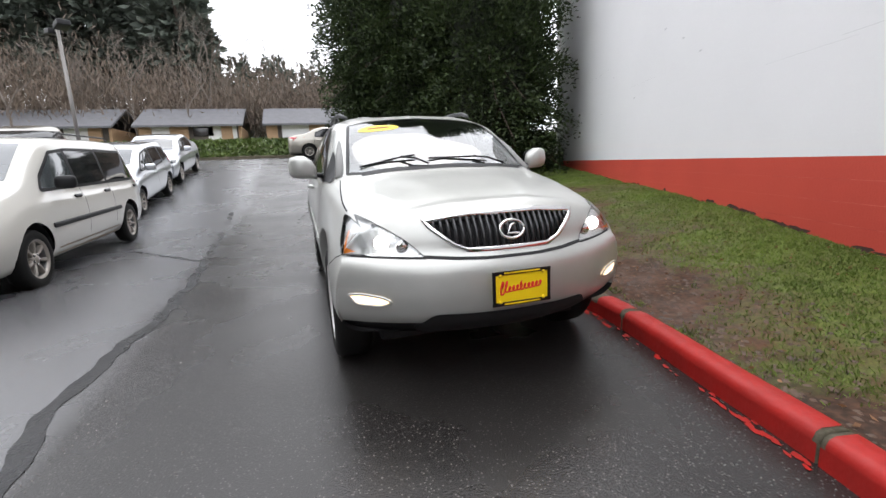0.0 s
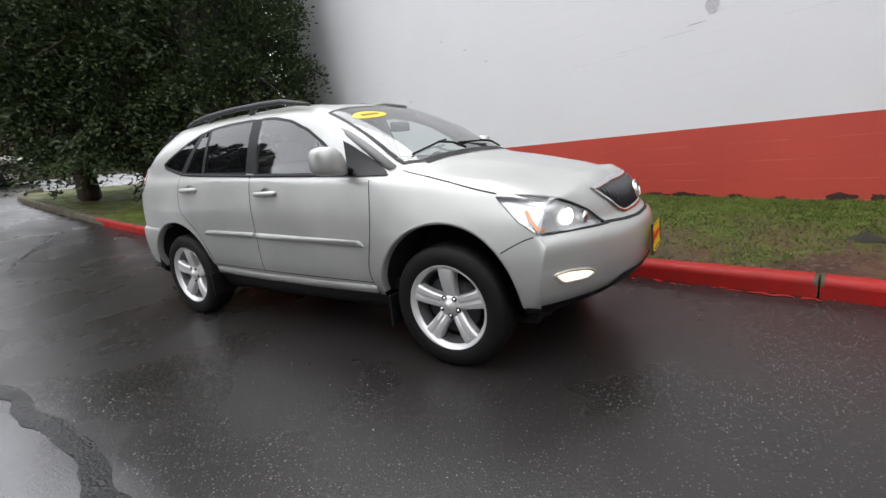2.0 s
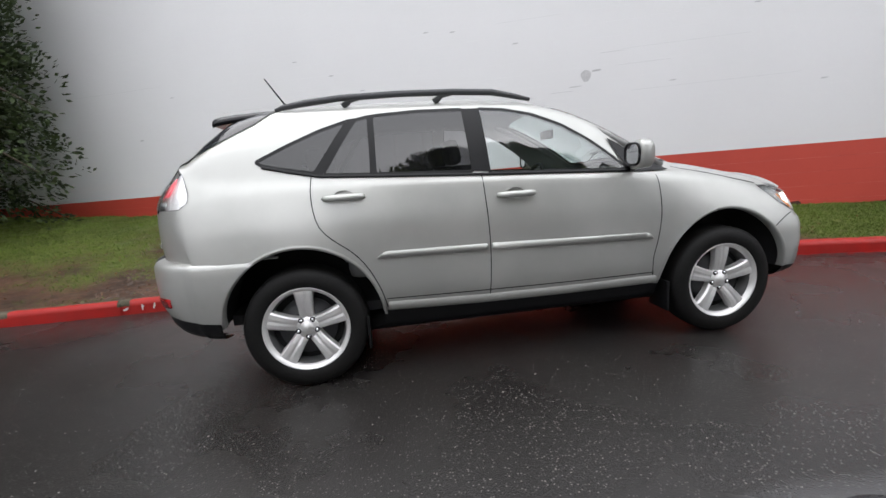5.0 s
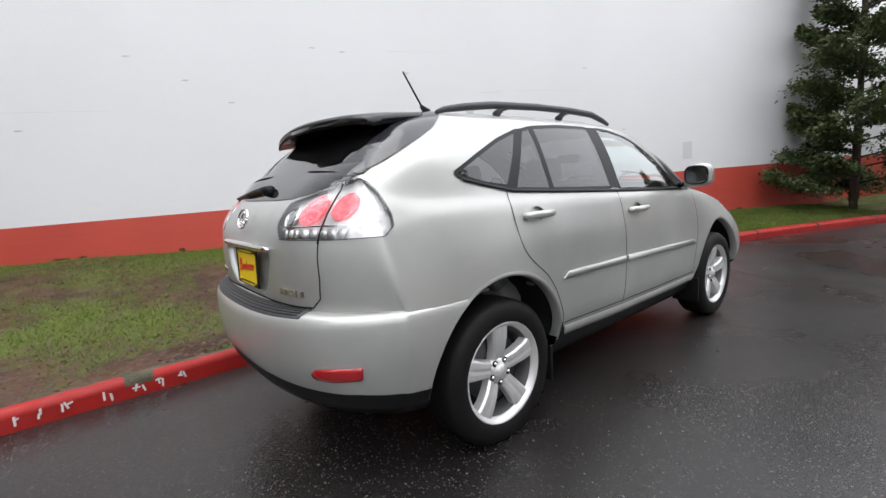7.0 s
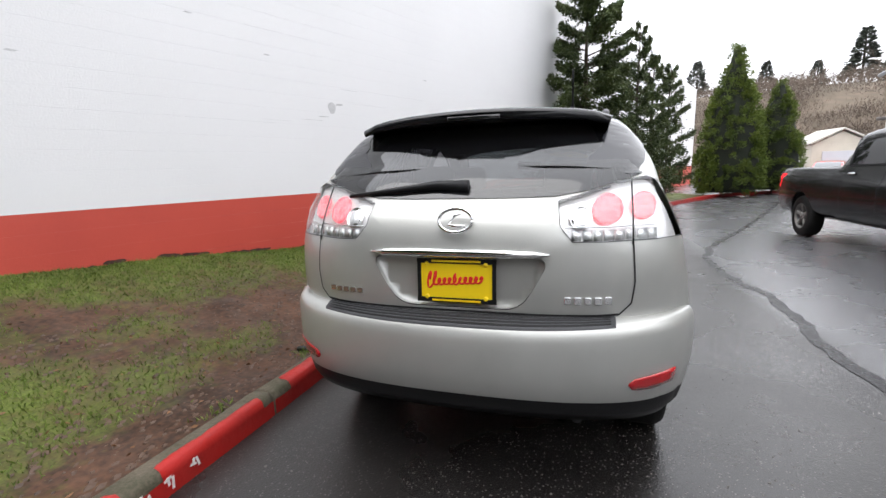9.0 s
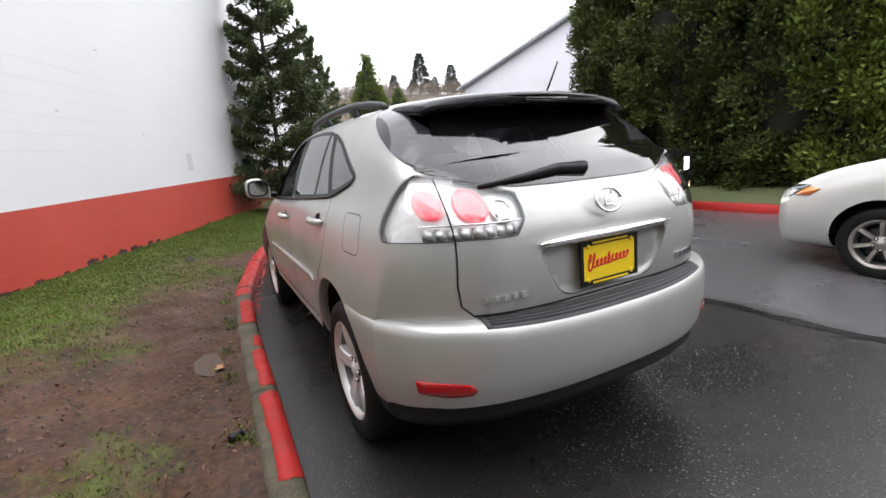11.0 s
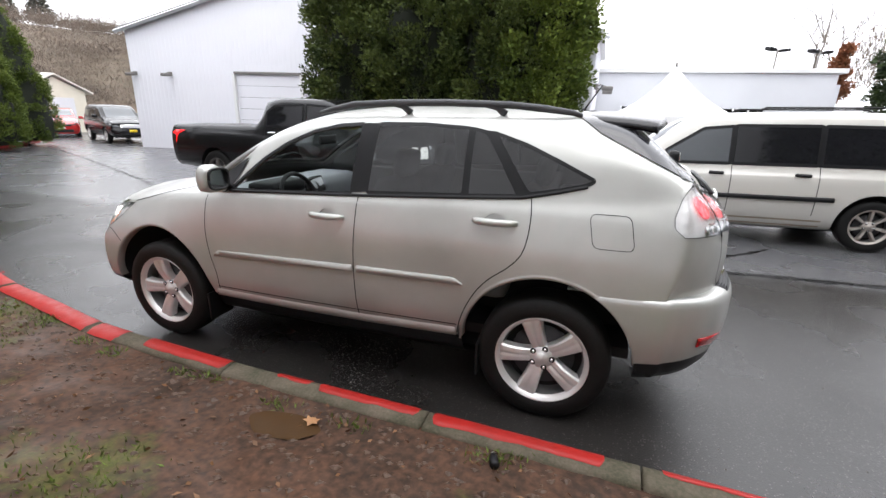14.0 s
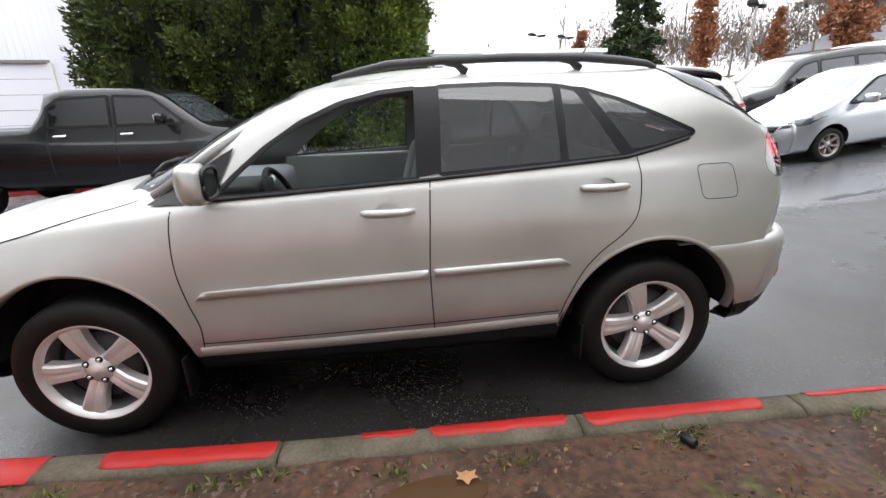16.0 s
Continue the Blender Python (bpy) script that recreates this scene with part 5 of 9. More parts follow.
for i in range(23):
    y = -0.385 + 0.035 * i
    top, bot = 0.970 - 0.10 * max(0.0, abs(y) - 0.2), 0.806 + 0.68 * max(0.0, abs(y) - 0.23)
    a = tree0.ray_cast(Vector((5, y, top)), Vector((-1, 0, 0)))[0]
    m_ = tree0.ray_cast(Vector((5, y, (top + bot) / 2)), Vector((-1, 0, 0)))[0]
    b = tree0.ray_cast(Vector((5, y, bot)), Vector((-1, 0, 0)))[0]
    bm = bmesh.new()
    add_tube(bm, [a - Vector((0.006, 0, 0)), m_ - Vector((0.004, 0, 0)), b - Vector((0.006, 0, 0))], 0.0085, 6, 1.6)
    part("grille_bar", bm, mat("gunmetal_bar", (0.06, 0.06, 0.063), rough=0.4, metal=0.6) if i == 0 else bpy.data.materials["gunmetal_bar"], gr)


def oval_badge(origin, right, up, w, h):
    b = empty("badge")
    b.parent = suv
    bm = bmesh.new()
    pts = [(math.cos(t) * w / 2, math.sin(t) * h / 2, 0) for t in (2 * math.pi * k / 40 for k in range(41))]
    add_tube(bm, pts, 0.0075, 8)
    part("oval_ring", place(bm, origin, right, up), CHROME, b, "chrome oval ring")
    bm = bmesh.new()
    add_tube(bm, [(w * 0.16, h * 0.30, 0), (-w * 0.02, h * 0.22, 0), (-w * 0.20, -h * 0.22, 0), (w * 0.30, -h * 0.24, 0)], 0.007, 8)
    part("emblem_bar", place(bm, origin, right, up), CHROME, b, "chrome bent bar")
    return b


oval_badge((2.205, 0, 0.895), (0, 1, 0), (-0.28, 0, 1), 0.135, 0.095)
oval_badge((-2.225, 0, 1.185), (0, -1, 0), (0.32, 0, 1), 0.135, 0.095)


def plate(x, z, d, tilt, frame_label):
    """A dealer's yellow card in a dark frame: writing as plain bars."""
    pl = empty("number_plate")
    pl.parent = suv
    tagged(pl, label=frame_label)
    r, u = (0, d, 0), (-tilt * d, 0, 1)
    part("plate_card", place(add_box(bmesh.new(), (0, 0, 0), (0.30, 0.155, 0.004), None, 0.0015), (x, 0, z), r, u), YELLOW, pl, "yellow card", smooth=False)
    for cx, cy, sx, sy in ((0, 0.079, 0.325, 0.020), (0, -0.079, 0.325, 0.020), (0.153, 0, 0.016, 0.165), (-0.153, 0, 0.016, 0.165)):
        part("plate_frame", place(add_box(bmesh.new(), (cx, cy, 0.002), (sx, sy, 0.008), None, 0.002), (x, 0, z), r, u), BLACK_TRIM, pl, "black frame", smooth=False)
    for cx, cy, sx, sy, m_ in ((0, 0.0795, 0.20, 0.008, YELLOW), (0, -0.0795, 0.20, 0.008, YELLOW)):
        part("writing_bar", place(add_box(bmesh.new(), (cx, cy, 0.0068), (sx, sy, 0.001)), (x, 0, z), r, u), m_, pl, smooth=False)
    bm = bmesh.new()
    wave = []
    for k in range(121):
        f = k / 120
        tall = 0.034 if f < 0.13 else 0.026 if 0.50 < f < 0.58 else 0.013
        a = 2 * math.pi * 10.5 * f
        wave.append((-0.118 + 0.225 * f + 0.009 * math.cos(a) + 0.25 * tall * math.sin(a), -0.008 + 0.016 * f + tall * math.sin(a) + (0.010 if tall > 0.02 else 0.0), 0.0035))
    add_tube(bm, wave, 0.0042, 6, 0.25)
    part("writing_bar", place(bm, (x, 0, z), r, u), RED_INK, pl, "red script-like stroke")
    for cx in (-0.12, 0.12):
        for cy in (-0.068, 0.068):
            bm = bmesh.new()
            add_rod(bm, (cx, cy, 0.0), (cx, cy, 0.008), 0.011, 0.008, 10)
            part("screw_cap", place(bm, (x, 0, z), r, u), YELLOW, pl)
    return pl


plate(2.312, 0.615, 1, 0.02, "yellow dealer card in a black plate frame")
plate(-2.232, 0.945, -1, 0.03, "yellow dealer card in a black plate frame")
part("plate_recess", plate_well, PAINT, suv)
bm = bmesh.new()
add_tube(bm, [(tree0.ray_cast(Vector((-5, y, 1.058)), Vector((1, 0, 0)))[0] + Vector((-0.012, 0, 0))) for y in (-0.36, -0.3, -0.2, -0.1, 0, 0.1, 0.2, 0.3, 0.36)], [0.006, 0.014, 0.017, 0.018, 0.018, 0.018, 0.017, 0.014, 0.006], 10, 1.0)
part("chrome_bar", bm, CHROME, suv, "chrome bar over the rear plate")
for yy, n in ((0.50, 5), (-0.50, 5)):
    for i in range(n):
        y = yy + (i - 2) * 0.036
        p = tree0.ray_cast(Vector((-5, y, 0.885)), Vector((1, 0, 0)))[0]
        part("letter_bar", box(p + Vector((-0.003, 0, 0)), (0.006, 0.026, 0.022 if yy > 0 else 0.028), None, 0.002), CHROME, suv, smooth=False)
part("step_pad", step_pad, PLASTIC, suv, "black ribbed bumper pad")
for i in range(5):
    bm = pad_strip((0.026 + 0.013 * i, 0.031 + 0.013 * i), 0.0085, 0.97)
    part("pad_rib", bm, BLACK_TRIM, suv)
part("lower_grille", lower_grille, DARK, suv, "dark lower air intake")
part("grille_gap", gap_front, DARK, suv)
bm = bmesh.new()
add_tube(bm, [(-1.9, -0.47, 0.36), (-2.1, -0.47, 0.375), (-2.16, -0.47, 0.385)], 0.024, 14)
part("exhaust_tip", bm, bpy.data.materials["gunmetal_bar"], suv, "dark steel exhaust tip")
bm = bmesh.new()
add_box(bm, (0.05, 0, 0.27), (3.5, 1.30, 0.10), None, 0.03)
part("underbody", bm, DARK, suv, "dark underbody")
for sx in (-1.0, 0.97):
    for sy in (1, -1):
        bm = box((sx - 0.02 if sx > 0 else sx, sy * 0.80, 0.30), (0.015, 0.20, 0.20), None, 0.004)
        part("mud_flap", bm, BLACK_TRIM, suv)

# spoiler over the rear window
bm = bmesh.new()
rows_ = []
for x, zt, w, th in ((-1.40, 1.677, 0.60, 0.004), (-1.50, 1.676, 0.60, 0.02), (-1.62, 1.671, 0.60, 0.036), (-1.74, 1.663, 0.60, 0.046), (-1.83, 1.653, 0.595, 0.050), (-1.866, 1.645, 0.59, 0.046), (-1.88, 1.632, 0.585, 0.034)):
    ring = []
    for y in [w * (-1 + k / 8) for k in range(17)]:
        c = (y / w) ** 2
        ring.append((x + 0.085 * c, y, zt - 0.030 * c - 0.025 * c**5))
    low = [(px, py * 0.985, pz - th * (1 - 0.45 * (py / w) ** 4)) for px, py, pz in ring[::-1]]
    rows_.append([bm.verts.new(q) for q in ring + low])
for a, b in zip(rows_, rows_[1:]):
    for k in range(len(a)):
        bm.faces.new((a[k], b[k], b[(k + 1) % len(a)], a[(k + 1) % len(a)]))
bm.faces.new(rows_[0][::-1]), bm.faces.new(rows_[-1])
bmesh.ops.recalc_face_normals(bm, faces=bm.faces)
SPOIL = mat("dark_smoked_gloss", (0.010, 0.010, 0.012), rough=0.22, spec=0.35)
SMOKED = mat("smoked_quarter_glass", (0.022, 0.022, 0.026), rough=0.12, spec=0.7)
part("spoiler", bm, SPOIL, suv, "black gloss roof spoiler")
for s, v in ((1, "L"), (-1, "R")):
    inner = shell.drape([(a * s, b) for a, b in [(0.700, 1.42), (0.658, 1.52), (0.60, 1.583), (0.50, 1.583), (0.56, 1.45), (0.62, 1.358), (0.675, 1.354)]][::s], "B", -0.006, 0.05)
    part("rear_pillar_trim", inner, BLACK_TRIM, suv, "dark pillar behind the wraparound rear glass")
    wrap = shell.drape([(-1.395, 1.668), (-1.40, 1.650), (-1.435, 1.625), (-1.54, 1.553), (-1.74, 1.455), (-1.955, 1.348), (-1.985, 1.345), (-1.90, 1.42), (-1.80, 1.50), (-1.70, 1.565), (-1.60, 1.615), (-1.50, 1.652)], v, 0.006, 0.02)
    part("rear_quarter_glass", wrap, SMOKED, suv, "smoked panel from the roof down to the tail lamp")
part("brake_light", box((-1.882, 0, 1.61), (0.010, 0.24, 0.018), None, 0.003), BLACK_GLASS, suv)

# roof rails
for s in (1, -1):
    rail = part("roof_rail", add_tube(bmesh.new(), [(0.16, s * 0.565, 1.632), (0.05, s * 0.585, 1.654), (-0.10, s * 0.60, 1.682), (-0.35, s * 0.605, 1.694), (-0.70, s * 0.605, 1.698), (-1.05, s * 0.60, 1.690), (-1.25, s * 0.59, 1.672), (-1.38, s * 0.58, 1.655), (-1.43, s * 0.575, 1.640)],
                                   [0.012, 0.017, 0.020, 0.020, 0.020, 0.020, 0.020, 0.016, 0.010], 10), PLASTIC, suv, "dark grey roof rail")
    for x in (-0.42, -0.98):
        part("rail_foot", add_tube(bmesh.new(), [(x + 0.07, s * 0.603, 1.690), (x, s * 0.60, 1.675), (x - 0.05, s * 0.595, 1.64)], [0.014, 0.015, 0.022], 8), PLASTIC, rail)
bm = bmesh.new()
add_tube(bm, [(-1.36, -0.42, 1.665), (-1.40, -0.42, 1.695)], [0.022, 0.010], 10)
ant = part("antenna", bm, BLACK_TRIM, suv, "short black mast antenna")
part("mast", add_tube(bmesh.new(), [(-1.395, -0.42, 1.692), (-1.50, -0.42, 1.855)], [0.0055, 0.004], 8), BLACK_TRIM, ant)

# mirrors, handles, corner panels
for s, v in ((1, "L"), (-1, "R")):
    part("mirror_base", shell.drape([(0.99, 1.118), (0.90, 1.172), (0.66, 1.315), (0.60, 1.345), (0.69, 1.150), (0.72, 1.125)], v, 0.008, 0.05), BLACK_TRIM, suv, "black corner panel")
    bm = bmesh.new()
    secs = [(0.885, 0.045, 0.045, 0.70, 1.185), (0.915, 0.070, 0.070, 0.69, 1.215), (0.965, 0.085, 0.085, 0.685, 1.232), (1.02, 0.082, 0.084, 0.675, 1.235), (1.06, 0.066, 0.074, 0.665, 1.235), (1.082, 0.040, 0.050, 0.66, 1.235)]
    rr = []
    for y, hx, hz, cx, cz in secs:
        ring = []
        for k in range(20):
            t = 2 * math.pi * k / 20
            c_, s_ = math.cos(t), math.sin(t)
            ring.append(bm.verts.new((cx + hx * math.copysign(abs(c_) ** 0.6, c_) * (1.0 if c_ > 0 else 0.45), s * y, cz + hz * math.copysign(abs(s_) ** 0.6, s_))))
        rr.append(ring)
    for a, b in zip(rr, rr[1:]):
        for k in range(20):
            bm.faces.new((a[k], b[k], b[(k + 1) % 20], a[(k + 1) % 20]))
    bm.faces.new(rr[0]), bm.faces.new(rr[-1][::-1])
    bmesh.ops.recalc_face_normals(bm, faces=bm.faces)
    mir = part("door_mirror", bm, PAINT, suv, "body-coloured door mirror")
    pts = [(0.632, s * (0.985 + 0.075 * math.copysign(abs(math.cos(t)) ** 0.6, math.cos(t))), 1.235 + 0.062 * math.copysign(abs(math.sin(t)) ** 0.6, math.sin(t))) for t in (2 * math.pi * k / 24 for k in range(24))]
    bm = bmesh.new()
    bm.faces.new([bm.verts.new(p) for p in pts])
    bmesh.ops.recalc_face_normals(bm, faces=bm.faces)
    part("mirror_glass", bm, CHROME, mir, "mirror glass", smooth=False)
    part("mirror_rim", add_tube(bmesh.new(), pts + pts[:1], 0.008, 6), BLACK_TRIM, mir)
    part("mirror_arm", add_tube(bmesh.new(), [(0.72, s * 0.84, 1.165), (0.71, s * 0.90, 1.178)], [0.035, 0.03], 10, 0.6), BLACK_TRIM, mir)
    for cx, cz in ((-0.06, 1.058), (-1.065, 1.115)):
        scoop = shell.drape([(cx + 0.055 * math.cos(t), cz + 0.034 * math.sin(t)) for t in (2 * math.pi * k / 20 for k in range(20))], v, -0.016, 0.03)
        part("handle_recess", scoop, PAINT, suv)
        pts = []
        for dx, off in ((0.115, 0.004), (0.095, 0.022), (0.05, 0.034), (0.0, 0.037), (-0.05, 0.034), (-0.09, 0.024), (-0.115, 0.006)):
            p, nn = tree0.ray_cast(Vector((cx + dx, 3 * s, cz - 0.004)), Vector((0, -s, 0)))[:2]
            pts.append(p + Vector((0, s * off, 0)))
        part("door_handle", add_tube(bmesh.new(), pts, [0.012, 0.018, 0.019, 0.019, 0.019, 0.017, 0.012], 10), PAINT, suv, "body-coloured door handle")
    part("lower_dark_edge", shell.ribbon([(0.86, 0.392), (0.0, 0.39), (-0.88, 0.405)], v, 0.03, 0.002), BLACK_TRIM, suv)

# wipers
for (x0, y0), (x1, y1), (x2, y2) in (((1.13, -0.12), (1.02, -0.30), (1.02, -0.60)), ((1.10, 0.48), (1.05, 0.25), (1.06, -0.10))):
    a, b, c = (tree0.ray_cast(Vector((x, y, 4)), Vector((0, 0, -1)))[0] for x, y in ((x0, y0), (x1, y1), (x2, y2)))
    up = Vector((0.01, 0, 0.022))
    wp = part("wiper", add_tube(bmesh.new(), [a + up * 0.5, (a + b) / 2 + up * 1.4, b + up], 0.008, 6), BLACK_TRIM, suv, "black wiper")
    part("blade", add_tube(bmesh.new(), [b + (b - c) * 0.35 + up * 0.6, b + up * 0.8, c + up * 0.6], 0.007, 6), BLACK_TRIM, wp)
pr = [tree0.ray_cast(Vector((-5, y, z)), Vector((1, 0, 0)))[0] + Vector((-0.02, 0, 0.0)) for y, z in ((-0.02, 1.312), (0.12, 1.318), (0.30, 1.300), (0.52, 1.278))]
rw = part("rear_wiper", add_tube(bmesh.new(), pr, [0.026, 0.020, 0.013, 0.008], 8, 1.0), BLACK_TRIM, suv, "black rear wiper")
part("cowl", shell.ribbon([(1.125, -0.60), (1.165, -0.3), (1.18, 0), (1.165, 0.3), (1.125, 0.60)], "T", 0.04, 0.004), BLACK_TRIM, suv, "black wiper cowl")
sk = [(0.52 + 0.055 * math.sin(t), -0.36 + 0.17 * math.cos(t)) for t in (2 * math.pi * k / 24 for k in range(24))]
st = part("sticker", shell.drape(sk, "T", 0.005, 0.05), YELLOW, suv, "yellow oval windscreen sticker")
part("writing_bar", shell.ribbon([(0.52, -0.45), (0.52, -0.27)], "T", 0.03, 0.007), mat("brown_ink", (0.25, 0.10, 0.01), rough=0.5), st)

# cabin
part("cabin_floor", box((-0.3, 0, 0.42), (3.0, 1.5, 0.06)), DARK, suv, "dark cabin floor", smooth=False)
part("dashboard", box((0.86, 0, 0.98), (0.42, 1.42, 0.26), None, 0.07), mat("grey_dash", (0.17, 0.175, 0.19), rough=0.6, bump=0.006, bump_scale=250), suv, "grey dashboard")
part("instrument_hood", box((0.70, 0.38, 1.10), (0.22, 0.40, 0.10), None, 0.04), DARK, suv)
bm = bmesh.new()
wp = [(0, math.cos(t) * 0.185, math.sin(t) * 0.185) for t in (2 * math.pi * k / 32 for k in range(33))]
rot = Matrix.Translation((0.50, 0.38, 1.03)) @ Matrix.Rotation(radians(24), 4, "Y")
add_tube(bm, [rot @ Vector(p) for p in wp], 0.016, 8)
sw = part("steering_wheel", bm, DARK, suv, "black leather steering wheel")
part("wheel_boss", add_box(bmesh.new(), rot @ Vector((0.02, 0, -0.01)), (0.06, 0.16, 0.12), rot.to_3x3(), 0.03), PLASTIC, sw)
for dy, dz in ((0.17, 0.0), (-0.17, 0.0), (0.0, -0.17)):
    part("wheel_spoke", add_tube(bmesh.new(), [rot @ Vector((0.015, 0, 0)), rot @ Vector((0, dy, dz))], 0.013, 6), CHROME, sw)


def seat(x, y, w, back):
    s = empty("seat")
    s.parent = suv
    tagged(s, label="grey leather seat")
    part("cushion", box((x, y, 0.66), (0.50, w, 0.18), None, 0.06), LEATHER, s)
    part("backrest", box((x - 0.28, y, 0.96), (0.15, w, 0.58), Matrix.Rotation(radians(-16), 3, "Y"), 0.06), LEATHER, s)
    for dy in back:
        part("headrest", box((x - 0.40, y + dy, 1.33), (0.10, 0.26, 0.17), Matrix.Rotation(radians(-10), 3, "Y"), 0.045), LEATHER, s)


seat(0.05, 0.38, 0.52, (0,))
seat(0.05, -0.38, 0.52, (0,))
seat(-0.85, 0, 1.30, (0.40, -0.40))
for s in (1, -1):
    part("door_card", box((0.25, s * 0.80, 0.93), (1.0, 0.05, 0.44), None, 0.02), LEATHER, suv, "grey door card")
    part("door_card", box((-0.65, s * 0.80, 0.95), (0.8, 0.05, 0.46), None, 0.02), LEATHER, suv, "grey door card")
for s in (1, -1):
    part("pillar_trim", add_tube(bmesh.new(), [(0.98, s * 0.74, 1.15), (0.72, s * 0.70, 1.32), (0.45, s * 0.64, 1.47), (0.25, s * 0.59, 1.55)], 0.034, 8, 0.7), bpy.data.materials["grey_lining"], suv, "grey windscreen pillar trim")
part("centre_console", box((0.40, 0, 0.74), (0.62, 0.26, 0.40), None, 0.05), bpy.data.materials["grey_dash"], suv, "grey centre console")
part("centre_screen", box((0.66, 0.0, 1.06), (0.06, 0.24, 0.14), Matrix.Rotation(radians(20), 3, "Y"), 0.02), BLACK_GLASS, suv, "dark dashboard screen")
part("inner_mirror", box((0.50, 0.0, 1.43), (0.03, 0.22, 0.07), None, 0.015), DARK, suv)
part("load_cover", box((-1.65, 0, 1.10), (0.75, 1.30, 0.03), None, 0.01), DARK, suv)

# ---- foliage ----
def leaf_mesh(name, pts, dirs, length, width, rng, spread=0.7, trunk=None):
    """Many small four-cornered leaves, each standing at a point along its own direction; trunk adds (verts, faces)."""
    n = len(pts)
    d = dirs + rng.normal(0, spread, (n, 3))
    d /= np.linalg.norm(d, axis=1)[:, None] + 1e-9
    r = rng.normal(0, 1, (n, 3))
    u = np.cross(d, r)
    u /= np.linalg.norm(u, axis=1)[:, None] + 1e-9
    w = np.cross(d, u)
    L = (length * rng.uniform(0.6, 1.35, n))[:, None]
    W = (width * rng.uniform(0.6, 1.35, n))[:, None]
    v = np.empty((n, 4, 3))
    v[:, 0] = pts
    v[:, 1] = pts + d * L * 0.45 + u * W * 0.5 + w * L * 0.08
    v[:, 2] = pts + d * L
    v[:, 3] = pts + d * L * 0.45 - u * W * 0.5 + w * L * 0.08
    me = bpy.data.meshes.new(name)
    me.vertices.add(4 * n), me.loops.add(4 * n), me.polygons.add(n)
    me.vertices.foreach_set("co", v.reshape(-1))
    me.loops.foreach_set("vertex_index", np.arange(4 * n, dtype=np.int32))
    me.polygons.foreach_set("loop_start", np.arange(0, 4 * n, 4, dtype=np.int32))
    me.update(calc_edges=True)
    return me


def mesh_part(name, me, material, parent, label=""):
    me.materials.clear()
    me.materials.append(material)
    ob = new(name, me)
    if parent is not None:
        ob.parent = parent
    if label:
        tagged(ob, label=label)
    return ob


def lumpy(p, scale, amp, seed):
    return amp * noise.noise(Vector((p[0] * scale + seed * 7.1, p[1] * scale, p[2] * scale)))


def clipped_crown(profile, n, seed, lump=0.22, lump_scale=1.1, depth=0.3, sx=1.0, sy=1.0, clump=0.13):
    """Points and outward directions on a dense, lumpy crown: profile is (height, radius)."""
    rng = np.random.default_rng(seed)
    z0, z1 = profile[0][0], profile[-1][0]
    rmax = max(r for _, r in profile)
    P, D = [], []
    tuft = 130 if n > 40000 else 60
    while len(P) < n:
        z = rng.uniform(z0, z1)
        r = lerp_table(profile, z)
        if rng.uniform() > (r + 0.12) / (rmax + 0.12):
            continue
        a = rng.uniform(0, 2 * math.pi)
        c, s = math.cos(a), math.sin(a)
        q = (c * r, s * r, z)
        k = lumpy(q, lump_scale, lump, seed) + lumpy(q, lump_scale * 2.9, lump * 0.55, seed + 3)
        inner = abs(rng.normal(0, depth))
        rr = max(0.02, r + k - min(inner, r * 0.8))
        q = np.array((c * rr * sx, s * rr * sy, z))
        out = np.array((c, s, 0.75))
        off = np.clip(rng.normal(0, clump, (tuft, 3)), -1.35 * clump, 1.35 * clump)
        P.extend(q + off)
        D.extend(out + off / clump * 0.55)
    return np.array(P[:n]), np.array(D[:n]), rng


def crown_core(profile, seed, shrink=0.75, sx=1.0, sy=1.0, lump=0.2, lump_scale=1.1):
    """A solid dark body added inside a clipped crown, its colour standing for shade."""
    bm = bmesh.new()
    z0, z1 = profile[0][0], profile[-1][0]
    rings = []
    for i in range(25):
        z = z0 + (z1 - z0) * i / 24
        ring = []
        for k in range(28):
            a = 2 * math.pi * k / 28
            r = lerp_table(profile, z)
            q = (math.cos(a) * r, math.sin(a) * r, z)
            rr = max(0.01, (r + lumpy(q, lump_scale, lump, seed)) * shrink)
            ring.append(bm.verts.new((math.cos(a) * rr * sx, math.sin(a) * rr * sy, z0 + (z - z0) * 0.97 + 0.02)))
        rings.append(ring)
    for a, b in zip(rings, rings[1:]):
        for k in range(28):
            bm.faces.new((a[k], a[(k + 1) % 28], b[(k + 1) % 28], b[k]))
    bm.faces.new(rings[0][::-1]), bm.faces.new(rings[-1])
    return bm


# near-black green that stands for the shade deep inside the foliage
CORE = mat("painted_inner_shade", (0.012, 0.016, 0.008), rough=0.95, grain=0.5, grain_scale=9, blotch=0.4, bump=0.02, bump_scale=20)


def clipped_tree(name, x, y, z, profile, leaves, material, seed, label, category, group="", size=0.10, trunk_r=0.14, lump=0.22, lump_scale=1.1, sx=1.0, sy=1.0, depth=0.25, clump=0.13, core=0.76):
    t = empty(name, pose(x, y, z), label=label, category=category, group=group)
    P, D, rng = clipped_crown(profile, leaves, seed, lump, lump_scale, depth, sx, sy, clump)
    part("trunk", add_tube(bmesh.new(), [(0, 0, -0.2), (0.03, 0.01, profile[0][0] * 0.6 + 0.1), (0, 0, profile[-1][0] * 0.5)], [trunk_r * 1.3, trunk_r, trunk_r * 0.5], 10), BARK, t)
    crown = mesh_part("crown", leaf_mesh("leaves", P, D, size, size * 0.55, rng, 0.65), material, t)
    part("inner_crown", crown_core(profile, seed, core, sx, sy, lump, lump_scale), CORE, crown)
    return t


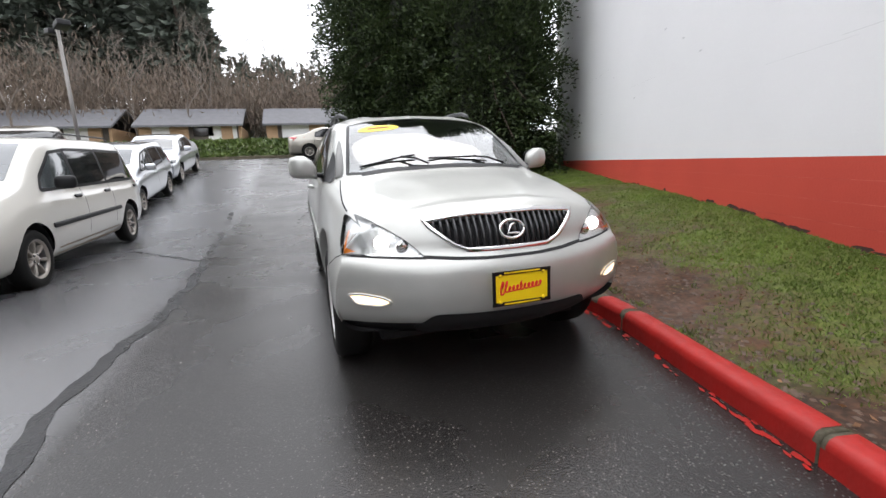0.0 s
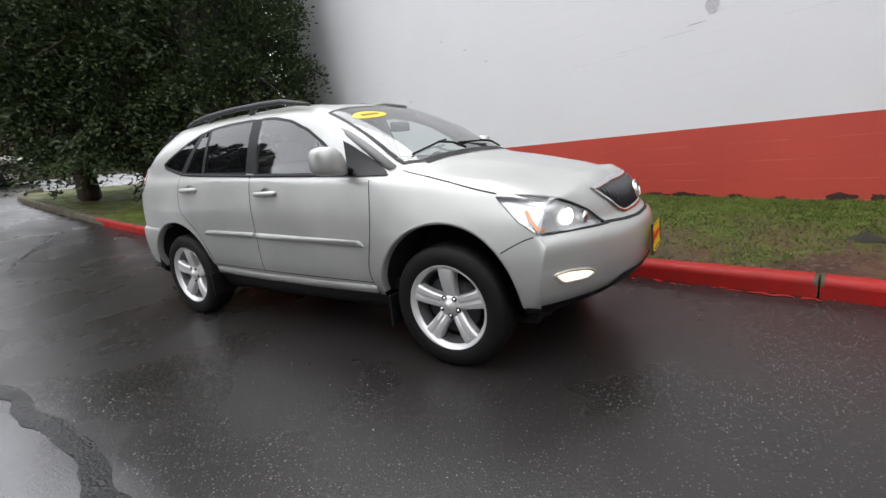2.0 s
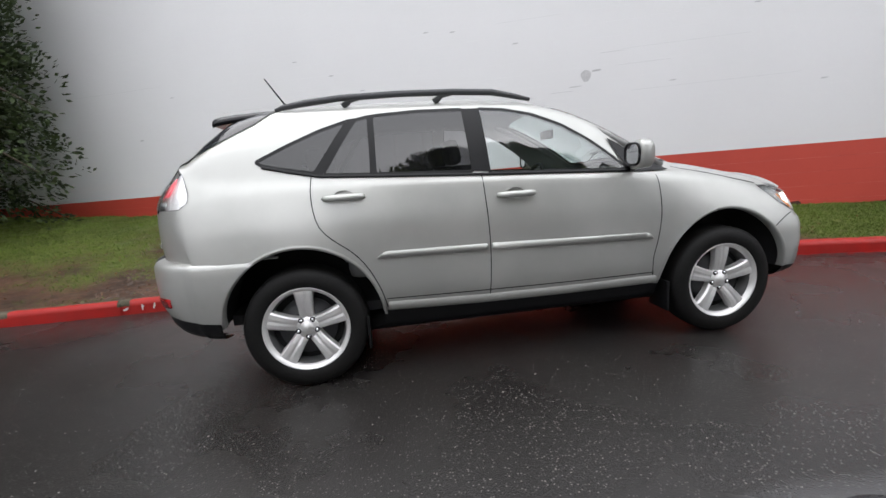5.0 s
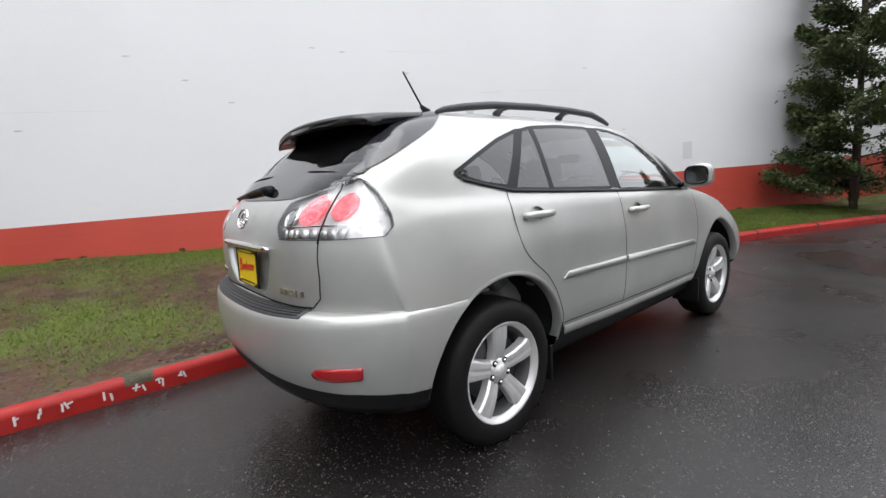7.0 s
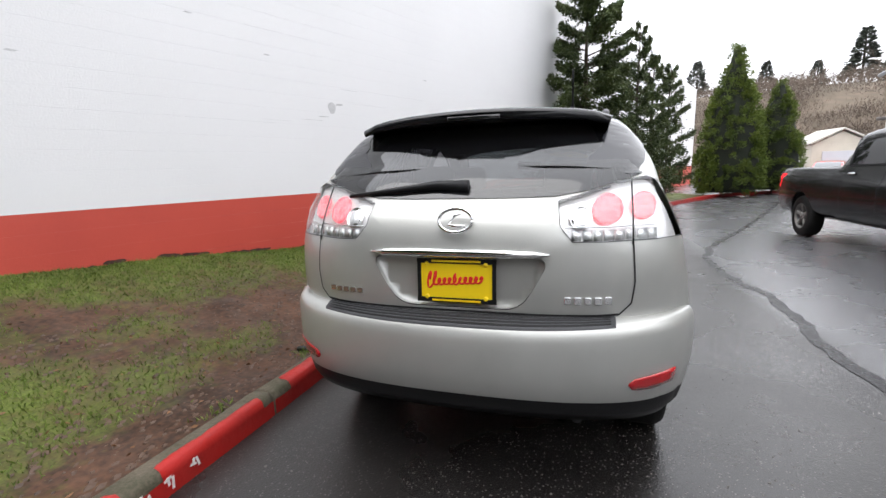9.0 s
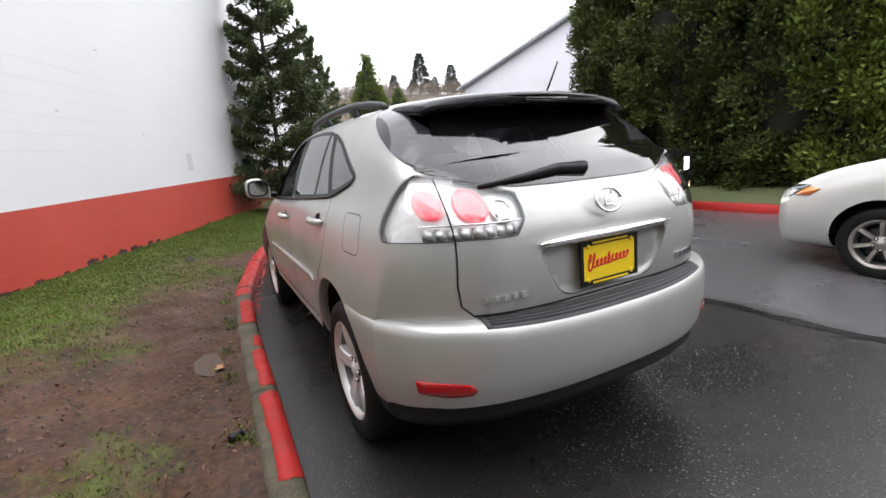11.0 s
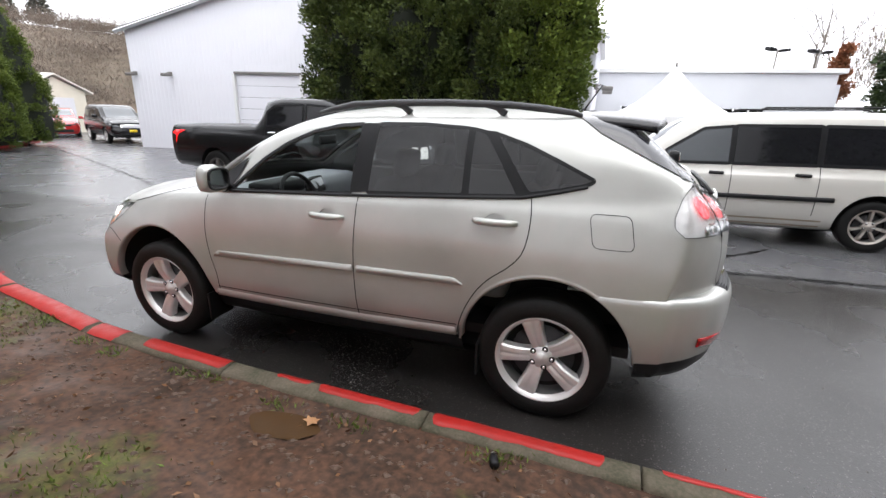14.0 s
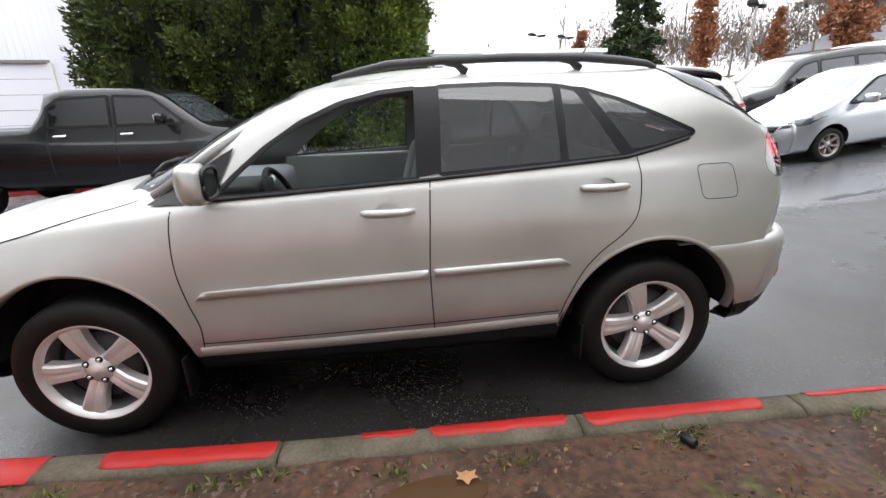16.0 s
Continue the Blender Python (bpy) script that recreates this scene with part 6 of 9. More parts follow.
def bough_points(height, base, radius, boughs, sprays, seed, droop=0.25, rise=0.15, taper=0.8, flat=0.35):
    """A conifer of separate boughs: leaf places, directions, and the limbs' lines."""
    rng = np.random.default_rng(seed)
    P, D, limbs = [], [], []
    for b in range(boughs):
        f = (b + rng.uniform(0, 1)) / boughs
        z = base + (height - base) * f
        a = b * 2.399963 + rng.normal(0, 0.35)
        L = radius * ((1 - f) ** taper * (0.72 + 0.28 * math.sin(min(1.0, f * 5 + 0.35) * 1.57)) + 0.05) * rng.uniform(0.72, 1.16)
        c, s = math.cos(a), math.sin(a)
        end = (c * L, s * L, z + L * (rise - droop) + 0.25 * L * f)
        mid = (c * L * 0.5, s * L * 0.5, z + L * 0.5 * rise + 0.12 * L * f)
        limbs.append(((0, 0, z - 0.05), mid, end))
        m = max(4, int(sprays * (0.35 + L / radius)))
        t = rng.uniform(0.18, 1.0, m) ** 0.75
        px = (1 - t) ** 2 * 0 + 2 * t * (1 - t) * mid[0] + t * t * end[0]
        py = 2 * t * (1 - t) * mid[1] + t * t * end[1]
        pz = (1 - t) ** 2 * z + 2 * t * (1 - t) * mid[2] + t * t * end[2]
        wv = rng.normal(0, 1, m) * L * 0.20 * np.sin(np.clip(t, 0, 1) * 2.7)
        P.append(np.stack([px - s * wv, py + c * wv, pz + rng.normal(0, 0.05 + flat * 0.14 * L, m) - np.abs(wv) * 0.3], 1))
        D.append(np.stack([np.full(m, c * 0.9) - s * np.sign(wv) * 0.7, np.full(m, s * 0.9) + c * np.sign(wv) * 0.7, np.full(m, -0.12 + 0.5 * f)], 1))
    return np.concatenate(P), np.concatenate(D), limbs, rng


def conifer(name, x, y, z, height, base, radius, boughs, sprays, seed, material, label, category="conifer", group="", size=0.12, trunk_r=0.16, rot=0.0, **kw):
    t = empty(name, pose(x, y, z, 0, 0, rot), label=label, category=category, group=group)
    P, D, limbs, rng = bough_points(height, base, radius, boughs, sprays, seed, **kw)
    part("trunk", add_tube(bmesh.new(), [(0, 0, -0.3), (0.02, 0, base), (0, 0.03, height * 0.6), (0, 0, height * 0.99)], [trunk_r * 1.35, trunk_r, trunk_r * 0.55, 0.015], 9), BARK, t)
    bm = bmesh.new()
    for a, m_, e in limbs:
        add_tube(bm, [a, m_, e], [max(0.012, trunk_r * 0.22), max(0.009, trunk_r * 0.14), 0.006], 4)
    part("branchwork", bm, BARK, t)
    mesh_part("crown", leaf_mesh("needles", P, D, size, size * 0.5, rng, 0.55), material, t)
    return t


def bare_tree_bm(height, seed, depth=5):
    """Trunk and forking limbs, thinner at each fork."""
    rng = random.Random(seed)
    bm = bmesh.new()

    def grow(p, d, length, r, k):
        q = p + d * length * 0.5 + Vector((rng.uniform(-1, 1), rng.uniform(-1, 1), 0)) * length * 0.06
        e = p + d * length
        add_tube(bm, [p, q, e], [r, r * 0.8, r * 0.62], 5 if k < 2 else 3)
        if k >= depth:
            return
        for _ in range(2 if k == 0 else rng.choice((2, 3))):
            dd = (d + Vector((rng.uniform(-1, 1), rng.uniform(-1, 1), rng.uniform(-0.15, 0.5))) * 0.75).normalized()
            grow(p + (e - p) * rng.uniform(0.6, 1.0), dd, length * rng.uniform(0.6, 0.82), r * 0.6, k + 1)
    grow(Vector((0, 0, -0.2)), Vector((0, 0, 1)), height * 0.32, height * 0.0105, 0)
    return bm


# the big conifers at the wall's end: bare trunks below, hanging sprays above
def cedar(x, y, height, radius, seed, low=1.1):
    t = empty("conifer", pose(x, y, bed_z(x, y) - 0.02), label="tall dense dark green conifer on a thick bare trunk", category="conifer", group="conifers at the wall's end")
    part("trunk", add_tube(bmesh.new(), [(0, 0, -0.25), (0.0, 0.0, 0.1), (0.03, 0.02, low), (0.0, 0.05, height * 0.55), (0, 0, height * 0.97)], [0.42, 0.27, 0.22, 0.13, 0.02], 12), BARK, t)
    P1, D1, limbs, rng = bough_points(height, low, radius, 230, 210, seed, droop=0.42, rise=0.12, taper=0.42, flat=0.30)
    prof = [(low + 0.3, radius * 0.42), (low + 1.2, radius * 0.78), (height * 0.45, radius * 0.85), (height * 0.75, radius * 0.62), (height, 0.06)]
    P2, D2, _ = clipped_crown(prof, 38000, seed, 0.55, 1.0, 0.30, clump=0.24)
    low_sprays = np.random.default_rng(seed + 50)
    drop = low_sprays.uniform(0, 1, len(P1)) < 0.5
    D1[drop, 2] -= 0.6
    crown = mesh_part("crown", leaf_mesh("sprays", np.concatenate([P1, P2]), np.concatenate([D1, D2]), 0.115, 0.055, rng, 0.5), DARKGREEN, t)
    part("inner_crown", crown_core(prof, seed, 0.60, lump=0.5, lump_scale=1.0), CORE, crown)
    bm = bmesh.new()
    for a_, m_, e in limbs[::3]:
        add_tube(bm, [a_, m_, e], [0.05, 0.03, 0.008], 4)
    part("branchwork", bm, BARK, t)


cedar(-11.6, 2.05, 11.5, 2.0, 11)
cedar(-10.2, 3.1, 11.8, 2.0, 12)
cedar(-8.4, 4.55, 11.0, 2.4, 13, 0.7)
cedar(-11.3, 5.8, 11.0, 2.0, 14, 0.7)
clipped_tree("bush", -9.6, wall_y(-9.6) - 0.9, 0.95, [(0.05, 0.55), (0.3, 0.75), (0.7, 0.7), (1.05, 0.25)], 5000, DARKGREEN, 31, "low dark evergreen bush against the wall", "bush", size=0.09, trunk_r=0.05)
clipped_tree("bush", -12.1, 7.4, ground_z(-12.1) + 0.1, [(0.02, 0.9), (0.4, 1.15), (0.98, 0.95), (1.3, 0.3)], 6000, DARKGREEN, 37, "low dark evergreen shrub under the conifers", "bush", size=0.11, trunk_r=0.05)

# pines by the wall
conifer("pine_tree", 9.80, -0.62, bed_z(9.80, -0.62), 7.0, 0.30, 1.62, 60, 1200, 41, PINE_L, "young pine with layered sparse boughs", "pine", "pines by the wall", 0.085, 0.09, taper=0.62, droop=-0.12, rise=0.14, flat=0.05)
for i, (x, y, h) in enumerate(((12.4, -2.25, 5.8), (14.2, -2.95, 5.2), (16.0, -3.8, 5.2))):
    conifer("pine_tree", x, y, bed_z(x, y), h, 0.3, 1.15, 38, 440, 51 + i, PINE_L, "thin young pine with sparse upturned boughs", "pine", "pines by the wall", 0.09, 0.07, taper=0.7, droop=-0.15, rise=0.22, flat=0.06)
# clipped cypresses
clipped_tree("cypress", 20.3, -7.2, -0.2, [(0.15, 1.15), (0.6, 1.45), (2.0, 1.35), (4.0, 0.95), (5.6, 0.5), (6.7, 0.12)], 34000, CYPRESS_L, 61, "tall pointed yellow-green clipped cypress", "cypress", "clipped cypresses", 0.09, 0.10, 0.06, clump=0.08, depth=0.10, core=0.84)
clipped_tree("cypress", 21.9, -9.6, -0.2, [(0.15, 0.95), (0.6, 1.15), (2.0, 1.05), (3.6, 0.7), (4.6, 0.36), (5.3, 0.08)], 17000, CYPRESS_L, 62, "pointed yellow-green clipped cypress", "cypress", "clipped cypresses", 0.09, 0.09, 0.06, clump=0.08, depth=0.10, core=0.84)
# the great hedge clump in its own bed
HB = [(0.15, 0.70), (0.8, 0.78), (1.8, 0.88), (3.0, 1.0), (6.0, 1.0), (7.6, 0.86), (8.3, 0.5), (8.6, 0.1)]
for i, (x, y, r, h, m_, lab) in enumerate(((5.35, -9.6, 1.65, 1.0, HEDGE_L, "huge dense dark green hedge column"), (3.3, -9.5, 1.75, 1.05, HEDGE_L, "huge dense dark green hedge column"),
                                           (1.3, -9.3, 1.55, 1.03, HEDGE_L, "huge dense dark green hedge column"), (0.15, -9.0, 1.02, 0.93, CYPRESS_L, "dense yellow-green hedge column"))):
    clipped_tree("hedge", x, y, -0.1, [(z * h, q * r) for z, q in HB], 84000, m_, 71 + i, lab, "hedge", "hedge columns by the white building", 0.105, 0.14, 0.42, 1.7, depth=0.16, clump=0.15, core=0.70)
hb = bmesh.new()
hx = smooth_path([(9.3, -7.6), (9.6, -9.2), (8.8, -11.3), (5, -12.2), (1, -12.2), (-1.6, -11.2), (-2.0, -9.2), (-1.4, -7.6), (1, -7.05), (5, -6.95), (8.3, -7.1), (9.3, -7.6)], 0.3)
ring0 = [hb.verts.new((p.x, p.y, ground_z(p.x) + 0.12)) for p in hx[:-1]]
ring1 = [hb.verts.new((3.6 + (p.x - 3.6) * 0.7, -9.5 + (p.y + 9.5) * 0.6, ground_z(p.x) + 0.30)) for p in hx[:-1]]
for k in range(len(ring0)):
    hb.faces.new((ring0[k], ring0[(k + 1) % len(ring0)], ring1[(k + 1) % len(ring0)], ring1[k]))
hb.faces.new(ring1)
tagged(link("planting_bed", hb, VERGE, smooth=True), "rough grass bed under the tall hedge", "planting bed", kind="structure")
kb = bmesh.new()
prof = [(0.06, -0.05), (0.06, 0.13), (0.03, 0.15), (-0.07, 0.15), (-0.09, 0.10)]
rings = []
for i, p in enumerate(hx):
    d = (hx[(i + 1) % (len(hx) - 1)] - hx[i - 1 if i else -2]).normalized()
    nr = Vector((-d.y, d.x, 0))
    if nr.dot(p - Vector((3.6, -9.5, 0))) < 0:
        nr = -nr
    rings.append([kb.verts.new((p.x + nr.x * o, p.y + nr.y * o, ground_z(p.x) + h)) for o, h in prof])
for a, b in zip(rings, rings[1:]):
    for k in range(len(prof) - 1):
        kb.faces.new((a[k], b[k], b[k + 1], a[k + 1]))
tagged(link("bed_kerb", kb, KERB_RED, smooth=True), "low red painted kerb round the hedge bed", "kerb", kind="structure")

# ---- the white metal-clad building ----
building = empty("building", label="white metal-clad building with a roll-up garage door", category="building")
A0, A1 = Vector((17.9, -11.7, 0)), Vector((-1.0, -15.2, 0))
bd = (A1 - A0).normalized()
bn = Vector((bd.y, -bd.x, 0))
if bn.y < 0:
    bn = -bn
RIDGE = 9.5


def eave(s):
    return 4.55 + 0.27 * (s if s < RIDGE else 2 * RIDGE - s)


def siding_panel(origin, d, n, s0, s1, z0, top, ribs=5):
    """A sheet of ribbed metal siding between two places along a wall."""
    bm = bmesh.new()
    cols = []
    for k in range(ribs):
        w = (s1 - s0) / ribs
        for f, o in ((0.0, 0.0), (0.62, 0.0), (0.68, 0.007), (0.90, 0.007), (0.96, 0.0)):
            cols.append((s0 + w * (k + f), o))
    cols.append((s1, 0.0))
    A = [bm.verts.new((*(origin + d * s + n * o).xy, z0(s) if callable(z0) else z0)) for s, o in cols]
    B = [bm.verts.new((*(origin + d * s + n * o).xy, top(s))) for s, o in cols]
    for k in range(len(cols) - 1):
        bm.faces.new((A[k], A[k + 1], B[k + 1], B[k]))
    return bm


LEN = (A1 - A0).length
S_DOOR0, S_DOOR1 = 4.78, 7.75
s = 0.0
while s < LEN - 0.01:
    e = min(s + 0.92, LEN)
    for lo, hi in ((s, min(e, S_DOOR0)), (max(s, S_DOOR0), min(e, S_DOOR1)), (max(s, S_DOOR1), e)):
        if hi - lo > 0.02:
            dz = 2.95 if lo >= S_DOOR0 - 0.001 and hi <= S_DOOR1 + 0.001 else -0.4
            part("siding_panel", siding_panel(A0, bd, bn, lo, hi, dz, eave, max(1, round((hi - lo) / 0.19))), SIDING, building, smooth=False)
    s = e
# side wall at the far corner, roof, trim
back = Vector((-bn.x, -bn.y, 0))
part("side_wall", siding_panel(A0, back, -bd, 0.0, 9.0, -0.4, lambda q: 4.55, 40), SIDING, building, smooth=False)
bm = bmesh.new()
for s0, s1 in ((-0.25, RIDGE), (RIDGE, LEN + 0.25)):
    c = [A0 + bd * s0 + bn * 0.2, A0 + bd * s1 + bn * 0.2, A0 + bd * s1 + back * 18, A0 + bd * s0 + back * 18]
    zz = [eave(s0), eave(s1), eave(s1), eave(s0)]
    lo = [bm.verts.new((p.x, p.y, z_ + 0.02)) for p, z_ in zip(c, zz)]
    hi = [bm.verts.new((p.x, p.y, z_ + 0.10)) for p, z_ in zip(c, zz)]
    bm.faces.new(hi), bm.faces.new(lo[::-1])
    for k in range(4):
        bm.faces.new((lo[k], lo[(k + 1) % 4], hi[(k + 1) % 4], hi[k]))
part("roof", bm, ROOFING, building, "grey metal roof", smooth=False)
for s0, s1 in ((-0.28, RIDGE), (RIDGE, LEN + 0.28)):
    p, q = A0 + bd * s0 + bn * 0.22, A0 + bd * s1 + bn * 0.22
    p.z, q.z = eave(s0) - 0.03, eave(s1) - 0.03
    part("fascia", add_tube(bmesh.new(), [p, q], 0.11, 4, 0.7), GREY_WALL, building, "pale grey roof edge trim", smooth=False)


def roll_door(parent, origin, d, n, s0, s1, z0, z1, slats=7):
    door = empty("garage_door")
    door.parent = parent
    tagged(door, label="closed white roll-up garage door")
    hh = (z1 - z0) / slats
    rot = Matrix.Rotation(math.atan2(d.y, d.x), 3, "Z")
    c = origin + d * (s0 + s1) / 2 - n * 0.10
    for k in range(slats):
        part("slat", box((c.x, c.y, z0 + hh * (k + 0.5)), (s1 - s0 - 0.05, 0.05, hh - 0.012), rot, 0.008), SIDING, door, smooth=False)
    part("head_reveal", box((c.x, c.y, z1 + 0.04), (s1 - s0, 0.24, 0.09), rot), STEEL, door, "dark door head", smooth=False)
    for sx in (s0, s1):
        q = origin + d * sx - n * 0.02
        part("door_jamb", box((q.x, q.y, (z0 + z1) / 2), (0.10, 0.20, z1 - z0), rot), TRIM_W, door, smooth=False)
    q = origin + d * (s0 + s1) / 2 - n * 0.3
    part("door_backing", box((q.x, q.y, (z0 + z1) / 2), (s1 - s0, 0.04, z1 - z0), rot), DARK, door, smooth=False)
    part("door_handle", box((c.x + n.x * 0.05, c.y + n.y * 0.05, z0 + 0.9), (0.18, 0.04, 0.03), rot, 0.008), STEEL, door)


roll_door(building, A0, bd, bn, S_DOOR0, S_DOOR1, -0.26, 2.92)
part("foundation", box(((A0 + bd * LEN / 2 + back * 0.08).x, (A0 + bd * LEN / 2 + back * 0.08).y, -0.22), (LEN, 0.10, 0.25), Matrix.Rotation(math.atan2(bd.y, bd.x), 3, "Z")), CONCRETE, building, smooth=False)


def wall_lamp(x, y, z, n, label="grey wall lamp on a short arm"):
    w = empty("wall_lamp", Matrix(), label=label, category="wall lamp", group="wall lamps")
    p = Vector((x, y, z))
    part("bracket", box(p + n * 0.02, (0.12, 0.12, 0.16), None, 0.01), STEEL, w)
    part("arm", add_tube(bmesh.new(), [p + n * 0.02, p + n * 0.15 + Vector((0, 0, 0.05)), p + n * 0.30], 0.02, 6), STEEL, w)
    part("head", box(p + n * 0.34 + Vector((0, 0, -0.05)), (0.30, 0.24, 0.12), None, 0.03), STEEL, w)
    return w


q = A0 + bd * 1.9
wall_lamp(q.x, q.y, 2.85, bn)
q = A0 + bd * 0.25
wall_lamp(q.x, q.y, 2.85, bn)
# taller side annex and the grey wing behind the tent
annex = empty("annex", label="white metal-clad side annex of the building", category="building")
AN0, AN1 = Vector((-1.1, -9.6, 0)), Vector((-1.1, -15.2, 0))
s = 0.0
while s < 5.6:
    part("siding_panel", siding_panel(AN0, Vector((0, -1, 0)), Vector((-1, 0, 0)), s, min(s + 0.93, 5.6), -0.2, lambda q: 3.65, 5), SIDING, annex, smooth=False)
    s += 0.93
part("siding_panel", siding_panel(AN0, Vector((1, 0, 0)), Vector((0, 1, 0)), 0, 2.2, -0.2, lambda q: 3.65, 11), SIDING, annex, smooth=False)
part("roof", box((0.1, -12.4, 3.70), (2.7, 5.9, 0.10), None, 0.01), TRIM_W, annex, "flat white roof edge", smooth=False)
wall_lamp(-1.12, -12.9, 2.5, Vector((-1, 0, 0)))
wall_lamp(-1.12, -11.0, 2.5, Vector((-1, 0, 0)))
wing = empty("wing_building", label="low grey building wing with dark windows", category="building")
for k in range(8):
    x0, x1 = -1.1 - 0.9 * k, -2.0 - 0.9 * k
    win = k in (1, 2, 4, 5)
    zt = 3.22
    part("wall_panel", box(((x0 + x1) / 2, -15.3, (zt + 2.1) / 2), (0.9, 0.2, zt - 2.1)), GREY_WALL, wing, smooth=False)
    part("wall_panel", box(((x0 + x1) / 2, -15.3, 0.35), (0.9, 0.2, 1.3)), GREY_WALL, wing, smooth=False)
    if win:
        wd_ = part("window", box(((x0 + x1) / 2, -15.27, 1.55), (0.86, 0.05, 1.08)), BLACK_GLASS, wing, smooth=False)
        part("window_frame", box(((x0 + x1) / 2, -15.22, 1.55), (0.05, 0.04, 1.08)), TRIM_W, wd_, smooth=False)
    else:
        part("wall_panel", box(((x0 + x1) / 2, -15.3, 1.55), (0.9, 0.2, 1.1)), GREY_WALL, wing, smooth=False)
part("roof", box((-4.7, -17.6, 3.30), (7.6, 5.0, 0.14), None, 0.01), TRIM_W, wing, "white roof edge", smooth=False)
part("end_wall", box((-8.35, -17.6, 1.4), (0.2, 4.6, 3.0)), GREY_WALL, wing, smooth=False)
part("roof_hatch", box((-5.6, -16.6, 3.55), (0.7, 1.2, 0.75), None, 0.03), TRIM_W, wing)


def tent(x, y, w, eave_z, peak_z, z0):
    """A peaked party tent: a sail curving up to its peak, a scalloped valance, four posts."""
    t = empty("tent", pose(x, y, 0), label="white peaked canvas party tent on posts", category="tent")
    bm = bmesh.new()
    n = 10
    rings = []
    for i in range(n + 1):
        f = i / n
        r = (1 - f)
        z = eave_z + (peak_z - eave_z) * (0.55 * f + 0.45 * f**2.6)
        ring = []
        for k in range(32):
            a = 2 * math.pi * k / 32
            c, s_ = math.cos(a), math.sin(a)
            m_ = max(abs(c), abs(s_))
            ring.append(bm.verts.new((c / m_ * w / 2 * r + 1e-4 * c, s_ / m_ * w / 2 * r + 1e-4 * s_, z + 0.03 * math.cos(4 * a) * r)))
        rings.append(ring)
    low = [bm.verts.new((v.co.x, v.co.y, eave_z - 0.22 + 0.03 * math.cos(8 * k))) for k, v in enumerate(rings[0])]
    rings.insert(0, low)
    for a, b in zip(rings, rings[1:]):
        for k in range(32):
            bm.faces.new((a[k], a[(k + 1) % 32], b[(k + 1) % 32], b[k]))
    part("canopy", bm, CANVAS, t, "white canvas canopy", smooth=False)
    part("finial", add_tube(bmesh.new(), [(0, 0, peak_z - 0.1), (0, 0, peak_z + 0.08)], 0.035, 8), STEEL, t)
    for sx in (1, -1):
        for sy in (1, -1):
            part("post", add_tube(bmesh.new(), [(sx * (w / 2 - 0.04), sy * (w / 2 - 0.04), z0), (sx * (w / 2 - 0.04), sy * (w / 2 - 0.04), eave_z)], 0.03, 8), TRIM_W, t)
    return t


tent(-3.35, -12.9, 3.4, 1.74, 3.25, 0.0)
# small shed beyond the cypresses
shed = empty("shed", label="small cream shed with a grey door", category="shed")
part("wall", box((31.5, -16.0, 0.95), (3.0, 3.2, 2.5), None, 0.01), mat("cream_paint", (0.62, 0.58, 0.48), rough=0.6, blotch=0.15, grain=0.1), shed, smooth=False)
bm = bmesh.new()
prof = [(-18.0, 2.05), (-15.9, 3.1), (-14.2, 2.25)]
va = [bm.verts.new((29.8, y_, z_)) for y_, z_ in prof] + [bm.verts.new((29.8, y_, z_ + 0.1)) for y_, z_ in prof[::-1]]
vb = [bm.verts.new((33.2, v.co.y, v.co.z)) for v in va]
for k in range(6):
    bm.faces.new((va[k], va[(k + 1) % 6], vb[(k + 1) % 6], vb[k]))
bm.faces.new(va[::-1]), bm.faces.new(vb)
part("roof", bm, mat("cream_roof", (0.55, 0.53, 0.47), rough=0.6, blotch=0.2), shed, smooth=False)
bm = bmesh.new()
g0 = [bm.verts.new(p) for p in ((29.99, -17.55, 2.2), (29.99, -14.45, 2.2), (29.99, -15.9, 2.98))]
bm.faces.new(g0)
part("gable", bm, bpy.data.materials["cream_paint"], shed, smooth=False)
part("door", box((29.97, -15.9, 0.75), (0.06, 1.9, 2.1), None, 0.01), GREY_WALL, shed, "grey roll-up door", smooth=False)

# the wall goes on beyond the pines, set back a little
far_wall = empty("wall_far", label="white block wall with red foot beyond the pines", category="wall", kind="structure")
fa, fb = wall_pt(11.45, 0, -0.6), wall_pt(36, 0, -0.6)
fc = (fa + fb) / 2
frot = Matrix.Rotation(math.atan2(wd.y, wd.x), 3, "Z")
part("wall_face", box((fc.x, fc.y, 4.0), ((fb - fa).length, 0.2, 5.76), frot), WHITE_WALL, far_wall, smooth=False)
part("wall_foot", box((fc.x, fc.y, 0.36), ((fb - fa).length, 0.21, 1.5), frot), RED_WALL, far_wall, smooth=False)
part("return_wall", box((*(wall_pt(11.3, 0, -0.35)).xy, 3.9), (0.2, 0.6, 6.4), frot), WHITE_WALL, far_wall, smooth=False)
# closed sides of the long hall behind the wall
hall = empty("hall", label="white block hall behind the painted wall", category="building", kind="structure")
for x_, lab in ((W0, "end_wall"),):
    a, b = wall_pt(x_, 0, -0.22), wall_pt(x_, 0, -14)
    c = (a + b) / 2
    part("end_wall", box((c.x, c.y, 3.9), (0.2, (b - a).length, 8.0), frot), WHITE_WALL, hall, smooth=False)

a, b = wall_pt(W0, 0, -7.2), wall_pt(W1, 0, -7.2)
c = (a + b) / 2
part("roof", box((c.x, c.y, 7.45), ((b - a).length - 0.3, 13.8, 0.2), frot), ROOFING, hall, smooth=False)
a, b = wall_pt(W0, 0, -14), wall_pt(W1, 0, -14)
c = (a + b) / 2
part("rear_wall", box((c.x, c.y, 3.6), ((b - a).length, 0.2, 7.8), frot), WHITE_WALL, hall, smooth=False)

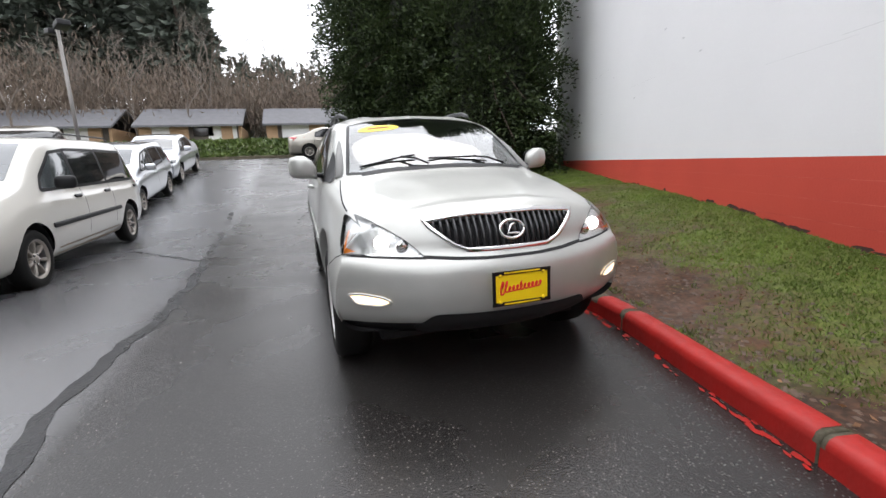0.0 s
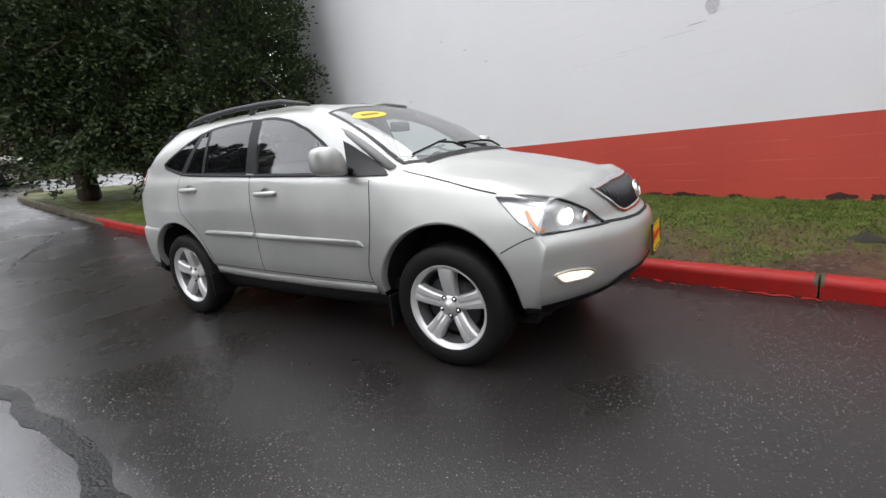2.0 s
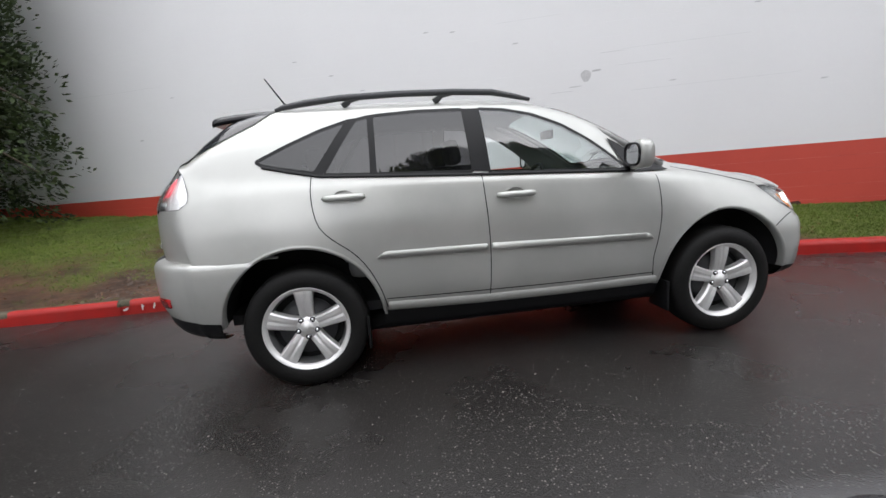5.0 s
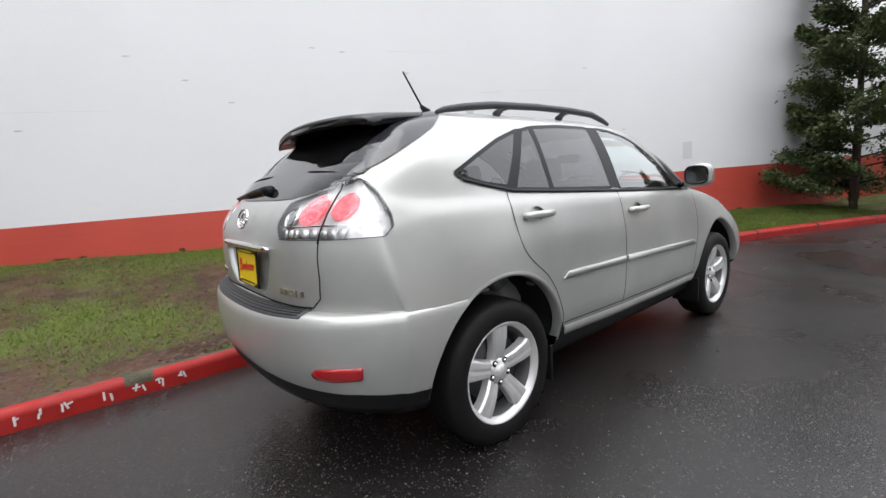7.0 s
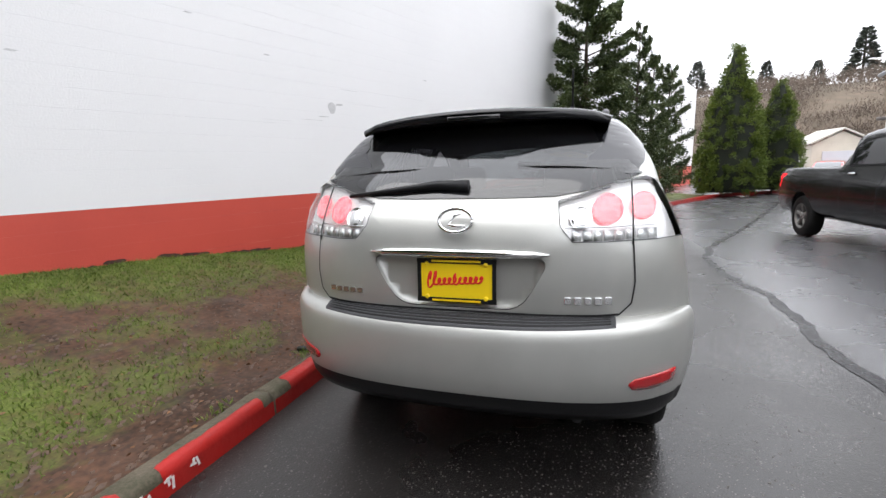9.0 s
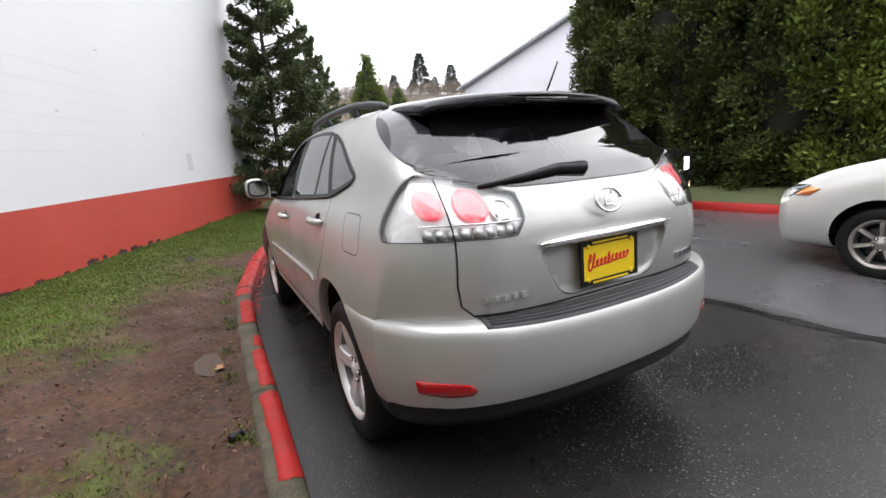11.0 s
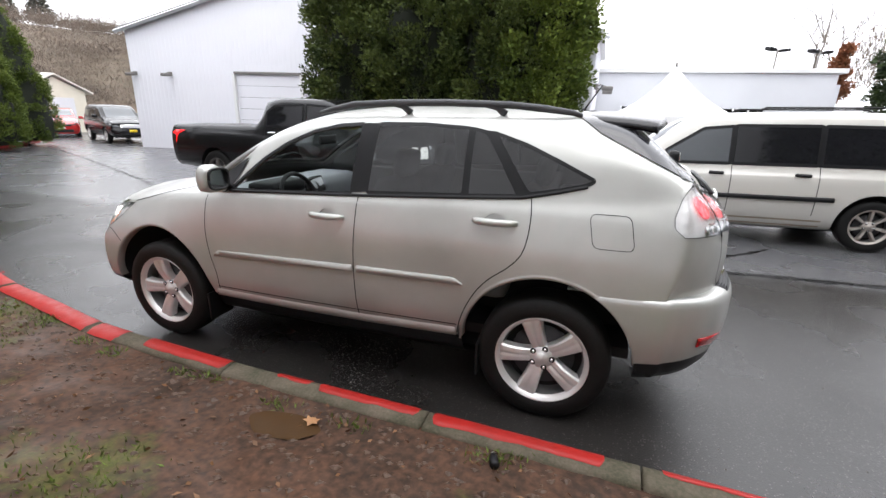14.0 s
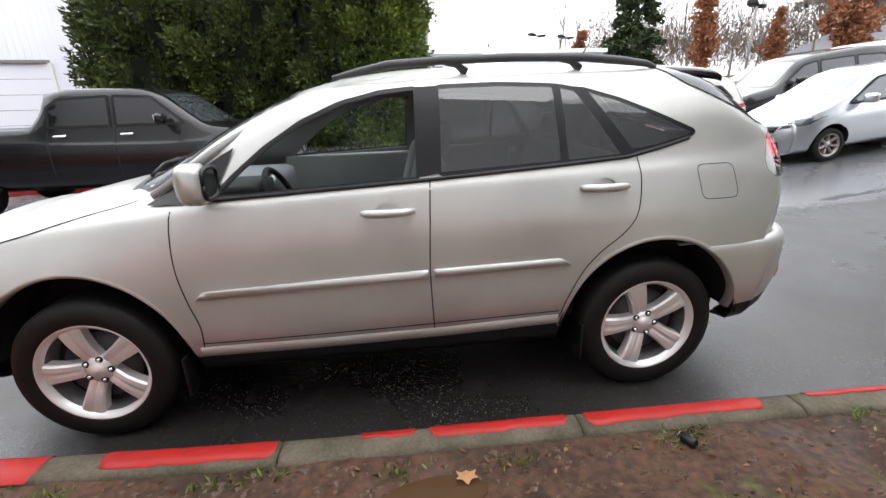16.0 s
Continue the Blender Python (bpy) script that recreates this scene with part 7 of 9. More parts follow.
# ---- ivy bank, upper ground, houses ----
ivy = bmesh.new()
iv = []
for i in range(45):
    y = -26 + 1.0 * i
    iv.append([ivy.verts.new((x + 0.2 * noise.noise(Vector((y * 0.7, x, 5))), y, ground_z(x) + 0.10 + 0.12 * noise.noise(Vector((x * 1.2, y * 1.2, 0))))) for x in (-20.3, -21.2, -22.2, -22.8, -23.5, -24.2, -25.0, -26.0)])
for a, b in zip(iv, iv[1:]):
    for k in range(7):
        ivy.faces.new((a[k], a[k + 1], b[k + 1], b[k]))
bank = tagged(link("ivy_bank", ivy, VERGE, smooth=True), "steep bank covered in green ivy", "bank", kind="structure")
rng = np.random.default_rng(5)
n = 26000
ix, iy = rng.uniform(-25.6, -20.4, n), rng.uniform(-26, 17, n)
iz = np.array([ground_z(a) for a in ix]) + rng.uniform(0.03, 0.20, n)
leaves = mesh_part("ivy_leaves", leaf_mesh("ivy", np.stack([ix, iy, iz], 1), np.tile([0.6, 0, 0.6], (n, 1)), 0.19, 0.16, rng, 0.8), IVY_L, bank)
ux = [-900, -400, -200, -120, -80, -60, -48, -40, -34, -30, -29, -28, -27, -26, -25]
upper = link("upper_ground", grid_mesh(ux, [-900, -300, -100, -60, -40, -26, 0, 17, 40, 100, 300, 900], lambda x, y: ground_z(x) + 0.05), VERGE)
tagged(upper, "rough grass ground above the bank", "grass", kind="structure")
bk = bmesh.new()
for y in range(-26, 17):
    add_box(bk, (-20.2, y + 0.5, ground_z(-20.2) + 0.05), (0.16, 0.985, 0.16), None, 0.015)
tagged(link("street_kerb", bk, CONCRETE), "pale concrete kerb at the bank's foot", "kerb", kind="structure")

TAN_SIDING = mat("tan_siding", (0.33, 0.21, 0.12), rough=0.7, grain=0.2, grain_scale=6, blotch=0.25, blotch_scale=0.6, stretch=(1, 1, 6))
BROWN_SIDING = mat("brown_siding", (0.10, 0.085, 0.075), rough=0.8, grain=0.2, blotch=0.3)


def house(y0, y1, x=-40.0, base=3.85, eave_z=5.2, ridge=6.95, wallm=TAN_SIDING):
    h = empty("house", Matrix(), label="low house with grey roof and tan siding", category="house", group="houses above the bank")
    yc, L = (y0 + y1) / 2, y1 - y0
    part("wall", box((x - 3.5, yc, (base + eave_z) / 2 - 0.2), (7.0, L, eave_z - base + 0.5)), BROWN_SIDING, h, smooth=False)
    for k, y in enumerate((y0 + 0.35, yc - L * 0.12, y1 - 1.0)):
        part("wall_bay", box((x + 0.15, y, (base + eave_z) / 2), (0.3, 0.9 + 0.5 * (k % 2), eave_z - base)), wallm, h, "tan wood siding", smooth=False)
    for y in (y0 - 0.05, y1 + 0.05):
        part("end_wall", box((x - 3.0, y, (base + eave_z) / 2), (6.4, 0.2, eave_z - base)), wallm, h, "tan wood end wall", smooth=False)
    bm = bmesh.new()
    pr = [(x + 0.9, eave_z - 0.05), (x - 3.5, ridge), (x - 7.9, eave_z - 0.05), (x - 7.9, eave_z + 0.12), (x - 3.5, ridge + 0.18), (x + 0.9, eave_z + 0.12)]
    va = [bm.verts.new((a, y0 - 0.4, b)) for a, b in pr]
    vb = [bm.verts.new((a, y1 + 0.4, b)) for a, b in pr]
    for k in range(6):
        bm.faces.new((va[k], va[(k + 1) % 6], vb[(k + 1) % 6], vb[k]))
    bm.faces.new(va[::-1]), bm.faces.new(vb)
    bmesh.ops.recalc_face_normals(bm, faces=bm.faces)
    part("roof", bm, ROOFING, h, "grey shingle roof", smooth=False)
    for f, w, m_, nm in ((0.22, 2.6, TRIM_W, "garage_door"), (0.62, 1.6, BLACK_GLASS, "window"), (0.82, 2.3, TRIM_W, "garage_door")):
        y = y0 + L * f
        hgt = 1.35 if nm == "garage_door" else 0.8
        o = part(nm, box((x + 0.05, y, base + (0.70 if nm == "garage_door" else 0.95)), (0.12, w, hgt), None, 0.01), m_, h, "", False)
        part("door_frame" if nm == "garage_door" else "window_frame", box((x + 0.08, y, base + (1.42 if nm == "garage_door" else 1.38)), (0.12, w + 0.15, 0.08)), TRIM_W, o, smooth=False)
    return h


house(-26.5, -15.4)
house(-13.2, -5.6)
house(-3.2, 8.0)
house(-41, -28)

# ---- far trees ----
def tall_conifer(height, seed, name="conifer"):
    P, D, limbs, rng = bough_points(height, height * 0.30, height * 0.13, 90, 26, seed, droop=0.5, rise=0.15, taper=0.75, flat=0.35)
    bm = add_tube(bmesh.new(), [(0, 0, -1), (0, 0, height * 0.5), (0, 0, height)], [height * 0.012, height * 0.009, 0.04], 6)
    return leaf_mesh("far_needles", P, D, height * 0.040, height * 0.020, rng, 0.5), bm


tall = [tall_conifer(30, 91), tall_conifer(30, 92), tall_conifer(30, 93)]
tall_trunks = []
for lm, tb in tall:
    me = bpy.data.meshes.new("trunk")
    tb.to_mesh(me)
    tb.free()
    me.materials.append(BARK)
    lm.materials.append(FAR_L)
    tall_trunks.append(me)
rnd = random.Random(4)


def far_tree(x, y, z, height, k, label="tall far conifer with a bare lower trunk", group="tall far conifers"):
    wide = 1.0 if height > 15 else 2.0
    t = empty("conifer", pose(x, y, z, 0, 0, rnd.uniform(0, 360)) @ Matrix.Diagonal((wide * height / 30, wide * height / 30, height / 30, 1)), label=label, category="conifer", group=group)
    for nm, me in (("trunk", tall_trunks[k]), ("crown", tall[k][0])):
        o = new(nm, me)
        o.parent = t
    return t


i = 0
for ang in [-150.5, -152, -153.2, -154.5, -155.6, -156.6, -157.8, -159, -160, -161.3, -162.3, -163.5, -164.6, -166.0, -167.2, -168.3, -169.4, -170.3]:
    dist = 62 + rnd.uniform(0, 18)
    x, y = 4.3 + dist * math.cos(radians(ang)), -1 + dist * math.sin(radians(ang))
    far_tree(x, y, 4.6, rnd.uniform(25, 33), i % 3)
    i += 1
for ang in (-139, -142, -146, -148):
    x, y = 4.3 + 75 * math.cos(radians(ang)), -1 + 75 * math.sin(radians(ang))
    far_tree(x, y, 4.5, rnd.uniform(18, 26), i % 3)
    i += 1
conifer("conifer", -19.0, -33.0, 1.7, 12.5, 0.8, 2.5, 90, 150, 95, DARKGREEN, "dark pointed conifer beyond the car park", "conifer", "", 0.34, 0.16, taper=0.8, droop=0.3, rise=0.1, flat=0.3)
# a belt of dark woods along the far side
P, D = [], []
rng = np.random.default_rng(8)
for k in range(150):
    ang = radians(-166 - 34 * k / 150 - rng.uniform(0, 0.5))
    dist = rng.uniform(100, 125)
    h = rng.uniform(13, 21) * (1 + 0.2 * math.sin(k * 0.37))
    c = np.array([4.3 + dist * math.cos(ang), -1 + dist * math.sin(ang), 4.6])
    m = 520
    f = rng.uniform(0, 1, m) ** 0.8
    a = rng.uniform(0, 6.283, m)
    r = (1 - f) ** 0.8 * h * 0.16 * rng.uniform(0.4, 1.1, m)
    P.append(np.stack([c[0] + np.cos(a) * r, c[1] + np.sin(a) * r, c[2] + 1 + f * (h - 1)], 1))
    D.append(np.stack([np.cos(a), np.sin(a), np.full(m, -0.1)], 1))
woods = mesh_part("far_woods", leaf_mesh("far_woods", np.concatenate(P), np.concatenate(D), 1.0, 0.5, rng, 0.5), FAR_L, None)
tagged(woods, "belt of far dark conifer woods", "woods", kind="stuff")
# brown scrub and leafless thickets
P, D = [], []
rng = np.random.default_rng(9)
for k in range(130):
    ang = radians(-118 - 72 * k / 130)
    dist = rng.uniform(50, 60)
    if -150 < math.degrees(ang) < -117:
        dist = rng.uniform(62, 80)
    h = rng.uniform(5.0, 9.5)
    m = 620
    q = rng.normal(0, 1, (m, 3)) * np.array([1.9, 1.9, h * 0.24]) + np.array([4.3 + dist * math.cos(ang), -1 + dist * math.sin(ang), 4.4 + h * 0.5])
    P.append(q)
    D.append(np.tile([0, 0, 1.0], (m, 1)))
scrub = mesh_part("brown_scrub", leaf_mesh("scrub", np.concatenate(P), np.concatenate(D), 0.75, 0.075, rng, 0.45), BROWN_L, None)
tagged(scrub, "leafless brown thicket of far scrub trees", "scrub", kind="stuff")
bare_mesh = [bare_tree_bm(12, 100 + k, 6) for k in range(3)]
bare_me = []
for b in bare_mesh:
    me = bpy.data.meshes.new("limbs")
    b.to_mesh(me)
    b.free()
    me.materials.append(BARE)
    bare_me.append(me)
for k in range(24):
    ang = radians(-116 - 58 * k / 24)
    dist = rnd.uniform(46, 62)
    t = empty("bare_tree", pose(4.3 + dist * math.cos(ang), -1 + dist * math.sin(ang), 4.2 if ang < radians(-140) else 3.2, 0, 0, rnd.uniform(0, 360)) @ Matrix.Scale(rnd.uniform(0.75, 1.25), 4),
              label="leafless brown tree with fine forking twigs", category="tree", group="leafless trees")
    o = new("branchwork", bare_me[k % 3])
    o.parent = t


def rust_tree(x, y, z, h, seed):
    t = empty("tree", pose(x, y, z), label="narrow tree with rust-brown autumn leaves", category="tree", group="rust-leaved trees")
    part("trunk", add_tube(bmesh.new(), [(0, 0, -0.3), (0, 0, h * 0.9)], [0.14, 0.03], 7), BARK, t)
    P, D, r_ = clipped_crown([(h * 0.15, 0.35), (h * 0.35, h * 0.13), (h * 0.65, h * 0.12), (h, 0.05)], 5200, seed, 0.5, 1.2, 0.5)
    mesh_part("crown", leaf_mesh("leaves", P, D, 0.22, 0.15, r_, 1.0), RUST_L, t)


for ang, dist, h, sd in ((-122, 36, 6.2, 201), (-133.5, 34, 8.5, 202), (-134.9, 40, 7.5, 203), (-110, 44, 5, 204), (-129, 48, 6.0, 205)):
    rust_tree(-1.9 + dist * math.cos(radians(ang)), 2.9 + dist * math.sin(radians(ang)), 2.2, h, sd)
# brown hill behind the sheds
hill = bmesh.new()
hrows = []
for i in range(19):
    ang = radians(6 - 72 * i / 18)
    row = []
    for j, (dist, h) in enumerate(((58, -0.4), (70, 3.4), (82, 8.8), (95, 13.0), (120, 15), (170, 15))):
        k = 1 + 0.16 * noise.noise(Vector((i * 0.35, j * 0.5, 2))) - 0.42 * max(0, (i - 11) / 7)
        row.append(hill.verts.new((-1.9 + dist * math.cos(ang), 2.9 + dist * math.sin(ang), h * k if h > 0 else h)))
    hrows.append(row)
for a, b in zip(hrows, hrows[1:]):
    for k in range(5):
        hill.faces.new((a[k], a[k + 1], b[k + 1], b[k]))
# bracken brown, lifted a little towards distance haze in its colour
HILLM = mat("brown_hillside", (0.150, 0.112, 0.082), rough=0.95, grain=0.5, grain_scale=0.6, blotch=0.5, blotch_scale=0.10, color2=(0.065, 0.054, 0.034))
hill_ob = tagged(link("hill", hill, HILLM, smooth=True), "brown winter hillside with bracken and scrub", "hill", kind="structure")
hb_ = BVHTree.FromPolygons([v.co for v in hill_ob.data.vertices], [p.vertices[:] for p in hill_ob.data.polygons])
P, D = [], []
rng = np.random.default_rng(10)
for k in range(420):
    ang, dist = radians(rng.uniform(-62, 5)), rng.uniform(60, 118)
    x, y = -1.9 + dist * math.cos(ang), 2.9 + dist * math.sin(ang)
    hz = hb_.ray_cast(Vector((x, y, 60)), Vector((0, 0, -1)))[0]
    if hz is None:
        continue
    h = rng.uniform(1.0, 3.0)
    m = 380
    P.append(rng.normal(0, 1, (m, 3)) * np.array([1.5, 1.5, h * 0.28]) + np.array([x, y, hz.z + h * 0.5]))
    D.append(np.tile([0, 0, 1.0], (m, 1)))
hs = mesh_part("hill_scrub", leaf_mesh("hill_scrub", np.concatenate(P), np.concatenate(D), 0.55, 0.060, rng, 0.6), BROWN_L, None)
tagged(hs, "brown leafless scrub on the hillside", "scrub", kind="stuff")
for ang, dist, h in ((-27.3, 112, 11), (-24, 120, 7), (-31, 122, 9), (-20, 118, 8), (-14, 110, 9), (-29.0, 118, 6)):
    x, y = -1.9 + dist * math.cos(radians(ang)), 2.9 + dist * math.sin(radians(ang))
    hz = hb_.ray_cast(Vector((x, y, 60)), Vector((0, 0, -1)))[0]
    if hz is not None:
        far_tree(x, y, hz.z - 1.5, h, i % 3, "small dark conifer on the hill", "conifers on the hill")
        i += 1


for k, (ang, dist) in enumerate(((-26, 112), (-22.5, 116), (-28.5, 108), (-18, 112), (-31.5, 112), (-12, 108), (-24.5, 105), (-35, 108), (-8, 112))):
    x, y = -1.9 + dist * math.cos(radians(ang)), 2.9 + dist * math.sin(radians(ang))
    hz = hb_.ray_cast(Vector((x, y, 60)), Vector((0, 0, -1)))[0]
    if hz is not None:
        t = empty("bare_tree", pose(x, y, hz.z - 0.4, 0, 0, 40 * k) @ Matrix.Scale(0.55 + 0.06 * (k % 4), 4), label="leafless brown tree on the hillside", category="tree", group="leafless trees on the hill")
        o = new("branchwork", bare_me[k % 3])
        o.parent = t


def lamp_post(x, y, z, h, heads=2):
    t = empty("street_lamp", pose(x, y, z, 0, 0, 35), label="dark car park lamp post with box heads", category="street lamp", group="car park lamps")
    part("pole", add_tube(bmesh.new(), [(0, 0, 0), (0, 0, h)], [0.075, 0.06], 8), STEEL, t)
    part("base", add_lathe(bmesh.new(), [(0.26, -0.1), (0.26, 0.55), (0.2, 0.6), (0.01, 0.6)], 16, "Z"), CONCRETE, t)
    for s in (1, -1)[:heads]:
        part("arm", add_tube(bmesh.new(), [(0, 0, h - 0.08), (s * 0.35, 0, h - 0.05)], 0.03, 6), STEEL, t)
        part("lamp_head", box((s * 0.62, 0, h - 0.02), (0.62, 0.42, 0.2), Matrix.Rotation(radians(-s * 8), 3, "Y"), 0.03), BLACK_TRIM, t)


lamp_post(-17.3, -9.13, 1.5, 5.35)
lamp_post(-18.8, -20.6, 1.7, 4.2)
lamp_post(-12.0, -35.5, 0.9, 5.6)
lamp_post(-14.6, -36.0, 1.2, 5.2)


# ---- parked vehicles ----


def simple_car(name, m, label, paint, L, W, top, belt, wheelbase, rear_over, wheel_r, front, back, windows, glass_front, glass_rear, lamps, category="car", group="parked cars", spokes=5, zb=0.24,
               rim=0.62, alloy=None, roof_in=0.80, lit=False, trim=None, wheel_x=None, wheel_w=0.20, detail=True):
    """A parked vehicle lofted from its side outline: body, windows, lamps, wheels, handles, mirrors."""
    car = empty(name, m, label=label, category=category, group=group)
    w = W / 2
    x0, x1 = top[0][0], top[-1][0]
    n = 44
    ST_ = [x0 + (x1 - x0) * k / n for k in range(n + 1)]
    kn = 9
    ty = [[] for _ in range(kn)]
    tz = [[] for _ in range(kn)]
    for s_ in ST_:
        t_, b_ = lerp_table(top, s_), lerp_table(belt, s_)
        b_ = min(b_, t_ - 0.05)
        f = max(0.0, min(1.0, (t_ - b_) / 0.45))
        end = 1 - 0.10 * max(0, (abs(s_ - (x0 + x1) / 2) / ((x1 - x0) / 2)) - 0.78) / 0.22
        yr = w * (0.90 - (0.90 - roof_in) * f) * end
        ys_ = [0, w * 0.80 * end, w * 0.955 * end, w * end, w * 0.985 * end, w * 0.94 * end, yr, yr * (0.90 - 0.12 * f), 0]
        zs_ = [zb, zb + 0.01, zb + 0.16, zb + 0.42 * (b_ - zb) + 0.08, b_ - 0.10, b_, b_ + (t_ - b_) * 0.86, t_ - 0.016 - 0.01 * (1 - f), t_]
        for k in range(kn):
            ty[k].append((s_, ys_[k])), tz[k].append((s_, zs_[k]))
    sh = Shell(list(zip(ty, tz)), ST_, front, back, 0.6, 0.7, 0.24, 0.14, n=3, caps=8, pow_f=2.6, pow_b=4.5, wmax=w)
    axles = wheel_x or (x0 + rear_over, x0 + rear_over + wheelbase)
    extra = []
    for v in "LR":
        s = 1 if v == "L" else -1
        for k, (poly, gl) in enumerate(windows):
            extra.append(("side_window", sh.drape(rounded(poly, 0.03), v, 0.004, 0.12), glass_front if gl == "f" else glass_rear, "tinted side window"))
            extra.append(("window_frame", sh.ribbon(rounded(poly, 0.03), v, 0.04, 0.005, True, 0.08), BLACK_TRIM, ""))
        if detail:
            for poly, gl in windows:
                xa, xb = min(p[0] for p in poly), max(p[0] for p in poly)
                if xb - xa > 0.55:
                    zz = min(p[1] for p in poly)
                    bmh = sh.drape(rounded([(xa + 0.06, zz - 0.15), (xa + 0.24, zz - 0.145), (xa + 0.24, zz - 0.115), (xa + 0.06, zz - 0.12)], 0.01), v, 0.003, 0.1, 0.022)
                    extra.append(("door_handle", bmh, trim.get("handle", paint) if trim else paint, ""))
                    extra.append(("shut_line", sh.ribbon([(xa - 0.03, zz), (xa - 0.03, zb + 0.22)], v, 0.010, 0.0015), DARK, ""))
            if trim and "side" in trim:
                a, b, zl, mm = trim["side"]
                extra.append(("side_moulding", sh.drape(rounded([(a, zl - 0.03), (b, zl - 0.03), (b, zl + 0.03), (a, zl + 0.03)], 0.012), v, 0.003, 0.2, 0.012), mm, "dark side moulding"))
    for view, poly, mm, nm in lamps:
        for s in (1, -1):
            pl = [(s * a, b) for a, b in poly]
            extra.append((nm, sh.drape(pl[::s], view, 0.004, 0.06, 0.008), mm, ""))
    for view, poly, mm, nm in (trim or {}).get("ends", ()):
        extra.append((nm, sh.drape(poly, view, 0.004, 0.10, 0.01), mm, ""))
    ws = (trim or {}).get("screens", ())
    for view, poly, mm, nm in ws:
        extra.append((nm, sh.drape(poly, view, 0.004, 0.12), mm, ""))
    for v in "LR":
        for ax in axles:
            sh.cut(arc(ax, wheel_r + 0.02, wheel_r + 0.055, -25, 205, 24), v)
    body_ = part("body", sh.bm, paint, car)
    for nm, b, mm, lab in extra:
        part(nm, b, mm, car, lab)
    for ax in axles:
        for s in (1, -1):
            arch_liner(car, ax, s * (w - 0.05), s * (w - 0.42), wheel_r + 0.02, wheel_r + 0.065)
            wheel(car, ax, s * (w - wheel_w / 2 - 0.03), wheel_r, wheel_w, wheel_r * rim, spokes, alloy or ALLOY, s, 0.075 if spokes < 7 else 0.045, 0.02)
    part("underbody", box(((x0 + x1) / 2, 0, zb + 0.03), ((x1 - x0) * 0.9, W * 0.7, 0.10)), DARK, car, smooth=False)
    if detail:
        mx = max(p[0] for p in windows[0][0]) - 0.22
        mz = min(p[1] for p in windows[0][0]) + 0.08
        for s in (1, -1):
            mo = part("door_mirror", box((mx, s * (w + 0.10), mz), (0.12, 0.22, 0.16), None, 0.05), (trim or {}).get("mirror", paint), car)
            part("mirror_glass", box((mx - 0.058, s * (w + 0.10), mz), (0.01, 0.17, 0.11), None, 0.003), CHROME, mo)
    return car, sh


def face(L2, z0=0.30):
    return [(z0 - 0.1, L2 - 0.14), (z0, L2 - 0.05), (0.45, L2), (0.62, L2 - 0.01), (0.72, L2 - 0.05), (0.9, L2 - 0.12), (1.05, L2 - 0.22)]


def tail_face(L2, z0=0.30):
    return [(z0 - 0.1, -L2 + 0.16), (z0, -L2 + 0.06), (0.45, -L2), (0.62, -L2), (0.75, -L2 + 0.05), (1.0, -L2 + 0.08), (1.3, -L2 + 0.14)]


# white minivan
VT = [(-2.40, 1.28), (-2.30, 1.50), (-2.15, 1.68), (-1.9, 1.735), (-0.8, 1.755), (0.3, 1.74), (0.62, 1.67), (1.0, 1.44), (1.30, 1.235), (1.5, 1.14), (1.9, 1.04), (2.2, 0.92), (2.38, 0.80)]
VB = [(-2.45, 1.02), (1.3, 1.02), (2.4, 0.75)]
van_win = [([(1.10, 1.08), (0.95, 1.24), (0.52, 1.53), (0.17, 1.56), (0.17, 1.08)], "f"), ([(0.14, 1.08), (0.14, 1.57), (-0.82, 1.57), (-0.82, 1.08)], "r"), ([(-0.85, 1.08), (-0.85, 1.57), (-1.90, 1.55), (-2.10, 1.38), (-2.12, 1.08)], "r")]
van_z = ground_z(-3.38)
STEELRIM = mat("silver_wheel_cover", (0.34, 0.31, 0.28), rough=0.4, metal=0.6, blotch=0.2)
VANGLASS = mat("dark_tinted_glass", (0.010, 0.010, 0.012), rough=0.04, coat=0.6)
GREYGLASS = mat("grey_window_glass", (0.055, 0.062, 0.068), rough=0.03, coat=1.0)
van, vsh = simple_car("minivan", pose(-3.38, -4.87, van_z, 0, 1.6, 0), "dirty white minivan with dark tinted rear windows", VAN_PAINT, 5.09, 2.0, VT, VB, 3.03, 0.0, 0.335, face(2.54), tail_face(2.52), van_win, GREYGLASS, VANGLASS,
                      [("F", [(0.55, 0.72), (0.88, 0.74), (0.88, 0.86), (0.60, 0.84)], GREYGLASS, "headlamp"), ("F", [(0.885, 0.76), (0.93, 0.76), (0.93, 0.83), (0.885, 0.84)], AMBER, "indicator"),
                       ("B", [(0.74, 0.95), (0.86, 0.95), (0.83, 1.28), (0.73, 1.28)], TAIL_RED, "tail_lamp")],
                      "minivan", "", 7, 0.22, 0.66, STEELRIM, 0.80, wheel_x=(-1.50, 1.53),
                      trim={"side": (-1.05, 1.15, 0.66, BLACK_TRIM), "handle": BLACK_TRIM, "mirror": BLACK_TRIM,
                            "ends": [("B", [(-0.85, 0.42), (0.85, 0.42), (0.85, 0.60), (-0.85, 0.60)], PLASTIC, "rear_bumper_pad"), ("F", [(-0.45, 0.66), (0.45, 0.66), (0.45, 0.76), (-0.45, 0.76)], DARK, "grille")],
                            "screens": [("T", [(1.30, -0.70), (1.36, 0), (1.30, 0.70), (0.66, 0.62), (0.64, 0), (0.66, -0.62)], GREYGLASS, "windscreen"), ("B", [(-0.72, 1.12), (0.72, 1.12), (0.66, 1.52), (-0.66, 1.52)], VANGLASS, "rear_window")]})
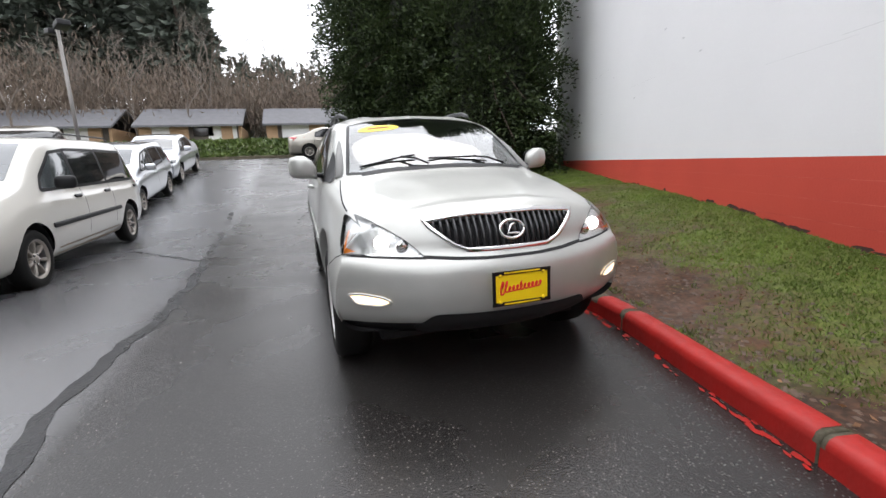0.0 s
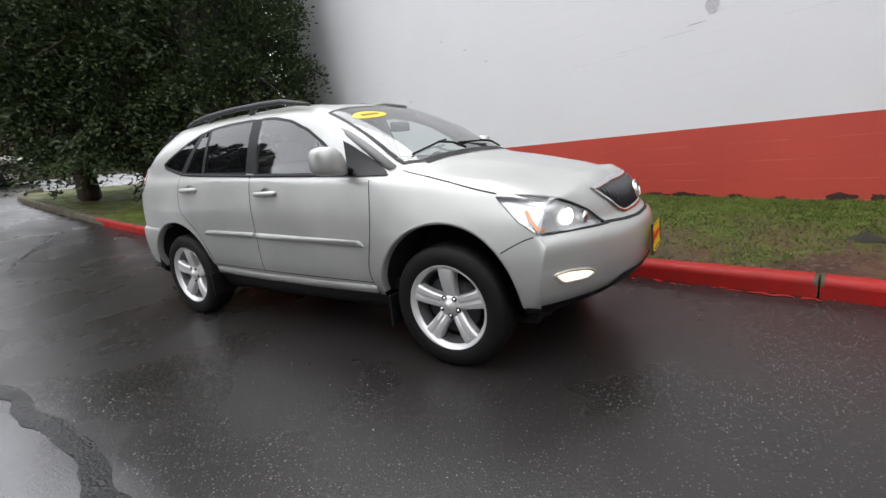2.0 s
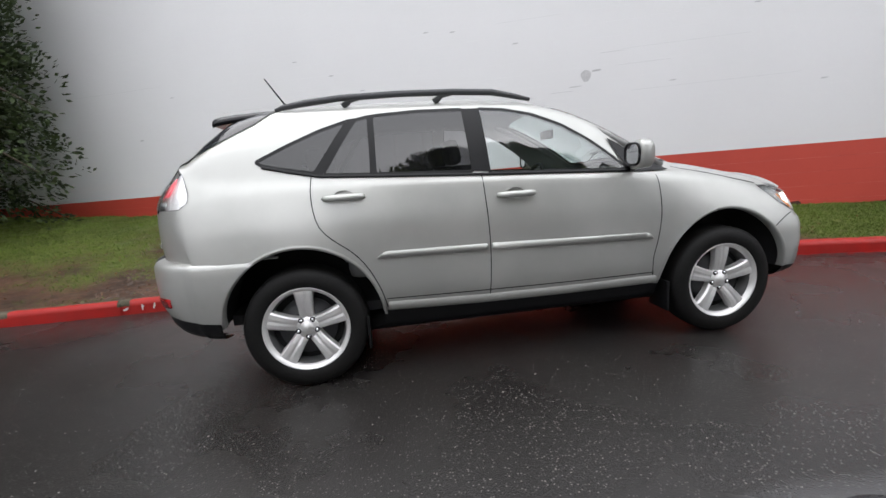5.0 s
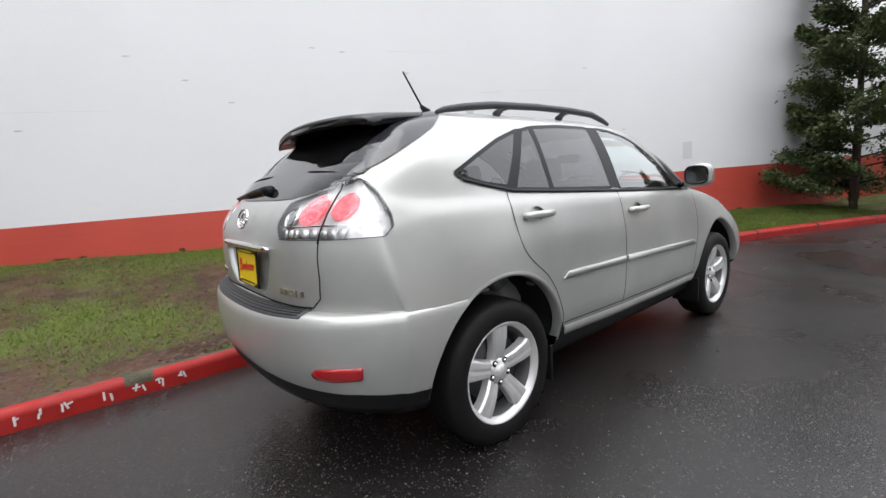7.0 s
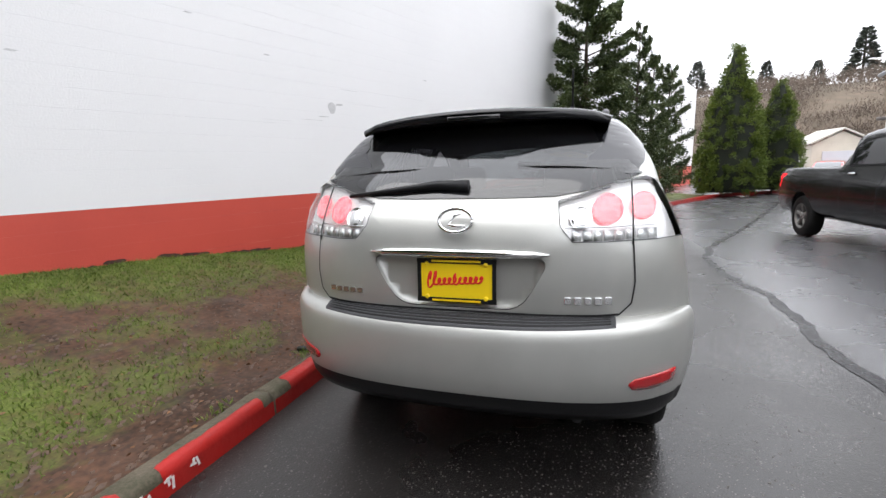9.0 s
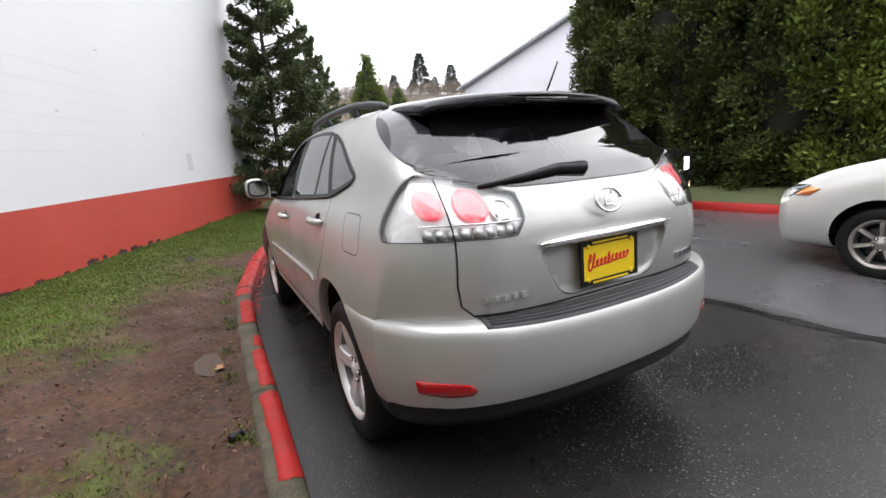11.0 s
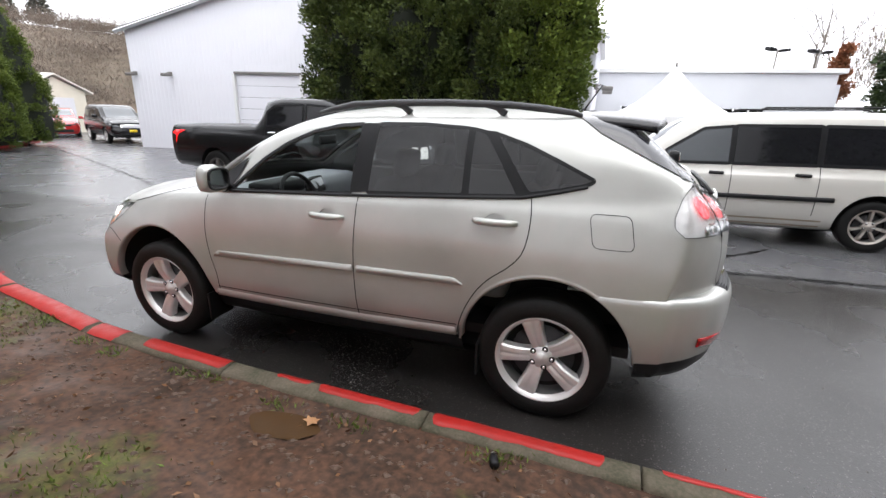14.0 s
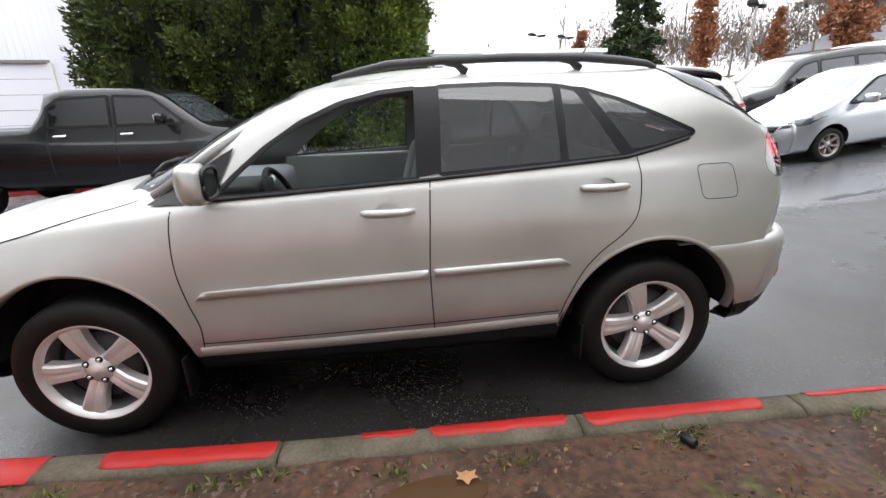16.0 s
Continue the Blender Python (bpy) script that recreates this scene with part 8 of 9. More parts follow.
for s in (1, -1):
    part("roof_rail", add_tube(bmesh.new(), [(-1.95, s * 0.66, 1.745), (-1.85, s * 0.66, 1.79), (-0.2, s * 0.67, 1.80), (-0.1, s * 0.67, 1.755)], 0.014, 6), BLACK_TRIM, van)
    part("window_band", vsh.drape([(0.20, 1.065), (0.20, 1.58), (-1.90, 1.565), (-2.12, 1.39), (-2.14, 1.065)], "L" if s > 0 else "R", 0.002, 0.15), VANGLASS, van, "dark band behind the side windows")
    part("lower_band", vsh.ribbon([(-0.98, 0.33), (1.0, 0.33)], "L" if s > 0 else "R", 0.10, 0.003), mat("road_dirt", (0.33, 0.27, 0.20), rough=0.7, grain=0.3, blotch=0.3) if s > 0 else bpy.data.materials["road_dirt"], van, "road dirt along the sill")

# black crew-cab pickup, nose towards -x
PT = [(-3.38, 1.30), (-3.33, 1.335), (-1.00, 1.345), (-0.93, 1.36), (-0.85, 1.72), (-0.72, 1.86), (-0.3, 1.915), (0.5, 1.90), (0.85, 1.82), (1.25, 1.53), (1.50, 1.34), (1.7, 1.28), (2.3, 1.22), (2.72, 1.12)]
PB = [(-3.4, 1.22), (2.8, 1.10)]
pk_win = [([(1.22, 1.34), (1.02, 1.53), (0.78, 1.74), (0.24, 1.77), (0.24, 1.34)], "r"), ([(0.16, 1.34), (0.16, 1.77), (-0.55, 1.74), (-0.72, 1.62), (-0.72, 1.34)], "r")]
pick, psh = simple_car("pickup_truck", pose(4.35, -5.6, ground_z(4.35), 0, -0.78, 180), "black crew-cab pickup with chrome grille and handles", BLACK_PAINT, 5.8, 2.0, PT, PB, 3.57, 0.0, 0.395, [(0.3, 2.70), (0.5, 2.88), (0.72, 2.90), (0.78, 2.84), (1.0, 2.83), (1.15, 2.76), (1.3, 2.6)],
                       [(0.3, -3.23), (0.5, -3.40), (0.66, -3.41), (0.72, -3.34), (1.0, -3.35), (1.4, -3.34)], pk_win, VANGLASS, VANGLASS,
                       [("F", [(0.60, 0.82), (0.93, 0.82), (0.90, 1.04), (0.62, 1.04)], LAMP_ON, "headlamp"), ("F", [(0.66, 0.52), (0.80, 0.52), (0.80, 0.62), (0.66, 0.62)], FOG_ON, "fog_lamp"),
                        ("B", [(0.80, 0.92), (0.92, 0.92), (0.92, 1.20), (0.80, 1.20)], glow("lit_truck_lamp", (0.85, 0.012, 0.015), 1.3), "tail_lamp")],
                       "pickup truck", "", 5, 0.40, 0.60, STEEL, 0.80, wheel_x=(-2.10, 1.77), wheel_w=0.26,
                       trim={"handle": CHROME, "mirror": BLACK_PAINT, "ends": [("F", [(-0.56, 0.78), (0.56, 0.78), (0.56, 1.06), (-0.56, 1.06)], CHROME, "grille"), ("F", [(-0.85, 0.46), (0.85, 0.46), (0.85, 0.68), (-0.85, 0.68)], BLACK_PAINT, "bumper"),
                                     ("F", [(-0.15, 0.52), (0.15, 0.52), (0.15, 0.62), (-0.15, 0.62)], TRIM_W, "number_plate"), ("B", [(-0.85, 0.50), (0.85, 0.50), (0.85, 0.66), (-0.85, 0.66)], CHROME, "rear_bumper")],
                             "screens": [("T", [(1.46, -0.74), (1.52, 0), (1.46, 0.74), (0.92, 0.66), (0.90, 0), (0.92, -0.66)], GREYGLASS, "windscreen"), ("T", [(-3.25, -0.80), (-1.0, -0.80), (-1.0, 0.80), (-3.25, 0.80)], PLASTIC, "bed_cover")]})

# silver hatchback, silver sedan and the rest of the row
HT = [(-2.0, 1.05), (-1.92, 1.25), (-1.65, 1.46), (-1.1, 1.52), (-0.2, 1.53), (0.3, 1.46), (0.85, 1.20), (1.25, 1.02), (1.7, 0.88), (1.95, 0.75)]
HBT = [(-2.0, 0.95), (1.0, 0.90), (2.0, 0.70)]
h_win = [([(0.92, 0.97), (0.35, 1.33), (-0.15, 1.40), (-0.15, 0.95)], "f"), ([(-0.22, 0.95), (-0.22, 1.40), (-0.95, 1.38), (-1.02, 0.98)], "r"), ([(-1.08, 0.99), (-1.02, 1.37), (-1.45, 1.30), (-1.55, 1.05)], "r")]
h_lamps = [("F", [(0.48, 0.66), (0.80, 0.72), (0.82, 0.86), (0.60, 0.80)], GREYGLASS, "headlamp"), ("B", [(0.62, 0.88), (0.80, 0.88), (0.76, 1.14), (0.64, 1.14)], TAIL_RED, "tail_lamp")]
h_trim = {"ends": [("F", [(-0.42, 0.60), (0.42, 0.60), (0.46, 0.70), (-0.46, 0.70)], DARK, "grille"), ("F", [(-0.5, 0.30), (0.5, 0.30), (0.5, 0.44), (-0.5, 0.44)], DARK, "lower_intake"), ("F", [(-0.16, 0.47), (0.16, 0.47), (0.16, 0.56), (-0.16, 0.56)], TRIM_W, "number_plate")],
          "screens": [("T", [(0.95, -0.60), (1.02, 0), (0.95, 0.60), (0.36, 0.55), (0.33, 0), (0.36, -0.55)], GREYGLASS, "windscreen"), ("B", [(-0.55, 1.12), (0.55, 1.12), (0.5, 1.40), (-0.5, 1.40)], VANGLASS, "rear_window")]}


def slope_pose(x, y, rz=0.0, grade=None):
    g = math.degrees(math.atan((ground_z(x + 1.3) - ground_z(x - 1.3)) / 2.6)) if grade is None else grade
    return pose(x, y, ground_z(x), 0, -g if abs(rz) < 90 else g, rz) if abs(rz) in (0, 180) else pose(x, y, ground_z(x), 0, 0, rz)


def hatchback(x, y, rz, paint, label, group="parked cars"):
    return simple_car("car", slope_pose(x, y, rz), label, paint, 4.1, 1.70, HT, HBT, 2.5, 0.0, 0.30, face(2.05, 0.28), tail_face(2.03), h_win, GREYGLASS, VANGLASS, h_lamps, "car", group, 7, 0.20, 0.66, STEELRIM, 0.78, wheel_x=(-1.25, 1.25), trim=h_trim)


SETAB = [(-2.2, 0.98), (-1.9, 1.08), (-1.45, 1.14), (-0.95, 1.38), (-0.5, 1.45), (0.1, 1.45), (0.45, 1.36), (0.98, 1.06), (1.4, 0.97), (1.9, 0.86), (2.15, 0.74)]
SEB = [(-2.2, 0.92), (1.0, 0.90), (2.2, 0.70)]
s_win = [([(0.82, 0.97), (0.40, 1.25), (0.0, 1.33), (0.0, 0.95)], "f"), ([(-0.07, 0.95), (-0.07, 1.33), (-0.55, 1.32), (-0.95, 1.18), (-1.0, 0.98)], "r")]
s_trim = {"ends": [("F", [(-0.42, 0.60), (0.42, 0.60), (0.46, 0.72), (-0.46, 0.72)], DARK, "grille"), ("F", [(-0.5, 0.28), (0.5, 0.28), (0.5, 0.40), (-0.5, 0.40)], DARK, "lower_intake")],
          "screens": [("T", [(1.02, -0.62), (1.10, 0), (1.02, 0.62), (0.48, 0.56), (0.45, 0), (0.48, -0.56)], GREYGLASS, "windscreen"), ("T", [(-1.38, -0.58), (-1.42, 0), (-1.38, 0.58), (-1.0, 0.54), (-0.98, 0), (-1.0, -0.54)], VANGLASS, "rear_window")]}


def sedan(x, y, rz, paint, label, group="parked cars"):
    return simple_car("car", slope_pose(x, y, rz), label, paint, 4.5, 1.76, SETAB, SEB, 2.65, 0.0, 0.31, face(2.25, 0.28), tail_face(2.24), s_win, GREYGLASS, VANGLASS,
                      [("F", [(0.45, 0.66), (0.82, 0.70), (0.84, 0.82), (0.56, 0.78)], GREYGLASS, "headlamp"), ("B", [(0.52, 0.82), (0.82, 0.82), (0.80, 0.98), (0.54, 0.98)], TAIL_RED, "tail_lamp")], "car", group, 7, 0.20, 0.66, STEELRIM, 0.76, wheel_x=(-1.30, 1.35), trim=s_trim)


UT = [(-2.25, 1.25), (-2.15, 1.50), (-1.9, 1.70), (-1.2, 1.78), (0.0, 1.77), (0.35, 1.70), (0.9, 1.30), (1.1, 1.18), (1.8, 1.08), (2.2, 0.95)]
UB = [(-2.3, 1.12), (1.0, 1.08), (2.3, 0.90)]
u_win = [([(0.85, 1.20), (0.35, 1.55), (0.0, 1.60), (0.0, 1.16)], "f"), ([(-0.07, 1.16), (-0.07, 1.60), (-0.95, 1.58), (-0.98, 1.18)], "r"), ([(-1.05, 1.19), (-1.02, 1.58), (-1.75, 1.52), (-1.9, 1.25)], "r")]


def offroader(x, y, rz, paint, label, group="parked cars", plate_m=None):
    tr = {"ends": [("F", [(-0.48, 0.72), (0.48, 0.72), (0.52, 0.92), (-0.52, 0.92)], CHROME, "grille"), ("F", [(-0.5, 0.36), (0.5, 0.36), (0.5, 0.50), (-0.5, 0.50)], DARK, "lower_intake"), ("F", [(-0.16, 0.54), (0.16, 0.54), (0.16, 0.66), (-0.16, 0.66)], plate_m or TRIM_W, "number_plate")],
          "screens": [("T", [(1.06, -0.66), (1.12, 0), (1.06, 0.66), (0.44, 0.60), (0.40, 0), (0.44, -0.60)], GREYGLASS, "windscreen"), ("B", [(-0.62, 1.28), (0.62, 1.28), (0.56, 1.58), (-0.56, 1.58)], VANGLASS, "rear_window")]}
    return simple_car("car", slope_pose(x, y, rz), label, paint, 4.6, 1.85, UT, UB, 2.7, 0.0, 0.36, face(2.32, 0.34), tail_face(2.30), u_win, VANGLASS, VANGLASS,
                      [("F", [(0.52, 0.76), (0.86, 0.80), (0.86, 0.92), (0.56, 0.90)], GREYGLASS, "headlamp"), ("B", [(0.72, 0.98), (0.88, 0.98), (0.84, 1.28), (0.72, 1.28)], TAIL_RED, "tail_lamp")], "car", group, 5, 0.30, 0.62, ALLOY, 0.80, wheel_x=(-1.32, 1.40), trim=tr)


hatchback(-9.15, -5.35, 0, SILVER_PAINT, "silver hatchback parked in the row behind the minivan")
sedan(-13.9, -5.5, 0, SILVER_PAINT, "silver sedan parked behind the hatchback")
offroader(-10.6, -8.5, 0, BLACK_PAINT, "dark off-roader parked beside the silver cars")
offroader(-13.6, -9.6, 0, TAN_PAINT, "dark tan off-roader parked in the second row")
sedan(-13.5, -12.8, 0, RED_PAINT, "red sedan parked further across the lot")
sedan(-9.0, -12.2, 0, BLACK_PAINT, "dark sedan parked across the lot")
sedan(-19.0, 0.9, 90, TAN_PAINT, "tan sedan crossing on the street by the bank")
offroader(22.0, -13.6, 160, BLACK_PAINT, "black off-roader with a yellow front plate", "", YELLOW)
hatchback(27.5, -14.3, 150, RED_PAINT, "small red hatchback beyond the black off-roader")
hatchback(-6.3, -10.8, 90, VAN_PAINT, "white hatchback parked near the tent")

# ---- ground cover and small things ----
rng = np.random.default_rng(21)
P, D = [], []
while len(P) < 210000:
    x = rng.uniform(-13, 10)
    k, w = lerp_table(KERB_TAB, x) + 0.16, wall_y(x) - 0.03
    y = rng.uniform(k, w)
    c = grass_cover(x, y) + 0.22 * noise.noise(Vector((x * 9, y * 9, 2)))
    if rng.uniform() > (c - 0.22) * 1.5:
        continue
    P.append((x, y, bed_z(x, y) - 0.004))
    D.append((rng.normal(0, 0.3), rng.normal(0, 0.3), 1.0))
blades = mesh_part("grass", leaf_mesh("grass", np.array(P), np.array(D), 0.032, 0.0065, rng, 0.6), GRASS_L, None)
tagged(blades, "short patchy wet green grass on the mud", "grass", kind="stuff")
P, D = [], []
for k in range(1100):
    x = rng.uniform(-7, 7)
    y = lerp_table(KERB_TAB, x) + 0.17 + rng.uniform(0, 2.0) ** 1.1
    if y > wall_y(x) - 0.05:
        continue
    P.append((x, y, bed_z(x, y) + 0.010))
    a = rng.uniform(0, 6.283)
    D.append((math.cos(a), math.sin(a), 0.05))
dead = mesh_part("fallen_leaves", leaf_mesh("fallen", np.array(P), np.array(D), 0.034, 0.016, rng, 0.16), DEADLEAF, None)
tagged(dead, "scattered brown fallen leaves and bark bits", "leaves", kind="stuff")
# clods and bark bits in the mud
verts, faces = [], []
for k in range(2600):
    x = rng.uniform(-4, 3.5)
    y = lerp_table(KERB_TAB, x) + 0.18 + rng.uniform(0, 1.5) ** 1.3
    if y > wall_y(x) - 0.1 or grass_cover(x, y) > 0.6:
        continue
    s = rng.uniform(0.006, 0.022)
    b = len(verts)
    z = bed_z(x, y)
    for dx, dy, dz in ((1.4, 0.2, -0.1), (-0.3, 1, -0.1), (-1.2, -0.5, -0.1), (0.3, -0.9, -0.1), (0.3, 0.2, 0.5), (-0.4, -0.1, 0.45)):
        verts.append((x + dx * s * rng.uniform(0.7, 1.4), y + dy * s * rng.uniform(0.7, 1.3), z + dz * s))
    faces += [(b, b + 1, b + 4), (b + 1, b + 5, b + 4), (b + 1, b + 2, b + 5), (b + 2, b + 3, b + 5), (b + 3, b + 4, b + 5), (b + 3, b, b + 4)]
me = bpy.data.meshes.new("clods")
me.from_pydata(verts, [], faces)
tagged(mesh_part("mud_clods", me, mat("wet_clods", (0.030, 0.017, 0.011), rough=0.6, grain=0.5, grain_scale=60, color2=(0.075, 0.04, 0.022)), None), "dark clods and bark bits in the wet mud", "mud", kind="stuff")
# grit on the asphalt
GRIT = mat("pale_grit", (0.14, 0.13, 0.12), rough=0.7, grain=0.4, grain_scale=200)
verts, faces = [], []
for k in range(7000):
    x, y = rng.uniform(-5, 6), rng.uniform(-5.0, 1.0)
    if abs(y) < 0.7 and abs(x) < 2:
        continue
    s = rng.uniform(0.002, 0.0055) * (1.6 if rng.uniform() > 0.97 else 1)
    b = len(verts)
    z = ground_z(x)
    for dx, dy, dz in ((1, 0.2, 0.1), (-0.3, 1, 0.15), (-0.9, -0.5, 0.1), (0.3, -0.9, 0.2), (0, 0, 0.9)):
        verts.append((x + dx * s * rng.uniform(0.7, 1.3), y + dy * s * rng.uniform(0.7, 1.3), z + dz * s))
    faces += [(b, b + 1, b + 4), (b + 1, b + 2, b + 4), (b + 2, b + 3, b + 4), (b + 3, b, b + 4)]
me = bpy.data.meshes.new("grit")
me.from_pydata(verts, [], faces)
tagged(mesh_part("grit", me, GRIT, None), "pale loose grit scattered over the asphalt", "grit", kind="stuff")


def ragged_strip(path, width, lift, seed, wave=0.35, step=0.12):
    """A strip on the ground with uneven edges."""
    bm = bmesh.new()
    pts = smooth_path(path, step)
    prev = None
    for i, p in enumerate(pts):
        d = (pts[min(i + 1, len(pts) - 1)] - pts[max(i - 1, 0)]).normalized()
        nr = Vector((-d.y, d.x, 0))
        f = min(1, i / 4, (len(pts) - 1 - i) / 4)
        wl_ = width * f * (1 + wave * 2 * noise.noise(Vector((i * 0.22, seed, 0))))
        wr_ = width * f * (1 + wave * 2 * noise.noise(Vector((i * 0.22, seed + 5, 0))))
        sh = nr * width * 0.5 * noise.noise(Vector((i * 0.11, seed + 9, 0)))
        ring = [bm.verts.new((q.x, q.y, ground_z(q.x) + lift)) for q in (p + sh + nr * wl_ / 2, p + sh, p + sh - nr * wr_ / 2)]
        if prev:
            for k in range(2):
                bm.faces.new((prev[k], prev[k + 1], ring[k + 1], ring[k]))
        prev = ring
    return bm


TAR = mat("wet_tar_seam", (0.008, 0.008, 0.009), rough=0.30, grain=0.4, grain_scale=60, rough_var=0.14, bump=0.03, bump_scale=60, spec=0.35)
for path, w, sd in (([(-7.3, -2.6), (-4, -2.45), (-1.8, -2.30), (0.0, -2.27), (0.6, -2.37), (1.5, -2.41), (2.9, -2.3), (4.5, -2.6), (7.5, -4.0), (10.0, -5.15), (14.7, -7.2), (19, -9.0)], 0.15, 1),
                    ([(-8.6, 0.3), (-6.6, -0.9), (-5.0, -1.2)], 0.10, 4), ([(-2.2, -2.2), (-3.5, -3.4), (-3.8, -3.7)], 0.09, 6)):
    tagged(link("tar_seam", ragged_strip(path, w * 0.7, 0.004, sd, 0.4, 0.05), TAR, smooth=True), "dark crumbling tar seam in the asphalt", "asphalt seam", kind="structure")
# red paint spilt along the kerb's foot
for k in range(70):
    x = rng.uniform(0.9, 5.6)
    y = lerp_table(KERB_TAB, x) - abs(rng.normal(0.035, 0.018)) - 0.012
    bm = bmesh.new()
    r = rng.uniform(0.008, 0.026)
    bm.faces.new([bm.verts.new((x + r * 1.9 * math.cos(a) * rng.uniform(0.6, 1.2), y - 0.28 * r * 1.9 * math.cos(a) + r * 0.8 * math.sin(a) * rng.uniform(0.6, 1.2), ground_z(x) + 0.004)) for a in (2 * math.pi * q / 9 for q in range(9))])
    part("paint_splash", bm, KERB_RED, kerb, "", False)
# worn strokes of lettering on the kerb, no longer legible
stroke_rng = random.Random(77)
for x in (-2.42, -2.55, -2.68, -2.86, -3.06, -3.18, -3.31, -3.46):
    k = lerp_table(KERB_TAB, x)
    turn = Matrix.Rotation(math.atan2(lerp_table(KERB_TAB, x + 0.1) - k, 0.1), 3, "Z")
    for q in range(stroke_rng.choice((2, 3, 3))):
        flat = stroke_rng.random() < 0.45
        sx, sz = (stroke_rng.uniform(0.025, 0.05), 0.011) if flat else (0.012, stroke_rng.uniform(0.03, 0.06))
        tilt = Matrix.Rotation(stroke_rng.uniform(-0.35, 0.35), 3, "Y")
        part("writing_bar", box((x + stroke_rng.uniform(-0.025, 0.025), k - 0.0045, ground_z(x) + 0.068 + stroke_rng.uniform(-0.02, 0.02)), (sx, 0.003, sz), turn @ tilt), WHITE_PAINT, kerb, "faded white lettering", False)


def rough_disc(x, y, z, rx, ry, seed, n=28, h=0.0):
    bm = bmesh.new()
    ring = [bm.verts.new((x + rx * math.cos(a) * (1 + 0.25 * noise.noise(Vector((math.cos(a), math.sin(a), seed)))), y + ry * math.sin(a) * (1 + 0.25 * noise.noise(Vector((math.cos(a), math.sin(a), seed + 3)))), z)) for a in (2 * math.pi * k / n for k in range(n))]
    if h:
        c = bm.verts.new((x, y, z + h))
        for k in range(n):
            bm.faces.new((ring[k], ring[(k + 1) % n], c))
    else:
        bm.faces.new(ring)
    return bm


MUDDY = mat("muddy_water", (0.060, 0.032, 0.014), rough=0.10, spec=0.22, grain=0.2, grain_scale=12)
tagged(link("puddle", rough_disc(-0.17, 1.56, bed_z(-0.17, 1.56) + 0.024, 0.20, 0.095, 1), MUDDY), "small brown puddle in the mud", "puddle", kind="structure")
x, y = -0.30, 1.49
bm = bmesh.new()
pts = [(0.0, -0.035), (0.02, -0.02), (0.045, -0.025), (0.035, 0.0), (0.05, 0.02), (0.02, 0.02), (0.0, 0.045), (-0.02, 0.02), (-0.05, 0.022), (-0.034, 0.0), (-0.045, -0.024), (-0.02, -0.02)]
c = bm.verts.new((x, y, bed_z(x, y) + 0.022))
ring = [bm.verts.new((x + a * 0.9, y + b * 0.9, bed_z(x, y) + 0.018 + 0.012 * abs(a) / 0.05)) for a, b in pts]
for k in range(12):
    bm.faces.new((c, ring[k], ring[(k + 1) % 12]))
tagged(link("maple_leaf", bm, mat("tan_leaf", (0.34, 0.17, 0.07), rough=0.6, grain=0.3)), "curled tan fallen leaf on the puddle", "leaf")
# a squashed can by the kerb and a clod in the grass
x, y = -1.24, 1.45
z = bed_z(x, y)
can = empty("can", pose(x, y, z + 0.018, 0, 0, 20) @ Matrix.Scale(0.66, 4), label="small dark discarded can in the mud", category="can")
bm = bmesh.new()
add_lathe(bm, [(0.001, -0.055), (0.024, -0.055), (0.032, -0.045), (0.033, 0.04), (0.026, 0.052), (0.001, 0.050)], 18)
part("can_body", bm, BLACK_TRIM, can)
bm = bmesh.new()
add_lathe(bm, [(0.012, -0.0565), (0.026, -0.058), (0.027, -0.054)], 18)
part("can_rim", bm, ALLOY, can)
bm = rough_disc(3.58, 1.72, bed_z(3.58, 1.72) - 0.01, 0.13, 0.09, 5, 14, 0.07)
tagged(link("clod", bm, mat("dark_soil", (0.02, 0.017, 0.012), rough=0.9, grain=0.5, bump=0.03), smooth=True), "dark clod of soil in the grass", "clod")
for k in range(10):  # weeds at the kerb's back
    x = (-1.3, -1.2, -0.5, 0.5, 0.7, 1.3, -2.1, 1.6, -0.05, 2.2)[k]
    y = lerp_table(KERB_TAB, x) + 0.19 + 0.03 * (k % 3)
    n = 45
    q = rng.normal(0, 1, (n, 3)) * np.array([0.05, 0.025, 0.004]) + np.array([x, y, bed_z(x, y)])
    wm = mesh_part("weed", leaf_mesh("weed", q, np.tile([0, 0, 1.0], (n, 1)), 0.040, 0.008, rng, 0.8), GRASS_L, None)
    tagged(wm, "small tuft of weeds behind the kerb", "weed", group="weeds behind the kerb", kind="stuff")

# peeling at the wall's foot
HOLE = mat("bare_block", (0.055, 0.024, 0.019), rough=0.9, grain=0.5, grain_scale=40, bump=0.03, bump_scale=40)
for k in range(60):
    x = rng.uniform(-0.6, 5.2) if k < 48 else rng.uniform(-6, 9)
    z0 = bed_z(x, wall_y(x) - 0.02)
    w, h = rng.uniform(0.03, 0.14), rng.uniform(0.008, 0.035) + (rng.uniform(0.0, 0.03) if 3.2 < x < 5.4 else 0.0)
    bm = bmesh.new()
    n = 11
    pts = []
    for q in range(n):
        a = 2 * math.pi * q / n
        pts.append(bm.verts.new(wall_pt(x + w * math.cos(a) * rng.uniform(0.6, 1.1), z0 + 0.005 + h * 0.5 + h * math.sin(a) * rng.uniform(0.5, 1.1), 0.004 + 0.0006 * (k % 5))))
    bm.faces.new(pts)
    part("peeled_patch", bm, HOLE, wall, "bare block where paint has peeled", False)
